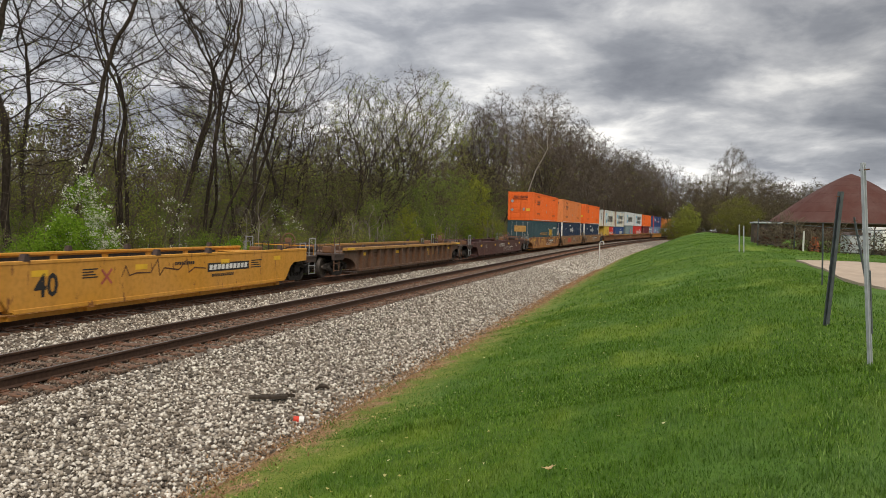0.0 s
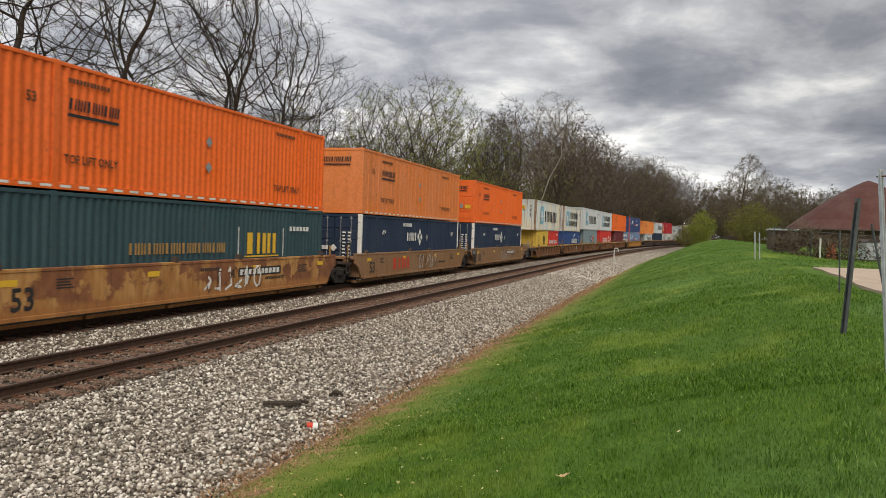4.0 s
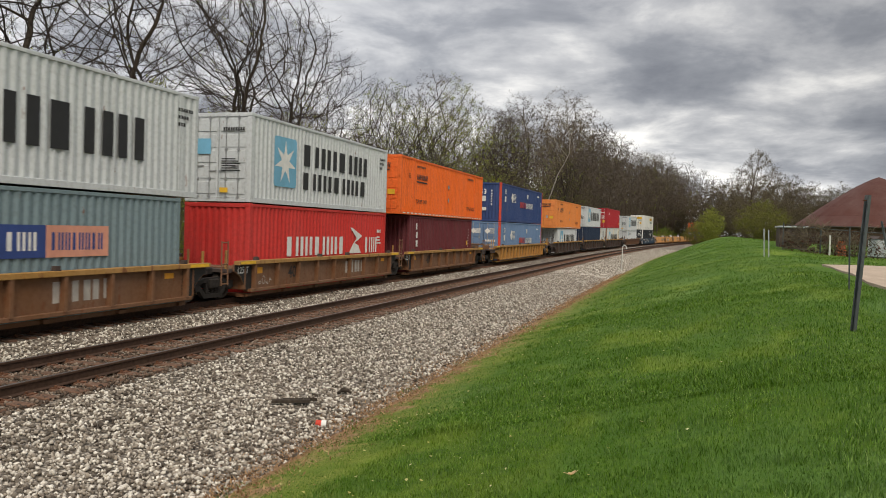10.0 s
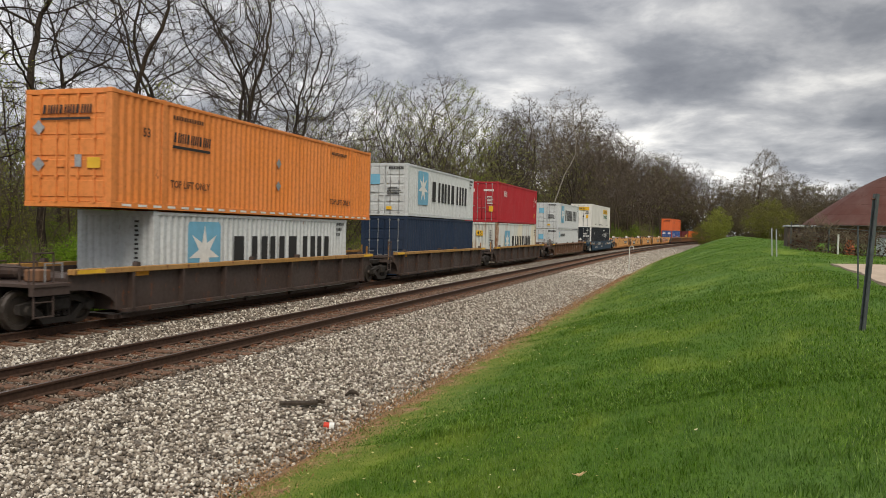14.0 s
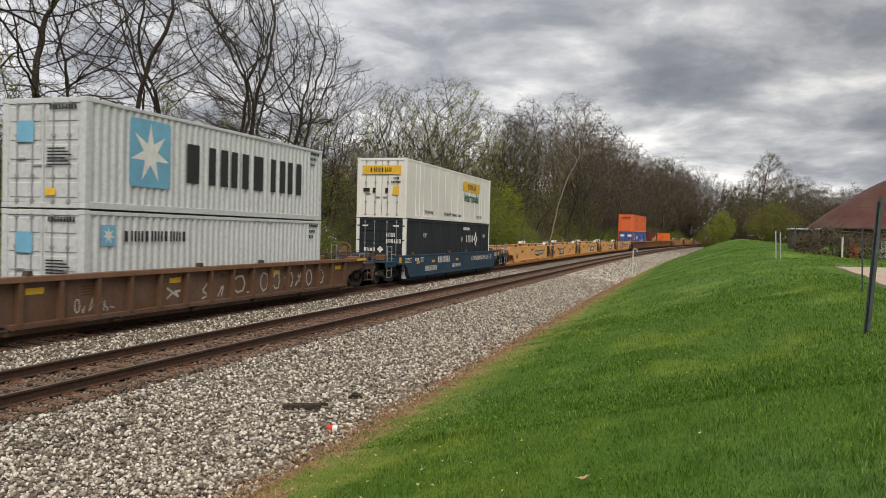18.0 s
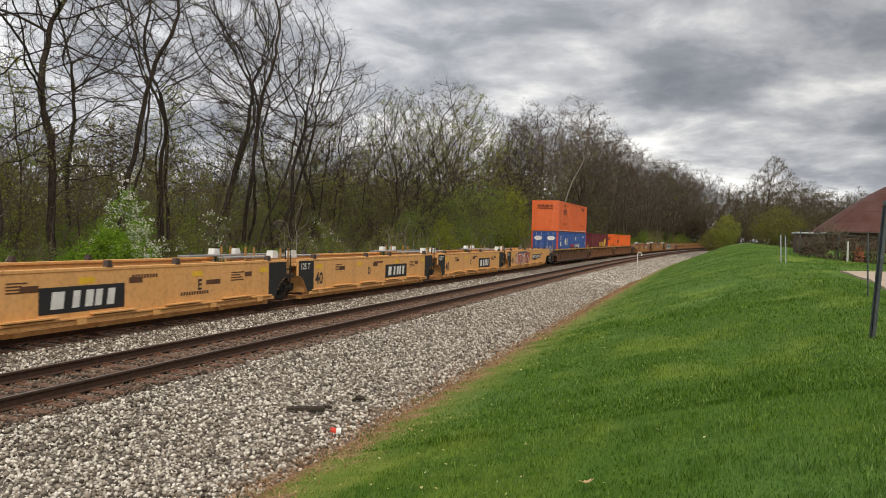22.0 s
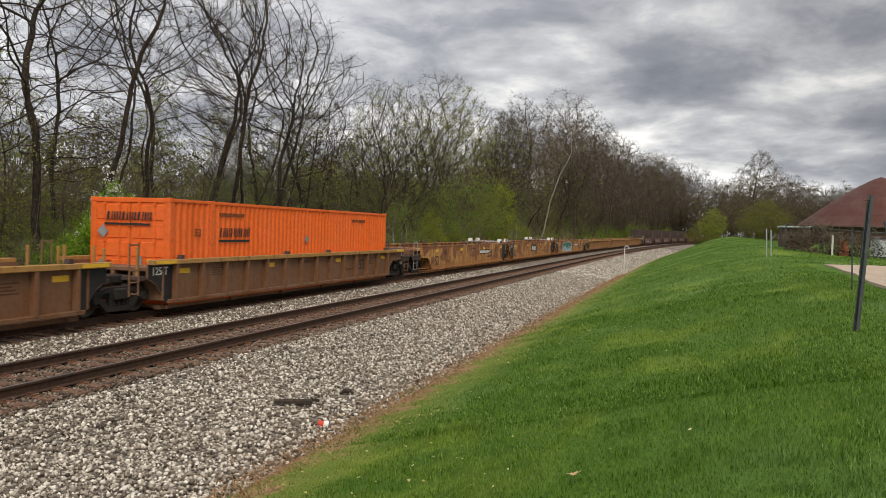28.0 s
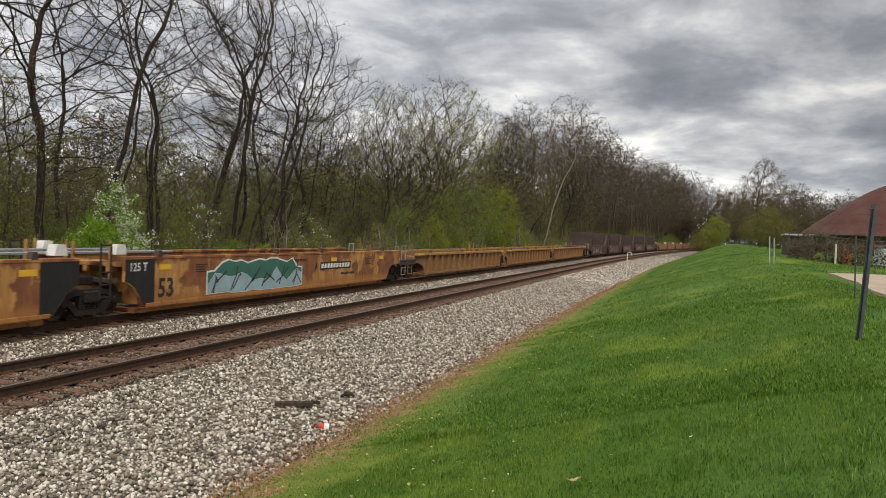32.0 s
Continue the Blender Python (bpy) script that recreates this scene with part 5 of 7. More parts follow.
def throw_up(c, x, y, z, w, h, seed):
    """Large sprayed block letters: white outline, green above, pale blue below, black strokes."""
    rnd = random.Random(seed)
    n = 16
    top = [(y + w * i / n, z + h * (0.93 if 1 < i < n - 1 else 0.72) + rnd.uniform(-0.08, 0.07) * h) for i in range(n + 1)]
    bot = [(y + w * i / n, z + rnd.uniform(0.0, 0.05) * h) for i in range(n + 1)]
    mid = [(y + w * i / n, z + h * (0.46 + rnd.uniform(-0.26, 0.26))) for i in range(n + 1)]
    grow = lambda p, k, up: [(y + w / 2 + (a - y - w / 2) * (1 + k), b + up) for a, b in p]
    Marks(x).poly(grow(bot, 0.02, -0.02) + grow(top, 0.02, 0.05)[::-1]).put("graffiti", c, WHITE_MARK, "white sprayed outline")
    Marks(x + 0.003).poly(bot + mid[::-1]).put("graffiti", c, PALE_SPRAY, "pale blue lower half of the sprayed letters")
    Marks(x + 0.003).poly([(a, b + 0.01) for a, b in mid] + top[::-1]).put("graffiti", c, TEAL_SPRAY, "green upper half of the sprayed letters")
    s = Marks(x + 0.006)
    for k in range(6):
        a, b = y + w * (k + 0.12) / 6, w / 6
        for q in range(2):
            s.stroke([(a + b * rnd.uniform(0, 0.3), z + h * rnd.uniform(0.05, 0.2)), (a + b * rnd.uniform(0.3, 0.7), z + h * rnd.uniform(0.35, 0.6)), (a + b * rnd.uniform(0.4, 0.9), z + h * rnd.uniform(0.1, 0.9))], 0.05)
    s.put("graffiti", c, BLACK_MARK, "black sprayed strokes")


def small_data(c, x, d, zt, zb, mat, yellow=True):
    s = Marks(x)
    s.lines(-d + 2.2, zt - 0.42, 0.55, 0.26, 4).lines(d - 2.6, zt - 0.5, 0.7, 0.3, 4).bars(-0.5, zt - 0.25, 1.0, 0.09, 9).bars(d - 5.0, zb + 0.35, 1.3, 0.09, 11)
    s.put("small_lettering", c, mat)
    if yellow:
        s = Marks(x)
        for y in (-d + 0.6, -d * 0.35, d * 0.3, d - 1.0):
            s.rect(y, zt - 0.3, 0.5, 0.14)
        s.put("reflector", c, YELLOW_MARK, "yellow reflective strip")


def stencil(c, x, body, y, z, h, mat=BLACK_MARK):
    Marks(x).text(body, y, z, h).put("stencil", c, mat)


PANEL_C = -1.45


def build_cars():
    def m_old_yellow(c, d, x, zt, zb):
        stencil(c, x, "40", -d + 0.7, 0.55, 0.5)
        plate_word(c, x, 1.2, 0.78, 2.5, 0.26, 10)
        Marks(x).stroke([(-3.55, 0.72), (-3.2, 1.05)], 0.07).stroke([(-3.55, 1.05), (-3.2, 0.72)], 0.07).put("emblem", c, RED_SPRAY, "red painted cross")
        Marks(x).stroke([(-2.8, 0.86), (-2.65, 1.12), (-2.5, 0.86), (-2.2, 0.92), (-1.6, 0.9), (-1.3, 1.25), (-1.2, 0.8), (-1.0, 1.0), (-0.3, 0.92), (0.1, 1.2), (0.2, 0.82), (0.5, 0.95), (1.1, 0.9)], 0.035).put("graffiti", c, UMBER_PATCH, "thin dark scrawled line")
        for i in range(6):
            part("rail_slot", Mesh().box(-1.388, -1.380, -d + 0.5 + i * 2.1, -d + 2.3 + i * 2.1, zt - 0.27, zt - 0.06), c, "dark slot below the far top rail", mats=(STEEL_DARK,))
        small_data(c, x, d, zt, zb, BLACK_MARK)
    well_car("old yellow well car, empty, with scrawled side", 20.4, 12.9, WAGON_YELLOW_OLD, "joint", "free", False, zt=1.3, marks=m_old_yellow)

    def m_rib53(word, num="53"):
        def f(c, d, x, zt, zb):
            small_data(c, x, d, zt, zb, UMBER_PATCH)
            if word:
                Marks(x).bars(d - 6.0, 0.62, 1.9, 0.42, 3, 0.12).put("emblem", c, word, "plain lettering bars")
            stencil(c, x, num, d - 3.5, 0.62, 0.42)
        return f
    well_car("empty rust-brown ribbed well car with ochre top rail", 42.5, 16.65, WAGON_BROWN, ribbed=True, chord=CHORD_OCHRE, zt=1.2, marks=m_rib53(TAN_PATCH))

    def m_dark(c, d, x, zt, zb):
        small_data(c, x, d, zt, zb, GREY_SPRAY)
        Marks(x).bars(-1.2, 0.75, 2.2, 0.25, 9).put("panel_bars", c, GREY_SPRAY)
        tags(c, x + 0.003, 0.5, 0.36, 4.2, 0.42, 8, 17, GREY_SPRAY, 0.035)
    well_car("empty dark maroon smooth-sided well car", 66.6, 16.65, WAGON_PURPLE, ribbed=False, zt=1.18, marks=m_dark)

    def m_smooth(num, seed, spray, plate=True, word=None):
        def f(c, d, x, zt, zb):
            stencil(c, x, num, -d + (0.55 if zt > 1.4 else 0.9), 0.45, 0.48)
            small_data(c, x, d, zt, zb, BLACK_MARK)
            if spray:
                if TEAL_SPRAY in spray:
                    throw_up(c, x + 0.002, -5.7, 0.36, 5.8, 1.0, seed)
                elif seed > 20:
                    tags(c, x + 0.002, -1.0, 0.35, 3.0, 0.5, 6, seed, BLACK_MARK, 0.03)
                else:
                    tags(c, x + 0.002, d - 8.6, 0.36, 3.4, 0.8, 6, seed, spray[0], 0.07)
                    tags(c, x + 0.006, d - 8.5, 0.36, 3.4, 0.75, 7, seed + 1, UMBER_PATCH, 0.03)
            if plate:
                plate_word(c, x, 1.6, 0.86 if zt > 1.4 else 0.78, 2.8, 0.28, 10)
                stencil(c, x, "A", 1.15, 0.86 if zt > 1.4 else 0.78, 0.26)
            if seed == 31:
                stencil(c, x, "C", -3.6, 0.8, 0.26)
                Marks(x).rect(PANEL_C, 0.70, 2.6, 0.5).put("emblem_panel", c, BLACK_MARK, "black panel")
                Marks(x + 0.004).bars(PANEL_C + 0.25, 0.79, 2.0, 0.33, 3, 0.1, 0.12).put("emblem", c, WHITE_MARK, "white plain lettering bars")
            if word:
                Marks(x).bars(-4.4, 0.5, 2.6, 0.55, 3, 0.15).put("emblem", c, word)
        return f
    well_car("brown smooth-sided well car loaded with two containers", 89.8, 16.65, WAGON_PATCH, "free", "joint", False, zt=1.28, marks=m_smooth("53", 3, (WHITE_MARK, UMBER_PATCH)))
    well_car("tan-brown well car with large sprayed graffiti", 110.0, 16.65, WAGON_OCHRE, "joint", "joint", False, zt=1.28, marks=m_smooth("53", 4, (GREY_SPRAY, BLACK_MARK), False, RED_MARK), dark_end=False)
    well_car("brown well car with pale sprayed graffiti", 130.25, 16.65, WAGON_OCHRE, "joint", "free", False, zt=1.28, marks=m_smooth("58", 5, (GREY_SPRAY,)), dark_end=True)

    def m_rib40(i, word):
        def f(c, d, x, zt, zb):
            stencil(c, x, "40", -d + 2.8, 0.55, 0.4)
            if word:
                Marks(x).bars(1.2, 0.5, 2.0, 0.48, 3, 0.12).put("emblem", c, word, "white plain lettering bars")
            Marks(x).rect(-d + 0.5, 0.78, 0.5, 0.2).rect(d - 1.2, 0.85, 0.4, 0.15).put("reflector", c, ORANGE_MARK)
            if i == 3:
                tags(c, x, -d + 0.5, 0.4, 1.2, 0.3, 5, 9, GREY_SPRAY, 0.03)
        return f
    us = (152.0, 167.9, 183.5, 199.4, 215.0)
    for i, u in enumerate(us):
        well_car("rust-brown ribbed well car with ochre rail, loaded", u, 12.9, WAGON_RUST, "free" if i == 0 else "joint", "free" if i == 4 else "joint", True, CHORD_OCHRE, 1.13, ribs=9, marks=m_rib40(i, GREY_SPRAY if 0 < i < 4 else None), dark_end=True)
    well_car("yellow-brown ribbed well car with two blue containers", 237.1, 16.65, paint("wagon_tan", (0.38, 0.19, 0.045), 0.4, 0.3), chord=CHORD_OCHRE, zt=1.2, marks=m_rib53(TAN_PATCH))
    for i, u in enumerate((260.5, 279.95, 299.5)):
        well_car("dark brown ribbed well car with ochre top rail, loaded", u, 15.1, WAGON_DARK, "free" if i == 0 else "joint", "free" if i == 2 else "joint", True, CHORD_OCHRE, 1.24, ribs=8, marks=lambda c, d, x, zt, zb: Marks(x).rect(-d + 0.6, zt - 0.15, 0.5, 0.13).rect(-1.0, zt - 0.02, 0.6, 0.11).put("reflector", c, ORANGE_MARK))

    def m_spray_rib(c, d, x, zt, zb):
        tags(c, x, -d + 2.0, 0.38, 1.4, 0.35, 6, 11, GREY_SPRAY, 0.03)
        tags(c, x, -3.0, 0.38, 9.5, 0.62, 12, 12, GREY_SPRAY, 0.06)
        small_data(c, x, d, zt, zb, UMBER_PATCH)
    well_car("rusty brown ribbed well car with faint graffiti", 322.9, 16.65, WAGON_BROWN, chord=WAGON_RUST, zt=1.2, marks=m_spray_rib)

    def m_blue(c, d, x, zt, zb):
        Marks(x).bars(-d + 4.4, 0.82, 2.2, 0.34, 8, 0.22).bars(d - 5.6, 0.78, 4.2, 0.26, 16, 0.36, 0.15).bars(d - 9.6, 0.5, 1.7, 0.2, 10).bars(-d + 2.3, 0.45, 2.0, 0.26, 11).put("lettering", c, WHITE_MARK, "white plain lettering bars")
        stencil(c, x, "53", d - 1.1, 0.78, 0.3, WHITE_MARK)
        s = Marks(x).lines(-d - 0.6, 0.95, 0.9, 0.24, 4).lines(d + 0.1, 0.95, 0.8, 0.24, 4).lines(-d + 1.6, 0.95, 0.5, 0.24, 4).bars(-d + 0.8, 1.0, 0.6, 0.14, 3)
        s.put("small_lettering", c, WHITE_MARK)
        s = Marks(x)
        for y in (-d + 1.0, -d + 3.4, -0.6, d - 4.0):
            s.rect(y, 0.86, 0.5, 0.13)
        s.rect(-d - 1.45, 0.95, 0.34, 0.28).rect(d + 1.1, 0.95, 0.34, 0.28)
        s.put("reflector", c, ORANGE_MARK, "orange reflective strip")
    well_car("clean dark blue smooth-sided well car with white markings", 346.65, 16.65, WAGON_BLUE, ribbed=False, zt=1.24, marks=m_blue)

    def m_yellow(word, seed=None):
        def f(c, d, x, zt, zb):
            stencil(c, x, "40", -d + 0.55, 0.55, 0.42)
            small_data(c, x, d, zt, zb, UMBER_PATCH)
            stencil(c, x, word, 2.2 if word == "E" else -d + 5.3, 0.75, 0.28)
            if word in "AB":
                plate_word(c, x, 0.9, 0.72, 3.4, 0.36, 10)
            else:
                b = -3.4 if word == "E" else 0.8
                Marks(x).rect(b, 0.5, 2.65, 0.58).put("emblem_panel", c, BLACK_MARK, "black panel")
                Marks(x + 0.004).bars(b + 0.25, 0.6, 2.1, 0.38, 3, 0.1, 0.12).put("emblem", c, WHITE_MARK, "white plain lettering bars")
            part("sill_ledge", Mesh().box(1.475, 1.545, -d + 0.3, d - 0.3, zb + 0.07, zb + 0.11, 0.004), c, "narrow ledge along the sill", mats=(WAGON_YELLOW,))
            for y in (-4.4, -1.9, 0.8, 3.4):
                part("sill_step", Mesh().box(1.475, 1.60, y, y + 1.5, zb + 0.14, zb + 0.18, 0.006), c, "", mats=(WAGON_YELLOW,))
            for y in (-5.6, -2.2, 0.4, 2.9, 5.4):
                part("sill_bracket", Mesh().prism_x([(y - 0.12, zb - 0.06), (y + 0.12, zb - 0.06), (y + 0.16, zb + 0.07), (y - 0.16, zb + 0.07)], 1.48, 1.54), c, "", mats=(WAGON_YELLOW,))
            Marks(x).rect(-3.9, zt - 0.42, 0.5, 0.14).rect(2.6, zt - 0.55, 0.7, 0.13).rect(4.6, zt - 0.4, 0.4, 0.14).rect(-0.6, zt - 0.36, 0.5, 0.14).put("paint_patch", c, UMBER_PATCH, "brown touched-up patches")
            if seed:
                burner(c, x + 0.002, -4.9, 0.32, 5.2, 1.06, seed)
        return f
    for i, (u, w) in enumerate(((367.7, "A"), (383.0, "E"), (398.2, "D"), (413.6, "C"), (429.1, "B"))):
        well_car("clean yellow smooth-sided well car, empty" if w != "B" else "yellow well car with red, white and blue graffiti", u, 12.9, WAGON_YELLOW, "free" if i == 0 else "joint", "free" if i == 4 else "joint", False, zt=1.42, marks=m_yellow(w, 21 if w == "B" else None), dark_end=True, walks=True)
    for i, u in enumerate((450.2, 469.5, 489.15)):
        well_car("brown ribbed well car with worn ochre top rail, loaded", u, 16.65, WAGON_BROWN if i < 1 else WAGON_RUST, "free" if i == 0 else "joint", "free" if i == 2 else "joint", True, CHORD_OCHRE, 1.3, ribs=14, marks=m_rib53(UMBER_PATCH if i == 1 else None), dark_end=True)
    for i, u in enumerate((512.3, 532.4, 552.4)):
        spray = (TEAL_SPRAY, PALE_SPRAY) if i == 2 else (GREY_SPRAY,) if i == 1 else None
        well_car("patchy brown well car, empty" if i < 2 else "patchy brown well car with green and pale blue graffiti", u, 17.0, WAGON_PATCH, "free" if i == 0 else "joint", "free" if i == 2 else "joint", False, zt=1.46, marks=m_smooth("53", 30 + i, spray, i != 1), dark_end=True, walks=True)
    for i, u in enumerate((575.1, 594.6, 614.4)):
        well_car("rusty ochre ribbed well car, empty", u, 16.65, WAGON_OCHRE, "free" if i == 0 else "joint", "free" if i == 2 else "joint", True, CHORD_OCHRE, 1.25, ribs=15)
    for i in range(5):
        well_car("dark maroon car with tall end bulkheads and chalky lower sides", 636.0 + 15.5 * i, 12.9, WAGON_PURPLE, "free" if i == 0 else "joint", "free" if i == 4 else "joint", False, zt=1.35, rack=True, marks=lambda c, d, x, zt, zb: tags(c, x, -d + 1.0, 0.4, 8.0, 0.9, 7, 50, GREY_SPRAY, 0.12))
    for i in range(7):
        well_car("yellow-brown well car far back in the train, empty", 718.5 + 15.4 * i, 12.9, WAGON_OCHRE, "free" if i == 0 else "joint", "joint" if i < 6 else "free", False, zt=1.36, walks=True)


build_cars()

# ---- trees and shrubs ----
def bark_material(name, c, light):
    p = Mat(name, 0.9, 0, 0.2)
    a = p.noise(14, 5, (1, 1, 0.25))
    p.color(p.mix(p.ramp(a, [(0.3, 0.0), (0.72, 1.0)]), c, light)).bump(a, 0.02, 0.8)
    return p.m


def leaf_material(name, c0, c1):
    p = Mat(name, 0.95, 0, 0.05)
    p.color(p.ramp(p.rand(True), [(0.0, c0), (1.0, c1)])).thin(0.45)
    return p.m


BARK = bark_material("dark_bark", (0.020, 0.015, 0.011), (0.066, 0.052, 0.040))
BARK_BROWN = bark_material("brown_bark", (0.045, 0.032, 0.024), (0.13, 0.10, 0.075))
BARK_PALE = bark_material("pale_bark", (0.17, 0.15, 0.125), (0.40, 0.36, 0.32))
TWIG = bark_material("twig_bark", (0.07, 0.057, 0.038), (0.18, 0.148, 0.10))
TWIG_RED = bark_material("brown_twig_bark", (0.11, 0.088, 0.056), (0.25, 0.205, 0.14))
TWIG_FAR = bark_material("far_twig_bark", (0.058, 0.045, 0.034), (0.14, 0.112, 0.085))
LEAF_GREEN = leaf_material("green_leaf", (0.10, 0.16, 0.022), (0.28, 0.36, 0.065))
LEAF_DEEP = leaf_material("deep_green_leaf", (0.07, 0.11, 0.02), (0.20, 0.26, 0.05))
LEAF_LIME = leaf_material("yellow_green_leaf", (0.14, 0.18, 0.018), (0.36, 0.39, 0.05))
LEAF_OLIVE = leaf_material("olive_leaf", (0.13, 0.15, 0.028), (0.35, 0.37, 0.085))
LEAF_FRESH = leaf_material("fresh_green_leaf", (0.12, 0.23, 0.018), (0.30, 0.45, 0.055))
BLOSSOM = leaf_material("white_blossom", (0.72, 0.72, 0.62), (0.90, 0.90, 0.82))


class Plant:
    """Grows a crown into a cloud of free places: every twig reaches for the nearest ones, so limbs crook and fill the head."""

    def __init__(self, seed):
        self.r, self.rg = random.Random(seed), np.random.default_rng(seed)
        self.wood, self.twigs, self.leaves = Mesh(), Mesh(), []

    def cloud(self, lo, hi, wide, count, belly, seed):
        """Free places in a head from lo to hi, clumped, widest at the share belly of its height."""
        rg, got = self.rg, []
        while len(got) < count:
            t = rg.random()
            k = t / belly if t < belly else (1 - t) / (1 - belly)
            e = wide * max(0.0, k) ** 0.55
            a, q = rg.uniform(0, 6.283), e * math.sqrt(rg.random())
            p = Vector((q * math.cos(a), q * math.sin(a), lo + (hi - lo) * t))
            if noise.noise(p * 0.45 + Vector((seed * 3.7, 0, 0))) > -0.42 + 0.2 * rg.random():
                got.append(p)
        return np.array([tuple(p) for p in got])

    def grow(self, stems, places, step, reach, kill, wind, lift, tip=0.010, power=2.25, thick=0.035, limit=150):
        """stems: (foot, lean, length) of the first shoots."""
        rg = self.rg
        P, par, D = [], [], []
        for foot_at, lean, length in stems:
            p, d, last = np.array(foot_at, float), np.array((lean[0], lean[1], 1.0)), -1
            d /= np.linalg.norm(d)
            for i in range(max(2, int(length / step))):
                P.append(p.copy()), par.append(last), D.append(d.copy())
                last = len(P) - 1
                d = d + rg.uniform(-wind, wind, 3) * 0.45 + np.array((lean[0] * 0.04, lean[1] * 0.04, 0.05))
                d /= np.linalg.norm(d)
                p = p + d * step
        P, D = np.array(P), np.array(D)
        A = places
        born = np.zeros(len(P), int)
        gap = np.linalg.norm(A[:, None] - P[None], axis=2)
        near, dist = gap.argmin(1), gap.min(1)
        for _ in range(limit):
            live = dist > kill
            A, near, dist = A[live], near[live], dist[live]
            act = (dist < reach) & (born[near] < 3)
            if not act.any():
                break
            pull = np.zeros((len(P), 3))
            v = A[act] - P[near[act]]
            np.add.at(pull, near[act], v / np.linalg.norm(v, axis=1)[:, None])
            ids = np.unique(near[act])
            d = pull[ids]
            d /= np.linalg.norm(d, axis=1)[:, None] + 1e-6
            d = d + D[ids] * 0.50 + rg.uniform(-wind, wind, d.shape) + np.array((0, 0, lift))
            d /= np.linalg.norm(d, axis=1)[:, None] + 1e-6
            born[ids] += 1
            fresh = P[ids] + d * step
            o = len(P)
            P, D = np.concatenate([P, fresh]), np.concatenate([D, d])
            par.extend(ids.tolist())
            born = np.concatenate([born, np.zeros(len(ids), int)])
            gap = np.linalg.norm(A[:, None] - fresh[None], axis=2)
            j, g = gap.argmin(1), gap.min(1)
            better = g < dist
            near[better], dist[better] = o + j[better], g[better]
        n = len(P)
        area = np.zeros(n)
        kids = [[] for _ in range(n)]
        for i in range(n - 1, -1, -1):
            if area[i] == 0:
                area[i] = tip ** power
            if par[i] >= 0:
                area[par[i]] += area[i] + (tip * 0.22) ** power
                kids[par[i]].append(i)
        R = area ** (1 / power)
        pts = [Vector(p) for p in P]
        for i in range(n):
            if par[i] >= 0 and i == max(kids[par[i]], key=lambda k: R[k]):
                continue
            chain = [] if par[i] < 0 else [par[i]]
            k = i
            while True:
                chain.append(k)
                if not kids[k]:
                    break
                k = max(kids[k], key=lambda q: R[q])
            rr = [float(R[q]) for q in chain]
            if par[i] >= 0:
                rr[0] = min(rr[0], rr[1] * 1.15)
            rr[-1] *= 0.5
            if len(chain) > 1:
                big = max(rr)
                (self.wood if big > thick else self.twigs).tube([pts[q] for q in chain], rr, 8 if big > 0.12 else 5 if big > 0.04 else 3, False)
        for i in range(n):
            if R[i] < 0.034:
                self.leaves.append((pts[i], Vector(D[i])))

    def twiglets(self, count, length, width, m):
        """Fine twigs: slender forked blades of bark along the thin branches."""
        r = self.r
        n = len(self.leaves)
        for _ in range(count):
            p, d = self.leaves[r.randrange(n)]
            e = (d * 0.6 + Vector((r.uniform(-0.9, 0.9), r.uniform(-0.9, 0.9), r.uniform(-0.75, 0.8)))).normalized()
            ln = length * r.uniform(0.4, 1.2)
            a = e.cross(Vector((r.uniform(-1, 1), r.uniform(-1, 1), r.uniform(-1, 1)))).normalized() * width * r.uniform(0.6, 1.2) * 0.5
            q = p + e * ln * 0.5 + Vector((r.uniform(-0.1, 0.1), r.uniform(-0.1, 0.1), r.uniform(-0.1, 0.1))) * ln
            t = q + (e + Vector((r.uniform(-0.4, 0.4), r.uniform(-0.4, 0.4), r.uniform(-0.1, 0.5)))).normalized() * ln * 0.5
            s = q + (e + Vector((r.uniform(-0.9, 0.9), r.uniform(-0.9, 0.9), r.uniform(-0.5, 0.7)))).normalized() * ln * 0.45
            m.add([tuple(p - a), tuple(p + a), tuple(q), tuple(q - a * 1.2), tuple(t), tuple(s)], [(0, 1, 2), (3, 2, 4), (3, 2, 5)])

    def leaf_mesh(self, count, size, spread, m=None):
        """Small leaves in loose clusters on the thin branches."""
        m = m or Mesh()
        r = self.r
        if not self.leaves:
            return m
        left = count
        while left > 0:
            p = self.leaves[r.randrange(len(self.leaves))][0]
            hub = p + Vector((r.gauss(0, spread), r.gauss(0, spread), r.gauss(0, spread)))
            for _ in range(min(left, r.choice((6, 11, 18)))):
                c = hub + Vector((r.gauss(0, 0.55), r.gauss(0, 0.55), r.gauss(0, 0.42))) * spread
                a = Vector((r.uniform(-1, 1), r.uniform(-1, 1), r.uniform(-1, 1))).normalized()
                b = a.cross(Vector((r.uniform(-1, 1), r.uniform(-1, 1), r.uniform(-1, 1)))).normalized()
                s = size * r.uniform(0.6, 1.3)
                m.add([tuple(c - a * s), tuple(c + b * s * 0.6), tuple(c + a * s), tuple(c - b * s * 0.6)], [(0, 1, 2, 3)])
                left -= 1
        return m


def fast_data(m, name, *mats):
    me = bpy.data.meshes.new(name)
    me.from_pydata(m.v, [], m.f)
    for k in mats:
        me.materials.append(k)
    if len(mats) > 1:
        me.polygons.foreach_set("material_index", m.mi)
    me.polygons.foreach_set("use_smooth", [True] * len(m.f))
    return me


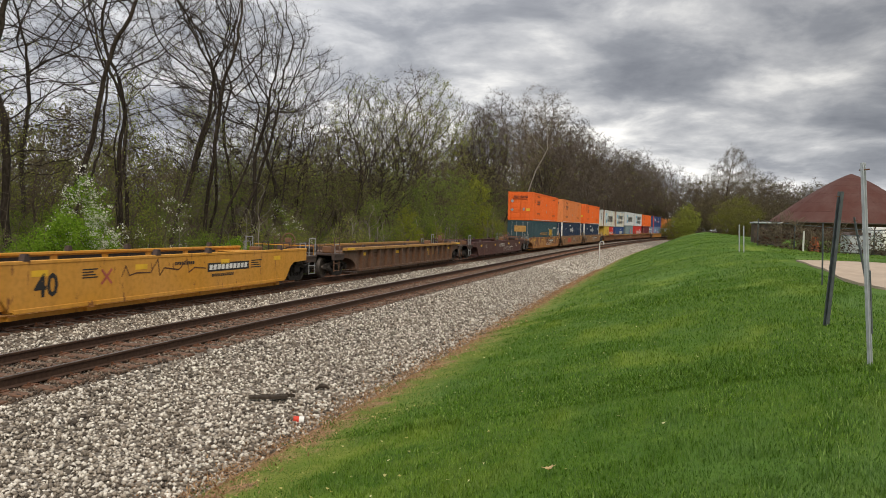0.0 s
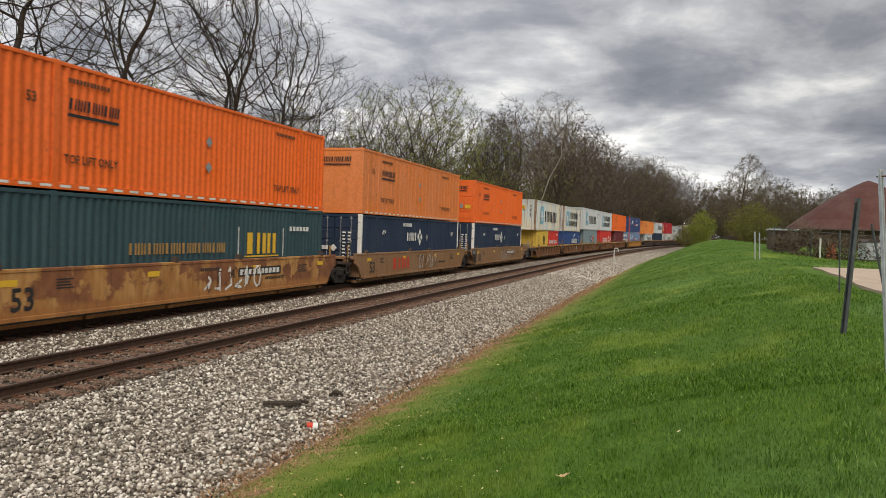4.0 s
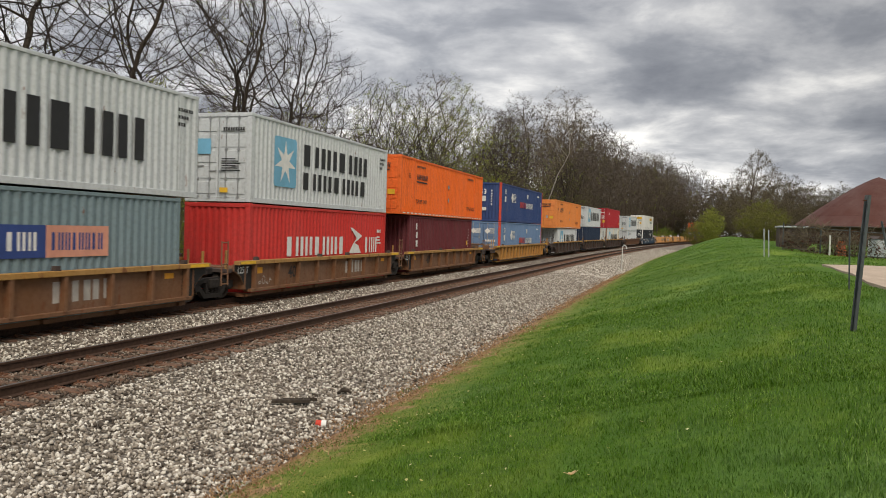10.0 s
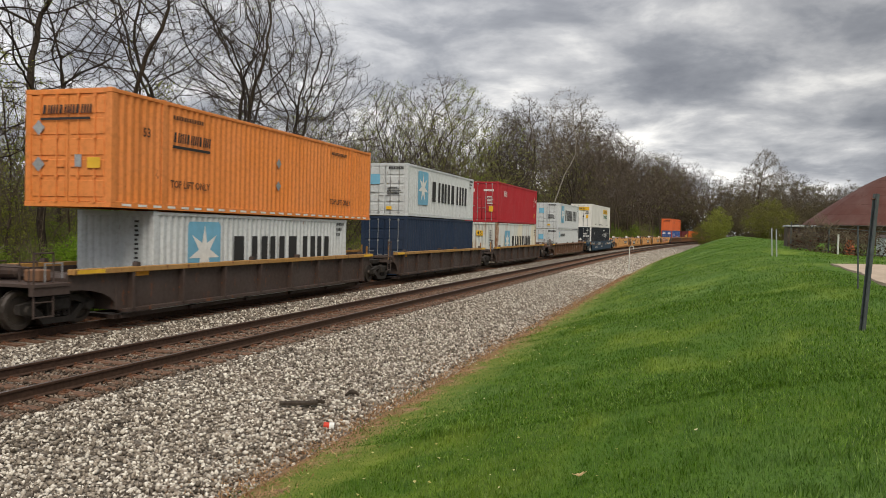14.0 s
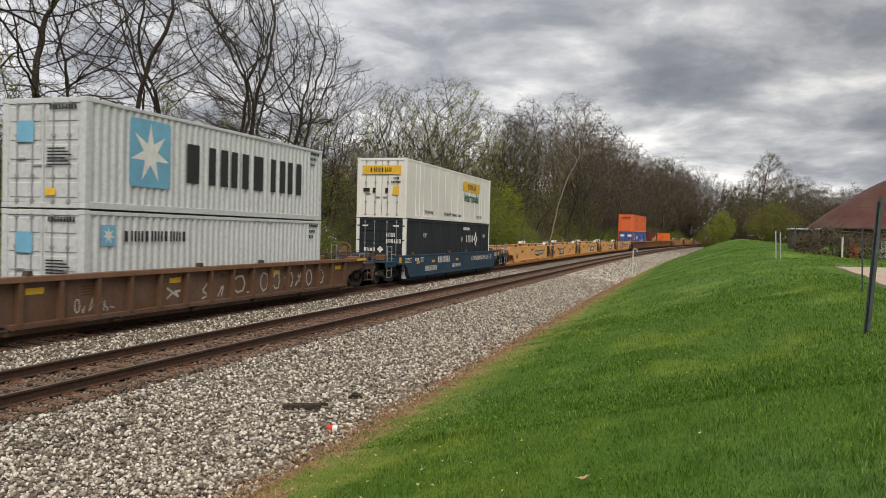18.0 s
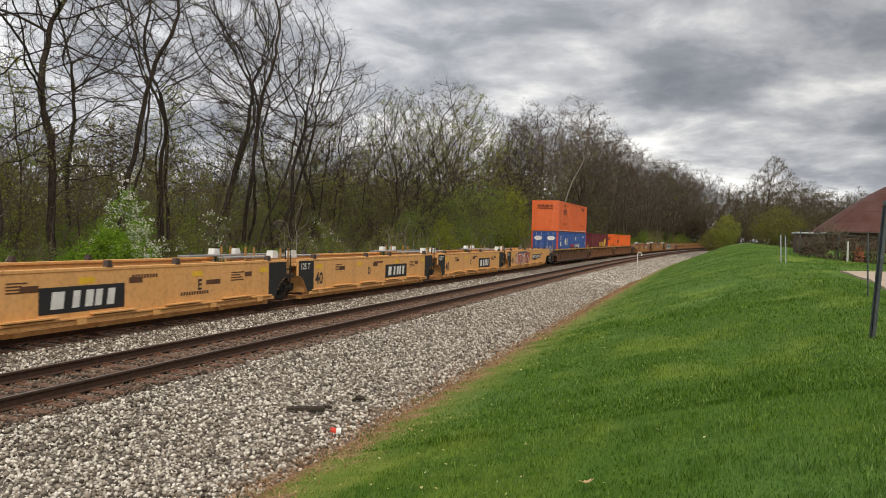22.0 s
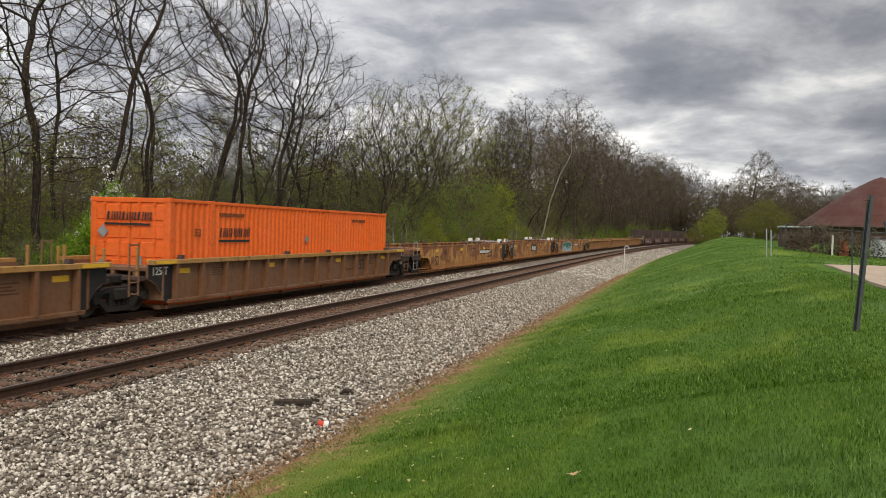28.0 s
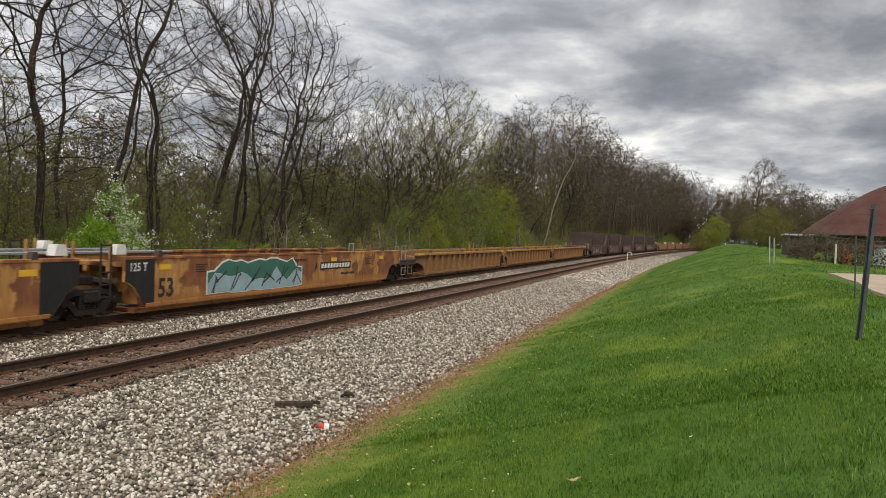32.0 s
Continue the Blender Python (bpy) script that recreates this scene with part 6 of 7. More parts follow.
def tree(label, seed, height, form, lean=(0, 0), stems=1, bark=BARK, twig=TWIG, leaf=None, count=0, size=0.05, spread=0.22, group="trees of the wood", fine=(3000, 0.8, 0.016), tip=0.010):
    """form: (share of the height where the head begins, half width, free places, step, reach, kill, winding, lift, belly)."""
    t = thing("tree", label, "tree", group)
    g = Plant(seed)
    lo, wide, n, step, reach, kill, wind, lift, belly = form
    places = g.cloud(height * lo, height, wide, n, belly, seed)
    places[:, 0] += lean[0] * (places[:, 2] - 1.0)
    places[:, 1] += lean[1] * (places[:, 2] - 1.0)
    shoots = []
    for k in range(stems):
        az = g.r.uniform(0, 6.28)
        tilt = 0.03 if stems == 1 else g.r.uniform(0.07, 0.20)
        off = 0.0 if stems == 1 else 0.16
        shoots.append(((off * math.cos(az), off * math.sin(az), -0.3), (lean[0] + tilt * math.cos(az), lean[1] + tilt * math.sin(az)), height * (lo + (1 - lo) * g.r.uniform(0.35, 0.62))))
    g.grow(shoots, places, step, reach, kill, wind, lift, tip)
    foot_r = max(math.hypot(x, y) for x, y, z in g.wood.v[:8]) if stems == 1 else 0.3
    g.wood.tube([(0, 0, -0.35), (0, 0, 0.15), (lean[0] * 0.8, lean[1] * 0.8, 0.8)], [foot_r * 1.6, foot_r * 1.25, foot_r * 0.9], 10, False)
    crown = g.twigs
    g.twiglets(fine[0], fine[1], fine[2], crown)
    crown.slot = 1
    if leaf and count:
        g.leaf_mesh(count, size, spread, crown)
    part("trunk", fast_data(g.wood, "trunk", bark), t, "dark bare trunk and limbs")
    part("crown", fast_data(crown, "crown", twig, leaf or twig), t, "fine bare twigs" if not leaf else "fine twigs with small spring leaves")
    return t


#            low   wide  free  step reach kill wind  lift belly
FORM_TALL = (0.24, 5.2, 1150, 0.40, 3.0, 0.74, 0.44, 0.13, 0.55)
FORM_OPEN = (0.20, 6.2, 1150, 0.42, 3.2, 0.78, 0.48, 0.09, 0.58)
FORM_SLIM = (0.28, 3.8, 900, 0.40, 2.8, 0.70, 0.40, 0.15, 0.54)
FORM_MID = (0.24, 4.8, 1200, 0.46, 3.0, 0.72, 0.42, 0.12, 0.58)
FORM_YOUNG = (0.15, 1.9, 300, 0.35, 3.0, 0.50, 0.34, 0.10, 0.5)
FORM_FAR = (0.15, 4.6, 520, 0.70, 4.5, 0.95, 0.28, 0.08, 0.6)
FORM_ROUND = (0.22, 5.8, 1500, 0.55, 4.0, 0.72, 0.24, 0.06, 0.52)


def place(t, x, y, size=1.0, turn=0.0, lean=0.0):
    return pose(x, y, ground_z(x, y), lean, 0, turn) @ Matrix.Scale(size, 4)


def put(kinds, used, k, m):
    """The kind's own tree first, then copies of it."""
    if k not in used:
        used.add(k)
        kinds[k].matrix_basis = m
        return kinds[k]
    return copy_thing(kinds[k], m)


def build_wood():
    rnd = random.Random(77)
    big = [tree("tall bare deciduous tree with dark crooked limbs", 11 + k, 18.0, (FORM_OPEN, FORM_TALL, FORM_TALL, FORM_OPEN, FORM_SLIM, FORM_SLIM)[k], stems=(2, 2, 3, 1, 2, 1)[k], lean=((0.03, 0.0), (0, 0.04), (0.03, -0.02), (-0.03, 0), (0.05, -0.03), (0.0, 0.03))[k],
                leaf=LEAF_OLIVE, count=500, size=0.03, spread=0.15, fine=(5000, 0.65, 0.011), twig=BARK, tip=0.012) for k in range(6)]
    # (lateral place, distance along the line, size, turn, kind) of the nearest trees
    spots = [(-20.8, 18.8, 1.06, 20, 0), (-22.5, 24.6, 1.10, 140, 3), (-22.2, 25.7, 1.05, 65, 4), (-23.0, 30.9, 1.02, 200, 2), (-22.4, 33.2, 1.0, 250, 5), (-22.0, 35.4, 1.02, 30, 4),
             (-23.5, 38.2, 0.98, 120, 1), (-23.0, 40.6, 0.98, 75, 2), (-23.8, 43.6, 0.88, 280, 0), (-23.4, 46.6, 0.80, 160, 3), (-24.6, 50.5, 0.72, 20, 2), (-25.8, 54.5, 0.66, 210, 0), (-23.6, 56.8, 0.62, 110, 4), (-25.5, 27.5, 0.92, 310, 5), (-21.8, 15.6, 0.95, 180, 2)]
    used = set()
    for x, y, s, turn, k in spots:
        put(big, used, k, place(None, x, y, s, turn))
    mid = [tree(("tall bare tree with fine grey-brown twigs", "tall tree with a haze of olive young leaf", "tall tree in thin yellow-green leaf", "tall bare tree with dark dense twigs", "tall bare tree with brown twigs")[k], 31 + k, 18.0, (FORM_MID, FORM_TALL, FORM_MID, FORM_TALL, FORM_MID)[k], stems=(1, 2, 1, 2, 2)[k],
                bark=(BARK, BARK_BROWN)[k % 2], twig=(BARK, TWIG, TWIG, BARK, TWIG)[k], leaf=(LEAF_OLIVE, LEAF_OLIVE, LEAF_LIME, LEAF_OLIVE, LEAF_OLIVE)[k], count=(2200, 4200, 6500, 1500, 2200)[k], size=0.05, spread=0.3, fine=(5200, 0.6, 0.018), tip=0.0145) for k in range(5)]
    used = set()
    # second and third rows, and on along the curve: lateral place, from, to, step, size
    rows = [(-29.0, 18, 52, 8.0, 0.62), (-25.0, 51, 66, 4.5, 0.80), (-29.5, 54, 76, 4.5, 0.88), (-26.5, 68, 92, 5.5, 1.04), (-26.5, 94, 132, 6.5, 1.08), (-35.0, 16, 70, 9.0, 0.62), (-32.5, 82, 134, 8.0, 1.0), (-22.8, 59, 64, 4.0, 0.84), (-22.6, 65, 92, 5.0, 1.02), (-22.6, 96, 152, 5.5, 1.06), (-42.0, 30, 84, 9.0, 0.66), (-36.5, 70, 98, 5.0, 0.9), (-45.0, 88, 128, 6.0, 1.0)]
    for x0, a, b, step, s0 in rows:
        y = a
        while y < b:
            x = x0 + bend(y) + rnd.uniform(-1.5, 1.5)
            k = rnd.choice((0, 1, 3, 4))
            if 72 < y < 96 and x0 > -30 and rnd.random() < 0.45:
                k = 2
            clear = 33.0 < math.degrees(math.atan2(-x, y)) < 39.5 and x < -26
            if clear:                     # an opening through the wood
                y += step
                continue
            size = s0 * rnd.uniform(0.86, 1.08) * (0.98 + 0.0026 * max(0.0, y - 62))
            put(mid, used, k, place(None, x, y, size, rnd.uniform(0, 360)))
            y += step * rnd.uniform(0.75, 1.25)
    # half-grown trees in young leaf between the big ones
    young = [tree("half-grown tree in thin young leaf", 81 + k, 8.5, FORM_YOUNG, bark=BARK_BROWN, twig=(TWIG, TWIG_RED, TWIG)[k], stems=(1, 2, 2)[k], leaf=(LEAF_OLIVE, LEAF_GREEN, LEAF_OLIVE)[k], count=(3600, 4600, 1800)[k], size=0.038, spread=0.25, group="young trees of the wood", fine=(1500, 0.6, 0.012)) for k in range(3)]
    used = set()
    for x0, a, b, step in ((-23.8, 13, 145, 4.2), (-28.0, 11, 140, 4.5), (-33.0, 11, 30, 5.5), (-26.0, 51, 66, 2.6), (-30.5, 56, 78, 2.8), (-33.0, 56, 140, 5.5), (-39.0, 70, 120, 6.5)):
        y = a
        while y < b:
            m = place(None, x0 + bend(y) + rnd.uniform(-1.5, 1.5), y, rnd.uniform(0.7, 1.25), rnd.uniform(0, 360))
            put(young, used, rnd.choice((0, 0, 1, 2, 2)), m)
            y += step * rnd.uniform(0.7, 1.3)
    # leaning tree with a pale trunk
    t = tree("leaning tree with a pale grey trunk", 61, 21.0, (0.42, 5.0, 700, 0.5, 6.0, 0.9, 0.30, 0.12, 0.6), lean=(0.16, -0.04), bark=BARK_PALE, twig=TWIG_RED, fine=(3600, 1.0, 0.022))
    t.matrix_basis = place(None, -18.6, 101.0, 1.0, 0)
    # far wood along the curve
    far = [tree("distant bare brown tree", 71 + k, 18.0, FORM_FAR, bark=BARK_BROWN, twig=TWIG_FAR, leaf=LEAF_OLIVE, count=(0, 500, 0)[k], size=0.06, spread=0.4, group="far wood", fine=(2300, 1.1, 0.036), tip=0.016) for k in range(3)]
    used = set()
    for off, a, b, step in ((-9.0, 140, 330, 6.0), (-16.0, 126, 340, 7.5), (-26.0, 122, 350, 10.0)):
        y = a
        while y < b:
            x = FAR_C + off + bend(y) + rnd.uniform(-2, 2)
            put(far, used, rnd.randrange(3), place(None, x, y, rnd.uniform(1.05, 1.3), rnd.uniform(0, 360)))
            y += step * rnd.uniform(0.7, 1.3)
    # trees beyond the bank, behind the hall
    for i in range(30):
        x = 1.0 + 3.1 * i
        y = 262 + rnd.uniform(-14, 22)
        copy_thing(far[rnd.randrange(3)], place(None, x, y, (1.0 if x < 30 else max(0.78, 1.36 - 0.0125 * x)) * rnd.uniform(0.85, 1.02), rnd.uniform(0, 360)))
    t = tree("lone round-headed tree with dense bare twigs", 91, 18.6, FORM_ROUND, bark=BARK_BROWN, twig=TWIG, group="far wood", fine=(9000, 1.0, 0.036), tip=0.018)
    t.matrix_basis = place(None, 12.6, 170.0, 1.0, 0)


build_wood()


def shrub(label, seed, h, wide, stems, free, leaf, count, size, spread, twig=TWIG, flower=0, fan=0.5, belly=0.45, fine=0, kill=0.30):
    """A bush of several stems with an uneven leafy head h high and wide to each side."""
    s = thing("shrub", label, "shrub", "shrubs along the wood")
    g = Plant(seed)
    places = g.cloud(0.12 * h, h, wide, free, belly, seed)
    shoots = []
    for k in range(stems):
        az = 6.283 * k / stems + g.r.uniform(-0.4, 0.4)
        f = fan * g.r.uniform(0.2, 1.0)
        shoots.append(((0.2 * wide * math.cos(az), 0.2 * wide * math.sin(az), -0.2), (f * math.cos(az), f * math.sin(az)), h * g.r.uniform(0.15, 0.4)))
    g.grow(shoots, places, h * 0.05, h * 0.6, kill * h / 3.5, 0.35, 0.10, 0.008, 2.6, 9.0, 70)
    w = g.twigs
    if fine:
        g.twiglets(fine, h * 0.16, 0.014, w)
    tagged(part("stem_tangle", fast_data(w, "stem_tangle", twig), s, "thin brown stems"), kind="stuff")
    part("foliage", fast_data(g.leaf_mesh(count, size, spread), "foliage", leaf), s)
    if flower:
        part("blossom", fast_data(g.leaf_mesh(flower, size * 1.0, spread * 0.9), "blossom", BLOSSOM), s, "white blossom")
    return s


BUSH_A, BUSH_B = (3.4, 140.0), (10.3, 128.0)


def build_shrubs():
    rnd = random.Random(5)
    kinds = [shrub("green leafy shrub at the wood's edge", 101, 3.4, 1.7, 6, 260, LEAF_GREEN, 8500, 0.040, 0.17, fine=300),
             shrub("olive brown half-bare shrub", 102, 4.0, 1.8, 6, 260, LEAF_OLIVE, 5200, 0.038, 0.19, fine=900),
             shrub("loose bare shrub with few young leaves", 103, 4.6, 1.9, 7, 240, LEAF_GREEN, 2400, 0.036, 0.22, fan=0.4, fine=1500, twig=TWIG_RED),
             shrub("low dark green undergrowth shrub", 104, 2.0, 1.5, 8, 200, LEAF_DEEP, 6500, 0.042, 0.15, fan=0.8)]
    used = set()
    for x0, a, b, step in ((-20.4, 12, 150, 2.6), (-22.6, 10, 150, 2.8), (-25.5, 9, 140, 3.6), (-22.0, 152, 320, 6.0), (-27.0, 152, 320, 9.0), (-30.0, 8, 130, 4.6), (-36.0, 8, 130, 5.5), (-43.0, 8, 130, 7.0)):
        y = a
        while y < b:
            x = x0 + bend(y) + rnd.uniform(-0.9, 0.9)
            k = rnd.choice((0, 0, 1, 1, 2, 3, 3))
            put(kinds, used, k, place(None, x, y, rnd.uniform(0.7, 1.25) * (1.7 if y > 150 or x0 < -34 else 1.0), rnd.uniform(0, 360)))
            y += step * rnd.uniform(0.6, 1.4)
    # flowering shrubs
    w = shrub("hawthorn covered in white blossom over fresh green leaves", 111, 4.8, 1.35, 5, 280, LEAF_FRESH, 8000, 0.042, 0.16, flower=6500, fan=0.2, belly=0.4)
    w.matrix_basis = place(None, -20.4, 24.9, 1.0, 0)
    f = shrub("bright fresh green shrub beside the blossom", 112, 3.0, 1.3, 7, 260, LEAF_FRESH, 11000, 0.042, 0.15, fan=0.4)
    f.matrix_basis = place(None, -20.1, 23.4, 1.1, 40)
    copy_thing(f, place(None, -20.2, 21.9, 0.75, 140))
    copy_thing(f, place(None, -20.8, 36.5, 0.7, 200))
    v = shrub("shrub with scattered white blossom", 113, 4.4, 1.5, 6, 240, LEAF_GREEN, 2800, 0.036, 0.2, flower=420, fan=0.25, fine=600)
    v.matrix_basis = place(None, -20.6, 29.9, 1.0, 0)
    copy_thing(v, place(None, -21.0, 41.5, 1.0, 70))
    copy_thing(v, place(None, -21.0, 44.0, 0.8, 170))
    # yellow-green willow by the line, greener thickets before it
    y = shrub("tall yellow-green willow shrub in young leaf", 114, 8.6, 2.6, 8, 420, LEAF_LIME, 15000, 0.055, 0.24, fan=0.22, belly=0.42, fine=900, kill=0.2)
    y.matrix_basis = place(None, -19.8, 84.5, 1.0, 0)
    g = shrub("tall green thicket in young leaf", 118, 8.0, 3.0, 8, 420, LEAF_GREEN, 11000, 0.05, 0.26, fan=0.3, fine=1800, kill=0.2)
    g.matrix_basis = place(None, -20.6, 78.5, 1.05, 0)
    copy_thing(g, place(None, -21.0, 72.5, 0.95, 200))
    copy_thing(g, place(None, -20.8, 66.5, 0.8, 90))
    copy_thing(g, place(None, -20.4, 93.0, 0.62, 300))
    copy_thing(g, place(None, -21.0, 57.5, 0.62, 150))
    copy_thing(y, place(None, -19.9, 61.5, 0.55, 80))
    copy_thing(y, place(None, -19.8, 68.8, 0.42, 150))
    copy_thing(y, place(None, -19.6, 97.0, 0.45, 250))
    # thickets at the far end of the grass bank
    b = shrub("rounded olive-green thicket at the end of the bank", 115, 6.0, 2.6, 9, 380, LEAF_OLIVE, 9000, 0.085, 0.28, twig=TWIG_RED, fan=0.30)
    b.matrix_basis = place(None, BUSH_A[0], BUSH_A[1], 1.0, 0)
    c = shrub("broad rounded olive thicket with brown twigs", 116, 6.4, 4.7, 14, 600, leaf_material("thicket_leaf", (0.10, 0.10, 0.025), (0.24, 0.24, 0.06)), 13000, 0.085, 0.3, twig=TWIG_RED, fan=0.5, belly=0.4, fine=1600)
    c.matrix_basis = place(None, BUSH_B[0], BUSH_B[1], 1.0, 0)
    copy_thing(c, place(None, 2.0, 215.0, 0.9, 20))
    copy_thing(b, place(None, 6.0, 235.0, 1.0, 60))
    d = shrub("far brown thicket below the trees", 117, 7.0, 4.2, 10, 360, leaf_material("brown_brush", (0.10, 0.085, 0.05), (0.20, 0.17, 0.095)), 6500, 0.085, 0.34, twig=TWIG_FAR, fan=0.8, fine=2200)
    d.matrix_basis = place(None, 4.0, 262.0, 1.2, 0)
    for i in range(22):
        copy_thing(d, place(None, 9.0 + 3.8 * i, 248.0 + rnd.uniform(-8, 8), rnd.uniform(1.0, 1.6), rnd.uniform(0, 360)))
        copy_thing(d, place(None, -6.0 + 4.4 * i, 285.0 + rnd.uniform(-8, 8), rnd.uniform(1.7, 2.3), rnd.uniform(0, 360)))
    for x0, a, b, step, s in ((-33.0, 118, 345, 8.0, 1.5), (-38.0, 14, 130, 7.0, 0.7), (-46.0, 14, 150, 7.0, 1.1)):
        y = a
        while y < b:
            copy_thing(d, place(None, x0 + bend(y) + rnd.uniform(-1.5, 1.5), y, s * rnd.uniform(0.85, 1.2), rnd.uniform(0, 360)))
            y += step * rnd.uniform(0.8, 1.2)


build_shrubs()


def build_undergrowth():
    """Thin saplings and brush that fill the wood, in drifts, some in leaf."""
    rnd = random.Random(8)
    m, lv = Mesh(), Mesh()
    made = 0
    while made < 2600:
        y = rnd.uniform(6, 175)
        x = -21.0 + bend(y) - abs(rnd.gauss(0, 11.0))
        drift = noise.noise(Vector((x * 0.16, y * 0.16, 9.0)))
        if drift < rnd.uniform(-0.5, 0.1):
            continue
        made += 1
        z = ground_z(x, y)
        h = rnd.uniform(1.2, 6.5)
        a, b = rnd.uniform(-0.25, 0.25), rnd.uniform(-0.25, 0.25)
        p = Vector((x, y, z - 0.1))
        q = p + Vector((a * h * 0.5 + rnd.uniform(-0.1, 0.1) * h, b * h * 0.5, h * 0.5))
        e = q + Vector((a * h * 0.9, b * h * 0.9 + rnd.uniform(-0.15, 0.15) * h, h * 0.5))
        r0 = rnd.uniform(0.010, 0.028)
        m.tube([p, q, e], [r0, r0 * 0.7, 0.006], 3, False)
        leafy = drift > 0.12 and rnd.random() < 0.6
        for k in range(5):
            f = rnd.uniform(0.35, 1.9)
            s = p.lerp(q, f) if f < 1 else q.lerp(e, f - 1)
            w = s + Vector((rnd.uniform(-1, 1), rnd.uniform(-1, 1), rnd.uniform(0.1, 0.9))) * h * 0.24
            w2 = w + Vector((rnd.uniform(-1, 1), rnd.uniform(-1, 1), rnd.uniform(-0.1, 0.9))) * h * 0.14
            m.tube([s, w, w2], [r0 * 0.5, r0 * 0.35, 0.004], 3, False)
            for _ in range(9 if leafy else 0):
                c = s.lerp(w2, rnd.random()) + Vector((rnd.gauss(0, 0.18), rnd.gauss(0, 0.18), rnd.gauss(0, 0.15)))
                t, u = Vector((rnd.uniform(-1, 1), rnd.uniform(-1, 1), rnd.uniform(-1, 1))) * 0.045, Vector((rnd.uniform(-1, 1), rnd.uniform(-1, 1), rnd.uniform(-1, 1))) * 0.04
                lv.add([tuple(c - t), tuple(c + u), tuple(c + t)], [(0, 1, 2)])
    tagged(new("brushwood", fast_data(m, "brushwood", TWIG)), "thin bare saplings and brush filling the wood", "brushwood", kind="stuff")
    tagged(new("young_leaves", fast_data(lv, "young_leaves", LEAF_GREEN)), "scattered young leaves in the undergrowth", "undergrowth", kind="stuff")


build_undergrowth()


def build_saplings():
    """Pale bare saplings leaning out over the ditch."""
    rnd = random.Random(23)
    kinds = []
    for k in range(3):
        t = thing("sapling", "thin pale bare sapling at the edge of the ditch", "sapling", "saplings by the ditch")
        g = Plant(130 + k)
        g.grow([((0, 0, -0.2), (0.18, 0.05 * k), 1.3)], g.cloud(1.0, 3.6, 1.1, 60, 0.6, 130 + k), 0.2, 3.0, 0.4, 0.25, 0.12, 0.008, 2.4, 9.0, 50)
        part("stem", fast_data(g.twigs, "stem", BARK_PALE), t, "pale grey forked stem")
        kinds.append(t)
    used = set()
    for i in range(26):
        y = 17 + 75 * rnd.random() ** 1.3
        put(kinds, used, i % 3, place(None, -19.4 + bend(y) + rnd.uniform(-0.5, 0.3), y, rnd.uniform(0.7, 1.3), rnd.uniform(-60, 60)))


build_saplings()

# ---- right of the line: slab, posts, fence, hall ----
CONCRETE = plain("tan_concrete", (0.42, 0.33, 0.25), 0.9, 0, 0.12, 5, 0.003)


def build_slab():
    xs, ys = [0.0, 1.2, 2.6, 4.5, 7.0, 10.0, 14.0], [17.2, 19.5, 22.0, 24.5, 27.0, 29.5, 31.5]
    vs, fs = [], []
    for y in ys:
        edge = 4.1 + 0.5 * smooth(17, 32, y) + (0.5 if y < 18 else 0)
        for x in xs:
            vs.append((edge + x, y, ground_z(edge + x, y) + 0.05))
    n = len(xs)
    fs = [(j * n + i, j * n + i + 1, (j + 1) * n + i + 1, (j + 1) * n + i) for j in range(len(ys) - 1) for i in range(n - 1)]
    k = len(vs)
    rim = [j * n for j in range(len(ys))] + [(len(ys) - 1) * n + i for i in range(1, n)]
    rim = list(range(n - 1, 0, -1)) + rim
    vs += [(vs[i][0], vs[i][1], vs[i][2] - 0.25) for i in rim]
    fs += [(rim[i], rim[i + 1], k + i + 1, k + i) for i in range(len(rim) - 1)]
    me = bpy.data.meshes.new("concrete_slab")
    me.from_pydata(vs, [], fs)
    me.materials.append(CONCRETE)
    tagged(new("pavement", me), "tan concrete slab set in the grass", "pavement", kind="structure")


build_slab()
POST_GALV = plain("post_galvanised", (0.46, 0.49, 0.51), 0.5, 0.4, 0.25, 7)
POST_DULL = plain("post_dull_steel", (0.10, 0.115, 0.12), 0.6, 0.5, 0.3, 7)
PIPE_WHITE = plain("weathered_white_pipe", (0.55, 0.55, 0.52), 0.6, 0, 0.15, 6)


def sign_post(label, foot, head, width, mat, turn):
    """A U-channel steel post from foot to head, with a row of holes' lips left out."""
    t = thing("sign_post", label, "post", "old steel sign posts")
    a, b = Vector(foot), Vector(head)
    h = (b - a).length
    w, d, g = width / 2, width * 0.45, 0.006
    prof = [(-w, 0), (-w * 0.55, 0), (-w * 0.45, d - g), (w * 0.45, d - g), (w * 0.55, 0), (w, 0), (w, g), (w * 0.62, g), (w * 0.5, d), (-w * 0.5, d), (-w * 0.62, g), (-w, g)]
    m = Mesh()
    n = len(prof)
    m.add([(x, y, -0.3) for x, y in prof] + [(x, y, h) for x, y in prof], [(i, (i + 1) % n, n + (i + 1) % n, n + i) for i in range(n)] + [tuple(range(n, 2 * n))])
    part("channel", m, t, mats=(mat,))
    bolt = Mesh().tube([(0, -0.05, h - 0.08), (0, d + 0.02, h - 0.08)], 0.008, 6)
    part("bolt", bolt, t, "small rusty bolt", mats=(PLATE_RUST,))
    q = (b - a).to_track_quat("Z", "Y").to_matrix().to_4x4()
    t.matrix_basis = Matrix.Translation(a) @ q @ pose(0, 0, 0, 0, 0, turn)
    return t


def foot(x, y):
    return (x, y, ground_z(x, y))


tall = sign_post("tall galvanised U-channel sign post in grass", foot(2.25, 9.79), (2.09, 9.82, 3.25), 0.085, POST_GALV, 160)
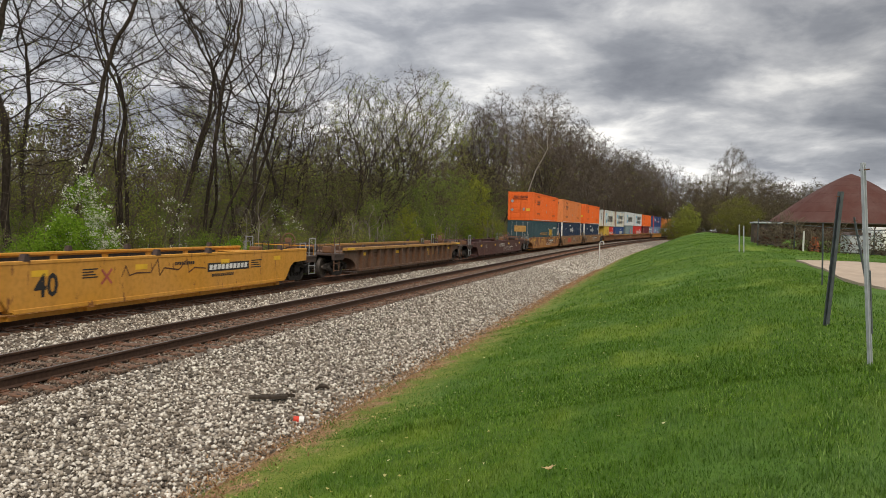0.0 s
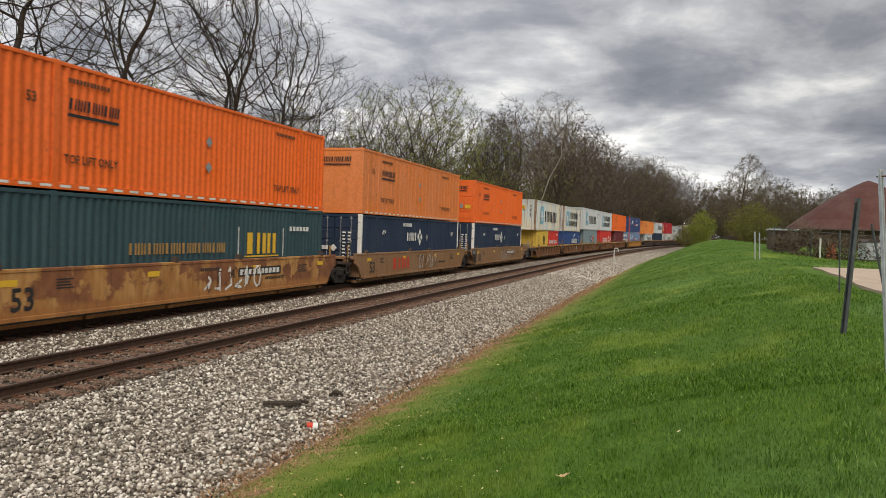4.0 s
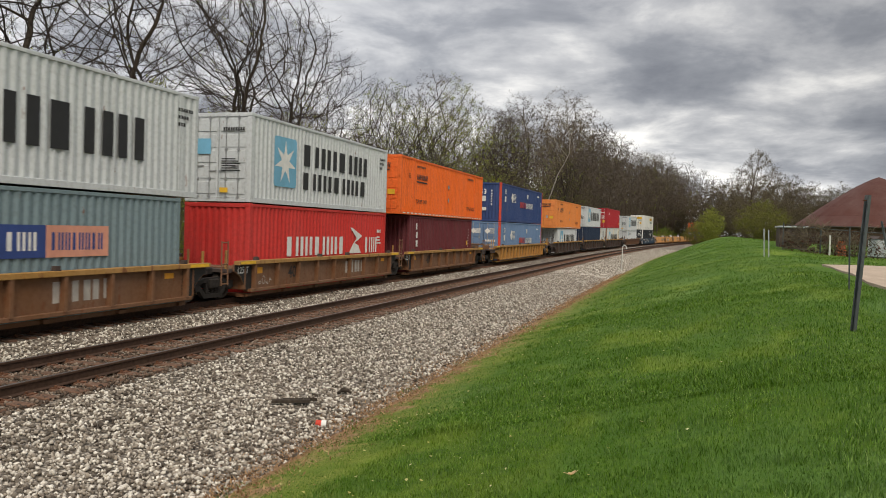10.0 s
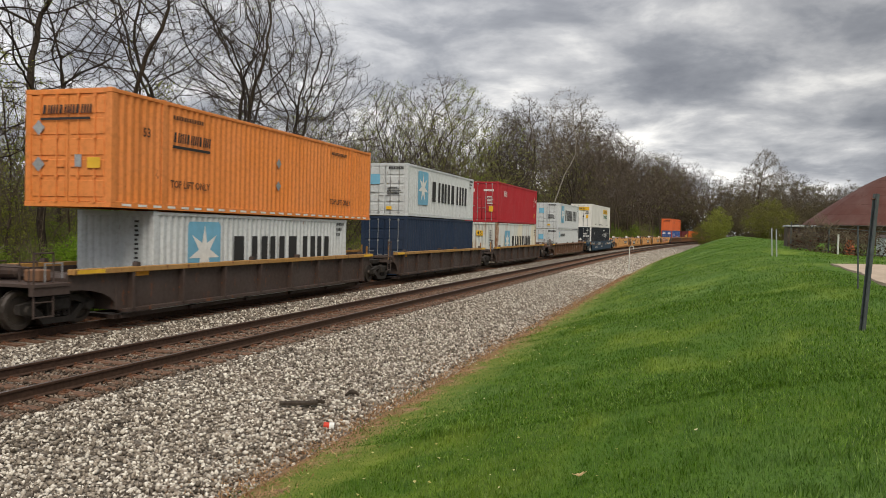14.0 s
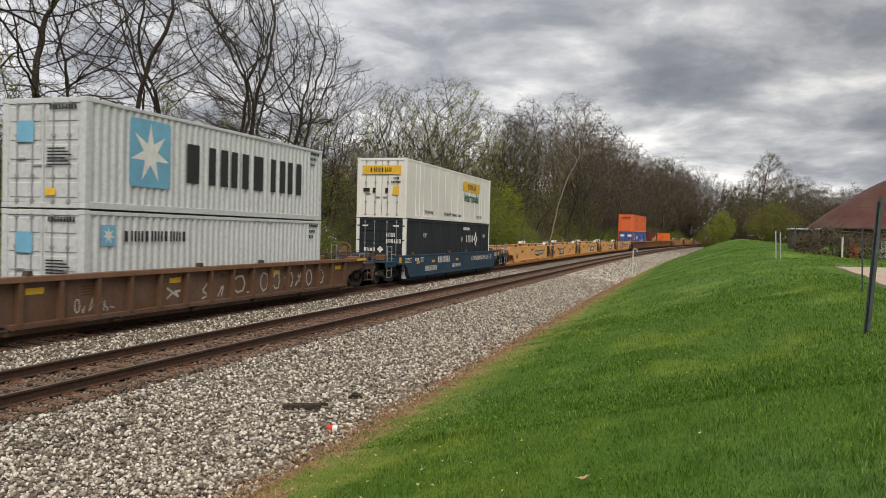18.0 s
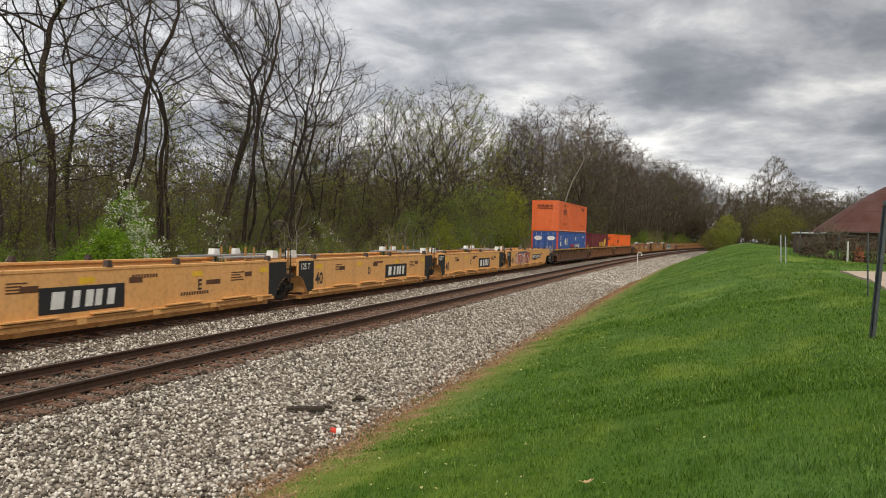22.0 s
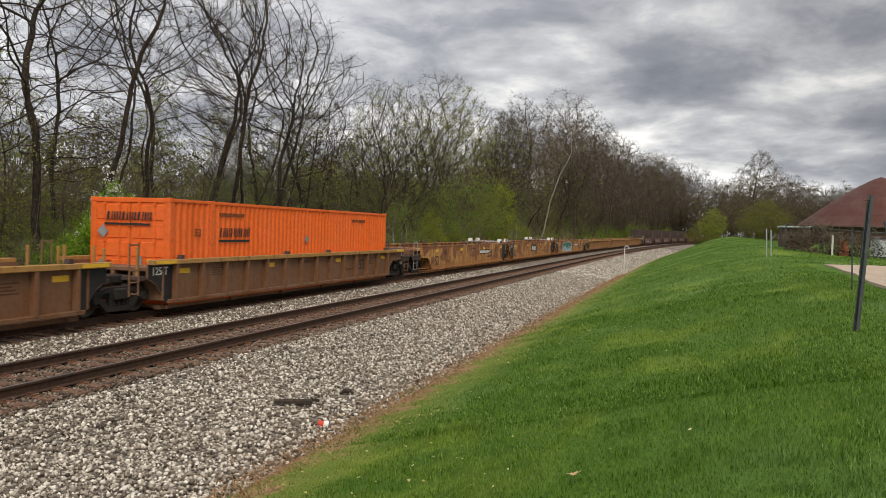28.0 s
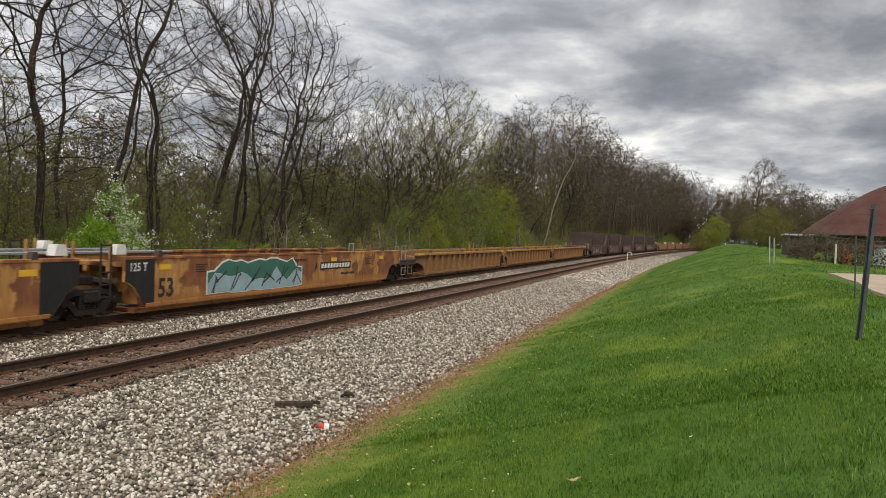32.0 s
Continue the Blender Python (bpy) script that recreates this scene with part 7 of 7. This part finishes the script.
part("splice_bar", Mesh().box(0.025, 0.055, -0.01, 0.03, 0.35, 1.05, 0.004), tall, "dark splice bar", mats=(POST_DULL,))
sign_post("leaning dark steel U-channel sign post", foot(2.36, 13.15), (2.48, 13.14, 3.10), 0.12, POST_DULL, 200)
sign_post("thin dark steel post in the grass", foot(3.44, 19.57), (3.40, 19.58, 2.72), 0.07, POST_DULL, 180)
sign_post("slanting dark steel post behind the others", foot(4.2, 18.9), (3.9, 18.96, 2.86), 0.08, POST_DULL, 170)
for x, y, top in ((3.34, 39.25, 2.86), (3.42, 37.96, 2.8)):
    sign_post("short dull steel post on the bank", foot(x, y), (x - 0.05, y, top), 0.10, POST_GALV, 180)


def vent_pipe():
    t = thing("vent_pipe", "pale hooked vent pipe beside the ballast", "pipe")
    pts = [(0, 0, -0.3), (0, 0, 2.1)]
    pts += [(0.16 - 0.16 * math.cos(radians(a)), 0, 2.1 + 0.16 * math.sin(radians(a))) for a in range(20, 181, 20)] + [(0.32, 0, 2.0)]
    part("pipe", Mesh().tube(pts, 0.042, 10), t, mats=(PIPE_WHITE,))
    t.matrix_basis = pose(-5.0, 65.7, ground_z(-5.0, 65.7))


vent_pipe()


def build_fence():
    f = thing("fence", "old wire fence overgrown with dead brown vines", "fence")
    a, b = Vector((5.2, 50.0, 0)), Vector((24.0, 43.0, 0))
    n = 10
    pm = Mesh().tube([(0, 0, -0.3), (0, 0, 1.55)], 0.04, 8).data("fence_post", POST_DULL)
    line = []
    for i in range(n + 1):
        p = a.lerp(b, i / n)
        p.z = ground_z(p.x, p.y)
        line.append(p)
        part("fence_post", pm, f, "", p)
    for z in (0.15, 1.45):
        part("fence_rail", Mesh().tube([p + Vector((0, 0, z)) for p in line], 0.022, 6), f, mats=(POST_DULL,))
    wires = Mesh()
    for k in range(6):
        z = 0.3 + k * 0.2
        wires.tube([p + Vector((0, -0.03, z)) for p in line], 0.006, 3, False)
    tagged(part("wire", wires, f, mats=(POST_DULL,)), kind="stuff")
    rnd = random.Random(3)
    v = Mesh()
    for i in range(3600):
        u = rnd.random()
        p = a.lerp(b, u)
        if rnd.random() > (0.9 if u < 0.22 else 0.25 + 0.25 * math.sin(u * 23)):
            continue
        z = ground_z(p.x, p.y) + rnd.random() * (1.45 + 0.45 * math.sin(p.x * 2.1) if u < 0.22 else 1.2)
        s = p + Vector((rnd.uniform(-0.2, 0.2), rnd.uniform(-0.35, 0.25), 0))
        s.z = z
        e = s + Vector((rnd.uniform(-0.5, 0.5), rnd.uniform(-0.3, 0.3), rnd.uniform(-0.5, 0.55)))
        v.tube([s, s.lerp(e, 0.5) + Vector((0, 0, 0.06)), e], [0.02, 0.016, 0.007], 3, False)
    tagged(part("vines", v, f, "tangle of dead brown vines", mats=(TWIG,)), kind="stuff")
    lv = Mesh()
    for i in range(1800):
        u = rnd.random()
        p = a.lerp(b, u)
        c = p + Vector((rnd.uniform(-0.2, 0.2), rnd.uniform(-0.4, 0.3), 0))
        c.z = ground_z(p.x, p.y) + abs(rnd.gauss(0, 0.55))
        t, w = Vector((rnd.uniform(-1, 1), rnd.uniform(-1, 1), rnd.uniform(-1, 1))) * 0.11, Vector((rnd.uniform(-1, 1), rnd.uniform(-1, 1), rnd.uniform(-1, 1))) * 0.09
        lv.add([tuple(c - t), tuple(c + w), tuple(c + t)], [(0, 1, 2)])
    tagged(part("dead_leaves", lv, f, "dead brown leaves", mats=(leaf_material("dead_leaf", (0.035, 0.018, 0.013), (0.11, 0.06, 0.04)),)), kind="stuff")


build_fence()
SHINGLE = paint("red_brown_shingle", (0.078, 0.027, 0.02), 0.3, 0.2, 0.9, (0.06, 0.028, 0.02))


def build_hall():
    h = thing("hall", "hall with a large red-brown dome-like shingle roof", "building")
    n = 28
    prof = [(9.25, 3.9), (9.2, 4.05)]
    for k in range(1, 13):
        q = k / 12
        prof.append((max(9.2 * (1 - q), 0.02), 4.05 + 6.05 * (1 - (1 - q) ** 1.22)))
    m = Mesh()
    for j, (r, z) in enumerate(prof):
        m.v += [(r * math.cos(2 * math.pi * i / n), r * math.sin(2 * math.pi * i / n), z - 0.0) for i in range(n)]
    for j in range(len(prof) - 1):
        for i in range(n):
            m.f.append((j * n + i, j * n + (i + 1) % n, (j + 1) * n + (i + 1) % n, (j + 1) * n + i))
            m.mi.append(0)
    roof = part("roof", m, h, "red-brown shingled roof", mats=(SHINGLE,))
    for j in range(3, len(prof) - 2, 2):
        r, z = prof[j]
        c = Mesh().tube([((r - 0.025) * math.cos(2 * math.pi * i / n), (r - 0.025) * math.sin(2 * math.pi * i / n), z) for i in range(n + 1)], 0.03, 4, False)
        part("shingle_course", c, roof, "", None, (SHINGLE,))
    w = Mesh()
    ring = [(8.6 * math.cos(2 * math.pi * i / n), 8.6 * math.sin(2 * math.pi * i / n)) for i in range(n)]
    w.add([(x, y, -1.0) for x, y in ring] + [(x, y, 3.95) for x, y in ring], [(i, (i + 1) % n, n + (i + 1) % n, n + i) for i in range(n)])
    part("wall", w, h, "brown boarded wall", mats=(plain("hall_wall", (0.10, 0.06, 0.045), 0.9),))
    part("eave", Mesh().tube([(9.25 * math.cos(2 * math.pi * i / n), 9.25 * math.sin(2 * math.pi * i / n), 3.92) for i in range(n + 1)], 0.09, 6, False), h, "dark eave board", mats=(WAGON_DARK,))
    h.matrix_basis = pose(21.6, 108.0, 0.1)


build_hall()


def small_yard():
    p = thing("marker_post", "short white marker post by the fence", "post")
    part("post", Mesh().tube([(0, 0, -0.2), (0, 0, 1.1)], 0.05, 8), p, mats=(PIPE_WHITE,))
    p.matrix_basis = pose(7.45, 48.6, ground_z(7.45, 48.6))
    d = thing("drum", "orange plastic drum behind the fence", "drum")
    b = Mesh()
    prof = [(0.0, 0.0), (0.3, 0.0), (0.3, 0.25), (0.275, 0.3), (0.275, 0.55), (0.25, 0.6), (0.25, 0.95), (0.0, 0.95)]
    b.lathe_x(prof, 14)
    b.v = [(y, z, x) for x, y, z in b.v]
    part("drum_body", b, d, mats=(paint("dull_orange_plastic", (0.36, 0.09, 0.03), 0.3, 0.3),))
    d.matrix_basis = pose(8.5, 51.5, ground_z(8.5, 51.5))
    for x, y in ((15.5, 57.0), (12.2, 58.0)):
        c = thing("equipment_crate", "grey covered equipment behind the fence", "crate")
        part("body", Mesh().box(-0.9, 0.9, -0.6, 0.6, 0.0, 1.2, 0.05), c, mats=(POST_GALV,))
        part("cover", Mesh().prism_y([(-0.95, 1.2), (0.95, 1.2), (0.7, 1.38), (-0.7, 1.38)], -0.65, 0.65), c, mats=(WAGON_DARK,))
        c.matrix_basis = pose(x, y, ground_z(x, y), 0, 0, 15)
    k = thing("shed", "low dark shed with a pale flat roof behind the fence", "shed")
    part("wall", Mesh().box(-0.9, 0.9, -1.2, 1.2, -0.2, 1.45, 0.03), k, "dark boarded wall", mats=(WAGON_DARK,))
    part("roof", Mesh().box(-1.0, 1.0, -1.4, 1.4, 1.47, 1.58, 0.02), k, "pale flat roof", mats=(POST_GALV,))
    k.matrix_basis = pose(7.0, 62.0, ground_z(7.0, 62.0))
    for x, y, w, h, mat, what in ((13.2, 56.0, 0.5, 1.5, WHITE_MARK, "white upright cabinet"), (14.4, 60.0, 1.5, 1.7, WHITE_MARK, "white parked trailer body")):
        e = thing("yard_machine", what + " behind the fence", "machine")
        part("body", Mesh().box(-w, w, -0.6, 0.6, 0.25, h, 0.06), e, mats=(mat,))
        part("skid", Mesh().box(-w * 0.9, w * 0.9, -0.5, 0.5, -0.1, 0.25, 0.02), e, "dark skid", mats=(WAGON_DARK,))
        e.matrix_basis = pose(x, y, ground_z(x, y), 0, 0, 20)


small_yard()


# ---- litter ----
def litter():
    c = thing("paper_cup", "crushed red and white paper cup on the stones", "cup")
    m = Mesh().lathe_x([(0.0, 0.0), (0.052, 0.0), (0.056, 0.06), (0.06, 0.09)], 14)
    part("red_band", m, c, "red printed band", mats=(RED_MARK,))
    part("cup_body", Mesh().lathe_x([(0.06, 0.09), (0.066, 0.17), (0.07, 0.172), (0.062, 0.165), (0.055, 0.1)], 14), c, "white paper rim", mats=(WHITE_MARK,))
    c.matrix_basis = pose(-5.16, 10.79, -0.50, 0, 8, 25) @ Matrix.Scale(0.9, 4)
    s = thing("timber_scrap", "dark splintered timber scrap on the stones", "timber")
    part("plank", Mesh().prism_y([(-0.05, 0), (0.06, 0), (0.045, 0.04), (-0.03, 0.05)], -0.3, 0.3).prism_y([(-0.07, 0.01), (-0.04, 0.0), (-0.045, 0.05)], -0.15, 0.42), s, mats=(BARK,))
    s.matrix_basis = pose(-6.02, 11.66, -0.44, 0, 4, -62)
    k = thing("bark_scrap", "dark curled bark scrap at the foot of the stones", "bark")
    part("strip", Mesh().tube([(-0.12, 0, 0.01), (-0.03, 0.02, 0.06), (0.06, 0, 0.06), (0.14, -0.02, 0.0)], [0.02, 0.045, 0.04, 0.015], 6), k, mats=(BARK,))
    k.matrix_basis = pose(-5.62, 12.87, -0.50, 0, 0, 30)
    f = thing("oak_leaf", "fallen pale tan oak leaf on the grass", "leaf")
    pts = []
    for i in range(22):
        a = 2 * math.pi * i / 22
        r = (0.085 if i % 4 < 2 else 0.045) * (1.0 + 0.35 * math.cos(a))
        pts.append((r * math.cos(a), r * 0.72 * math.sin(a)))
    v = [(0, 0, 0.012)] + [(x, y, 0.02 * abs(y) / 0.06 + 0.012) for x, y in pts]
    v2 = [(x, y, z - 0.003) for x, y, z in v]
    m = Mesh().add(v, [(0, 1 + i, 1 + (i + 1) % 22) for i in range(22)]).add(v2, [(0, 1 + (i + 1) % 22, 1 + i) for i in range(22)])
    part("blade", m, f, mats=(plain("dry_leaf", (0.52, 0.36, 0.17), 0.8, 0, 0.2, 20),))
    part("stalk", Mesh().tube([(-0.05, 0, 0.014), (-0.12, 0.015, 0.02)], 0.003, 5), f, mats=(TAN_PATCH,))
    f.matrix_basis = pose(-0.85, 6.66, ground_z(-0.85, 6.66) + 0.07, -14, 10, 100)


litter()

# ---- loose stones and grass blades ----
def stone_material(name, lo, mid, hi):
    p = Mat(name, 0.85, 0, 0.25)
    c = p.ramp(p.rand(True), [(0.0, lo), (1.0, hi), (0.45, mid), (0.8, tuple(0.6 * a + 0.4 * b for a, b in zip(hi, mid)))])
    n = p.noise(60, 4)
    p.color(p.mix(p.ramp(n, [(0.35, 0.0), (0.75, 0.45)]), c, (0.10, 0.085, 0.07)))
    return p.m


def scatter_stones(name, label, area, count, size, mat, seed):
    """area: (w0, w1, y0, y1) beside the nearest rail. Angular eight-faced stones in one mesh."""
    rg = np.random.default_rng(seed)
    w = rg.uniform(area[0], area[1], count)
    y = area[2] + (area[3] - area[2]) * rg.random(count) ** 2.1
    ws = np.array([b[0] for b in BED])
    zs = np.array([b[1] for b in BED])
    d = np.maximum(0, y - BEND)
    x = RAIL_X + w + d * d / (2 * RADIUS)
    g = np.maximum(0, y - 50)
    z = np.interp(w, ws, zs) + 0.0042 * g * g / (g + 15) + rg.uniform(-0.005, 0.03, count)
    base = np.array([(1, 0, 0), (-1, 0, 0), (0, 1, 0), (0, -1, 0), (0.2, 0.1, 1), (0, 0, -1), (0.75, 0.75, 0.35), (-0.75, -0.6, 0.45)], float)
    faces = np.array([(0, 6, 4), (6, 2, 4), (2, 1, 4), (1, 7, 4), (7, 3, 4), (3, 0, 4), (6, 0, 5), (2, 6, 5), (1, 2, 5), (7, 1, 5), (3, 7, 5), (0, 3, 5)])
    v = base[None] * (1 + rg.uniform(-0.28, 0.28, (count, 8, 3)))
    v *= (rg.uniform(0.6, 1.35, (count, 1, 3)) * size * rg.uniform(0.65, 1.35, (count, 1, 1)))
    a, b = rg.uniform(0, 6.283, count), rg.uniform(-0.7, 0.7, count)
    ca, sa, cb, sb = np.cos(a)[:, None], np.sin(a)[:, None], np.cos(b)[:, None], np.sin(b)[:, None]
    X, Y, Z = v[..., 0], v[..., 1], v[..., 2]
    Y, Z = Y * cb - Z * sb, Y * sb + Z * cb
    X, Y = X * ca - Y * sa, X * sa + Y * ca
    pos = np.stack([X + x[:, None], Y + y[:, None], Z + z[:, None]], -1).reshape(-1, 3)
    f = (faces[None] + 8 * np.arange(count)[:, None, None]).reshape(-1, 3)
    me = bpy.data.meshes.new(name)
    me.vertices.add(len(pos))
    me.vertices.foreach_set("co", pos.ravel())
    me.loops.add(f.size)
    me.loops.foreach_set("vertex_index", f.ravel())
    me.polygons.add(len(f))
    me.polygons.foreach_set("loop_start", np.arange(0, f.size, 3))
    me.update(calc_edges=True)
    me.materials.append(mat)
    tagged(new(name, me), label, "stones", kind="stuff")


STONE = stone_material("limestone_ballast", (0.05, 0.038, 0.03), (0.35, 0.30, 0.245), (0.88, 0.83, 0.74))
STONE_BROWN = stone_material("dusty_ballast", (0.03, 0.02, 0.014), (0.10, 0.065, 0.045), (0.28, 0.215, 0.165))
scatter_stones("ballast_stones", "loose angular grey and white stones on the shoulder", (0.75, 4.6, 4.0, 58.0), 42000, 0.027, STONE, 1)
scatter_stones("ballast_stones", "paler stones of the shoulder up the line", (0.75, 4.5, 54.0, 150.0), 9000, 0.055, STONE, 4)
scatter_stones("ballast_stones", "loose grey stones between the two tracks", (-4.1, -2.2, 6.0, 60.0), 9000, 0.032, STONE, 2)
scatter_stones("ballast_stones", "rust-brown stones within the nearest track", (-2.1, 0.7, 6.0, 60.0), 17000, 0.028, STONE_BROWN, 3)


def grass_blades(name, label, area, count, length, width, seed, mat):
    rg = np.random.default_rng(seed)
    x0, x1, y0, y1 = area
    x, y = rg.uniform(x0, x1, count), y0 + (y1 - y0) * rg.random(count) ** 1.5
    keep = []
    z = np.zeros(count)
    hgt = np.zeros(count)
    for i in range(count):
        w = x[i] - RAIL_X - bend(y[i])
        edge = w - TOE + 0.7 * noise.noise(Vector((x[i] * 0.9, y[i] * 0.9, 3.0)))
        if edge < 0.35 or (edge < 1.3 and rg.random() > edge / 1.3):
            continue
        if x[i] > 0.36 * y[i] + 1.2:
            continue
        if x[i] > 4.0 and 17 < y[i] < 32:
            continue
        c = noise.noise(Vector((x[i] * 0.8, y[i] * 0.8, 7.0)))
        tuft = noise.noise(Vector((x[i] * 3.1, y[i] * 2.6, 1.0)))
        hgt[i] = length * (0.65 + 0.8 * max(0.0, c + 0.15) + 1.1 * max(0.0, tuft - 0.08)) * (0.55 if edge < 1.6 else 1.0)
        z[i] = ground_z(x[i], y[i]) - 0.01
        keep.append(i)
    k = np.array(keep)
    n = len(k)
    x, y, z, hgt = x[k], y[k], z[k], hgt[k] * rg.uniform(0.6, 1.35, n)
    a = rg.uniform(0, 6.283, n)
    lean = rg.uniform(0.15, 0.9, n) * hgt
    dx, dy = np.cos(a), np.sin(a)
    wd = width * rg.uniform(0.7, 1.3, n) / 2
    root = np.stack([x, y, z], -1)
    side = np.stack([-dy * wd, dx * wd, 0 * wd], -1)
    mid = root + np.stack([dx * lean * 0.35, dy * lean * 0.35, hgt * 0.6], -1)
    tip = root + np.stack([dx * lean, dy * lean, hgt], -1)
    pos = np.stack([root, mid + side, mid - side, tip], 1).reshape(-1, 3)
    o = 4 * np.arange(n)[:, None]
    tri = np.concatenate([o + np.array([0, 1, 2]), o + np.array([2, 1, 3])], 1).reshape(-1, 3)
    me = bpy.data.meshes.new(name)
    me.vertices.add(len(pos))
    me.vertices.foreach_set("co", pos.ravel())
    me.loops.add(tri.size)
    me.loops.foreach_set("vertex_index", tri.ravel().astype(np.int32))
    me.polygons.add(len(tri))
    me.polygons.foreach_set("loop_start", np.arange(0, tri.size, 3))
    me.polygons.foreach_set("use_smooth", np.ones(len(tri), bool))
    me.update(calc_edges=True)
    me.materials.append(mat)
    tagged(new(name, me), label, "grass", kind="stuff")


def blade_material():
    p = Mat("grass_blade", 0.5, 0, 0.3)
    c = p.ramp(p.rand(True), [(0.0, (0.036, 0.09, 0.005)), (1.0, (0.26, 0.36, 0.10)), (0.5, (0.076, 0.17, 0.008)), (0.9, (0.15, 0.265, 0.024))])
    p.color(lawn_tone(p, c)).thin(0.3)
    return p.m


BLADE = blade_material()
grass_blades("grass_blades", "dense green lawn blades close by", (-5.2, 4.8, 5.2, 11.0), 125000, 0.06, 0.0065, 1, BLADE)
grass_blades("grass_blades", "green lawn blades on the bank", (-5.4, 8.5, 9.5, 24.0), 140000, 0.06, 0.011, 2, BLADE)
grass_blades("grass_blades", "green lawn blades up the bank", (-5.2, 14.0, 20.0, 85.0), 90000, 0.06, 0.024, 3, BLADE)


def dead_grass():
    """Dry stalks and leaf litter along the foot of the stones."""
    rnd = random.Random(14)
    m = Mesh()
    for i in range(16000):
        y = 4.5 + 55 * rnd.random() ** 1.7
        w = TOE + 0.15 + rnd.gauss(0.0, 0.32) + 0.3 * noise.noise(Vector((0.0, y * 0.5, 2.0)))
        x = RAIL_X + bend(y) + w
        z = max(ground_z(x, y) if w >= TOE else -9, grade(y) + bed_z(w)) + 0.004
        a = rnd.uniform(0, 6.283)
        ln = rnd.uniform(0.03, 0.11)
        k = rnd.uniform(0.003, 0.009) * (1 + y / 18)
        dx, dy = math.cos(a), math.sin(a)
        m.add([(x - dy * k, y + dx * k, z), (x + dy * k, y - dx * k, z), (x + dx * ln, y + dy * ln, z + rnd.uniform(0.0, 0.05))], [(0, 1, 2)])
    mat = leaf_material("dead_grass", (0.16, 0.075, 0.035), (0.52, 0.34, 0.19))
    tagged(new("dead_grass", fast_data(m, "dead_grass", mat)), "dry brown stalks and leaf litter along the stones", "dead grass", kind="stuff")


dead_grass()


def petals():
    """Small pale petals and leaf bits lying on the lawn."""
    rnd = random.Random(41)
    m = Mesh()
    for i in range(260):
        y = 5.8 + 22 * rnd.random() ** 1.6
        x = RAIL_X + TOE + 0.5 + abs(rnd.gauss(0, 2.2))
        z = ground_z(x, y) + rnd.uniform(0.03, 0.06)
        a, s = rnd.uniform(0, 6.283), rnd.uniform(0.009, 0.022)
        m.add([(x + s * math.cos(a + k * 1.57), y + s * math.sin(a + k * 1.57), z + rnd.uniform(-0.01, 0.01)) for k in range(4)], [(0, 1, 2, 3)])
    tagged(new("petals", fast_data(m, "petals", leaf_material("pale_petal", (0.45, 0.40, 0.12), (0.75, 0.72, 0.45)))), "small pale yellow petals and leaf bits on the lawn", "petals", kind="stuff")


petals()
build_sleepers(near_track, NEAR_C, True)
build_sleepers(far_track, FAR_C, False)


def motions():
    """The train runs past on the far track."""
    times = [0.0, 2.0, 4.0, 6.0, 8.0, 10.0, 12.0, 14.0, 16.0, 18.0, 20.0, 22.0, 24.0, 26.0, 28.0, 30.0, 32.0]
    for ob, u, z in MOVING:
        walk(ob, [(t, on_track(u - travelled(t), FAR_C) @ pose(0, 0, z)) for t in times])


motions()
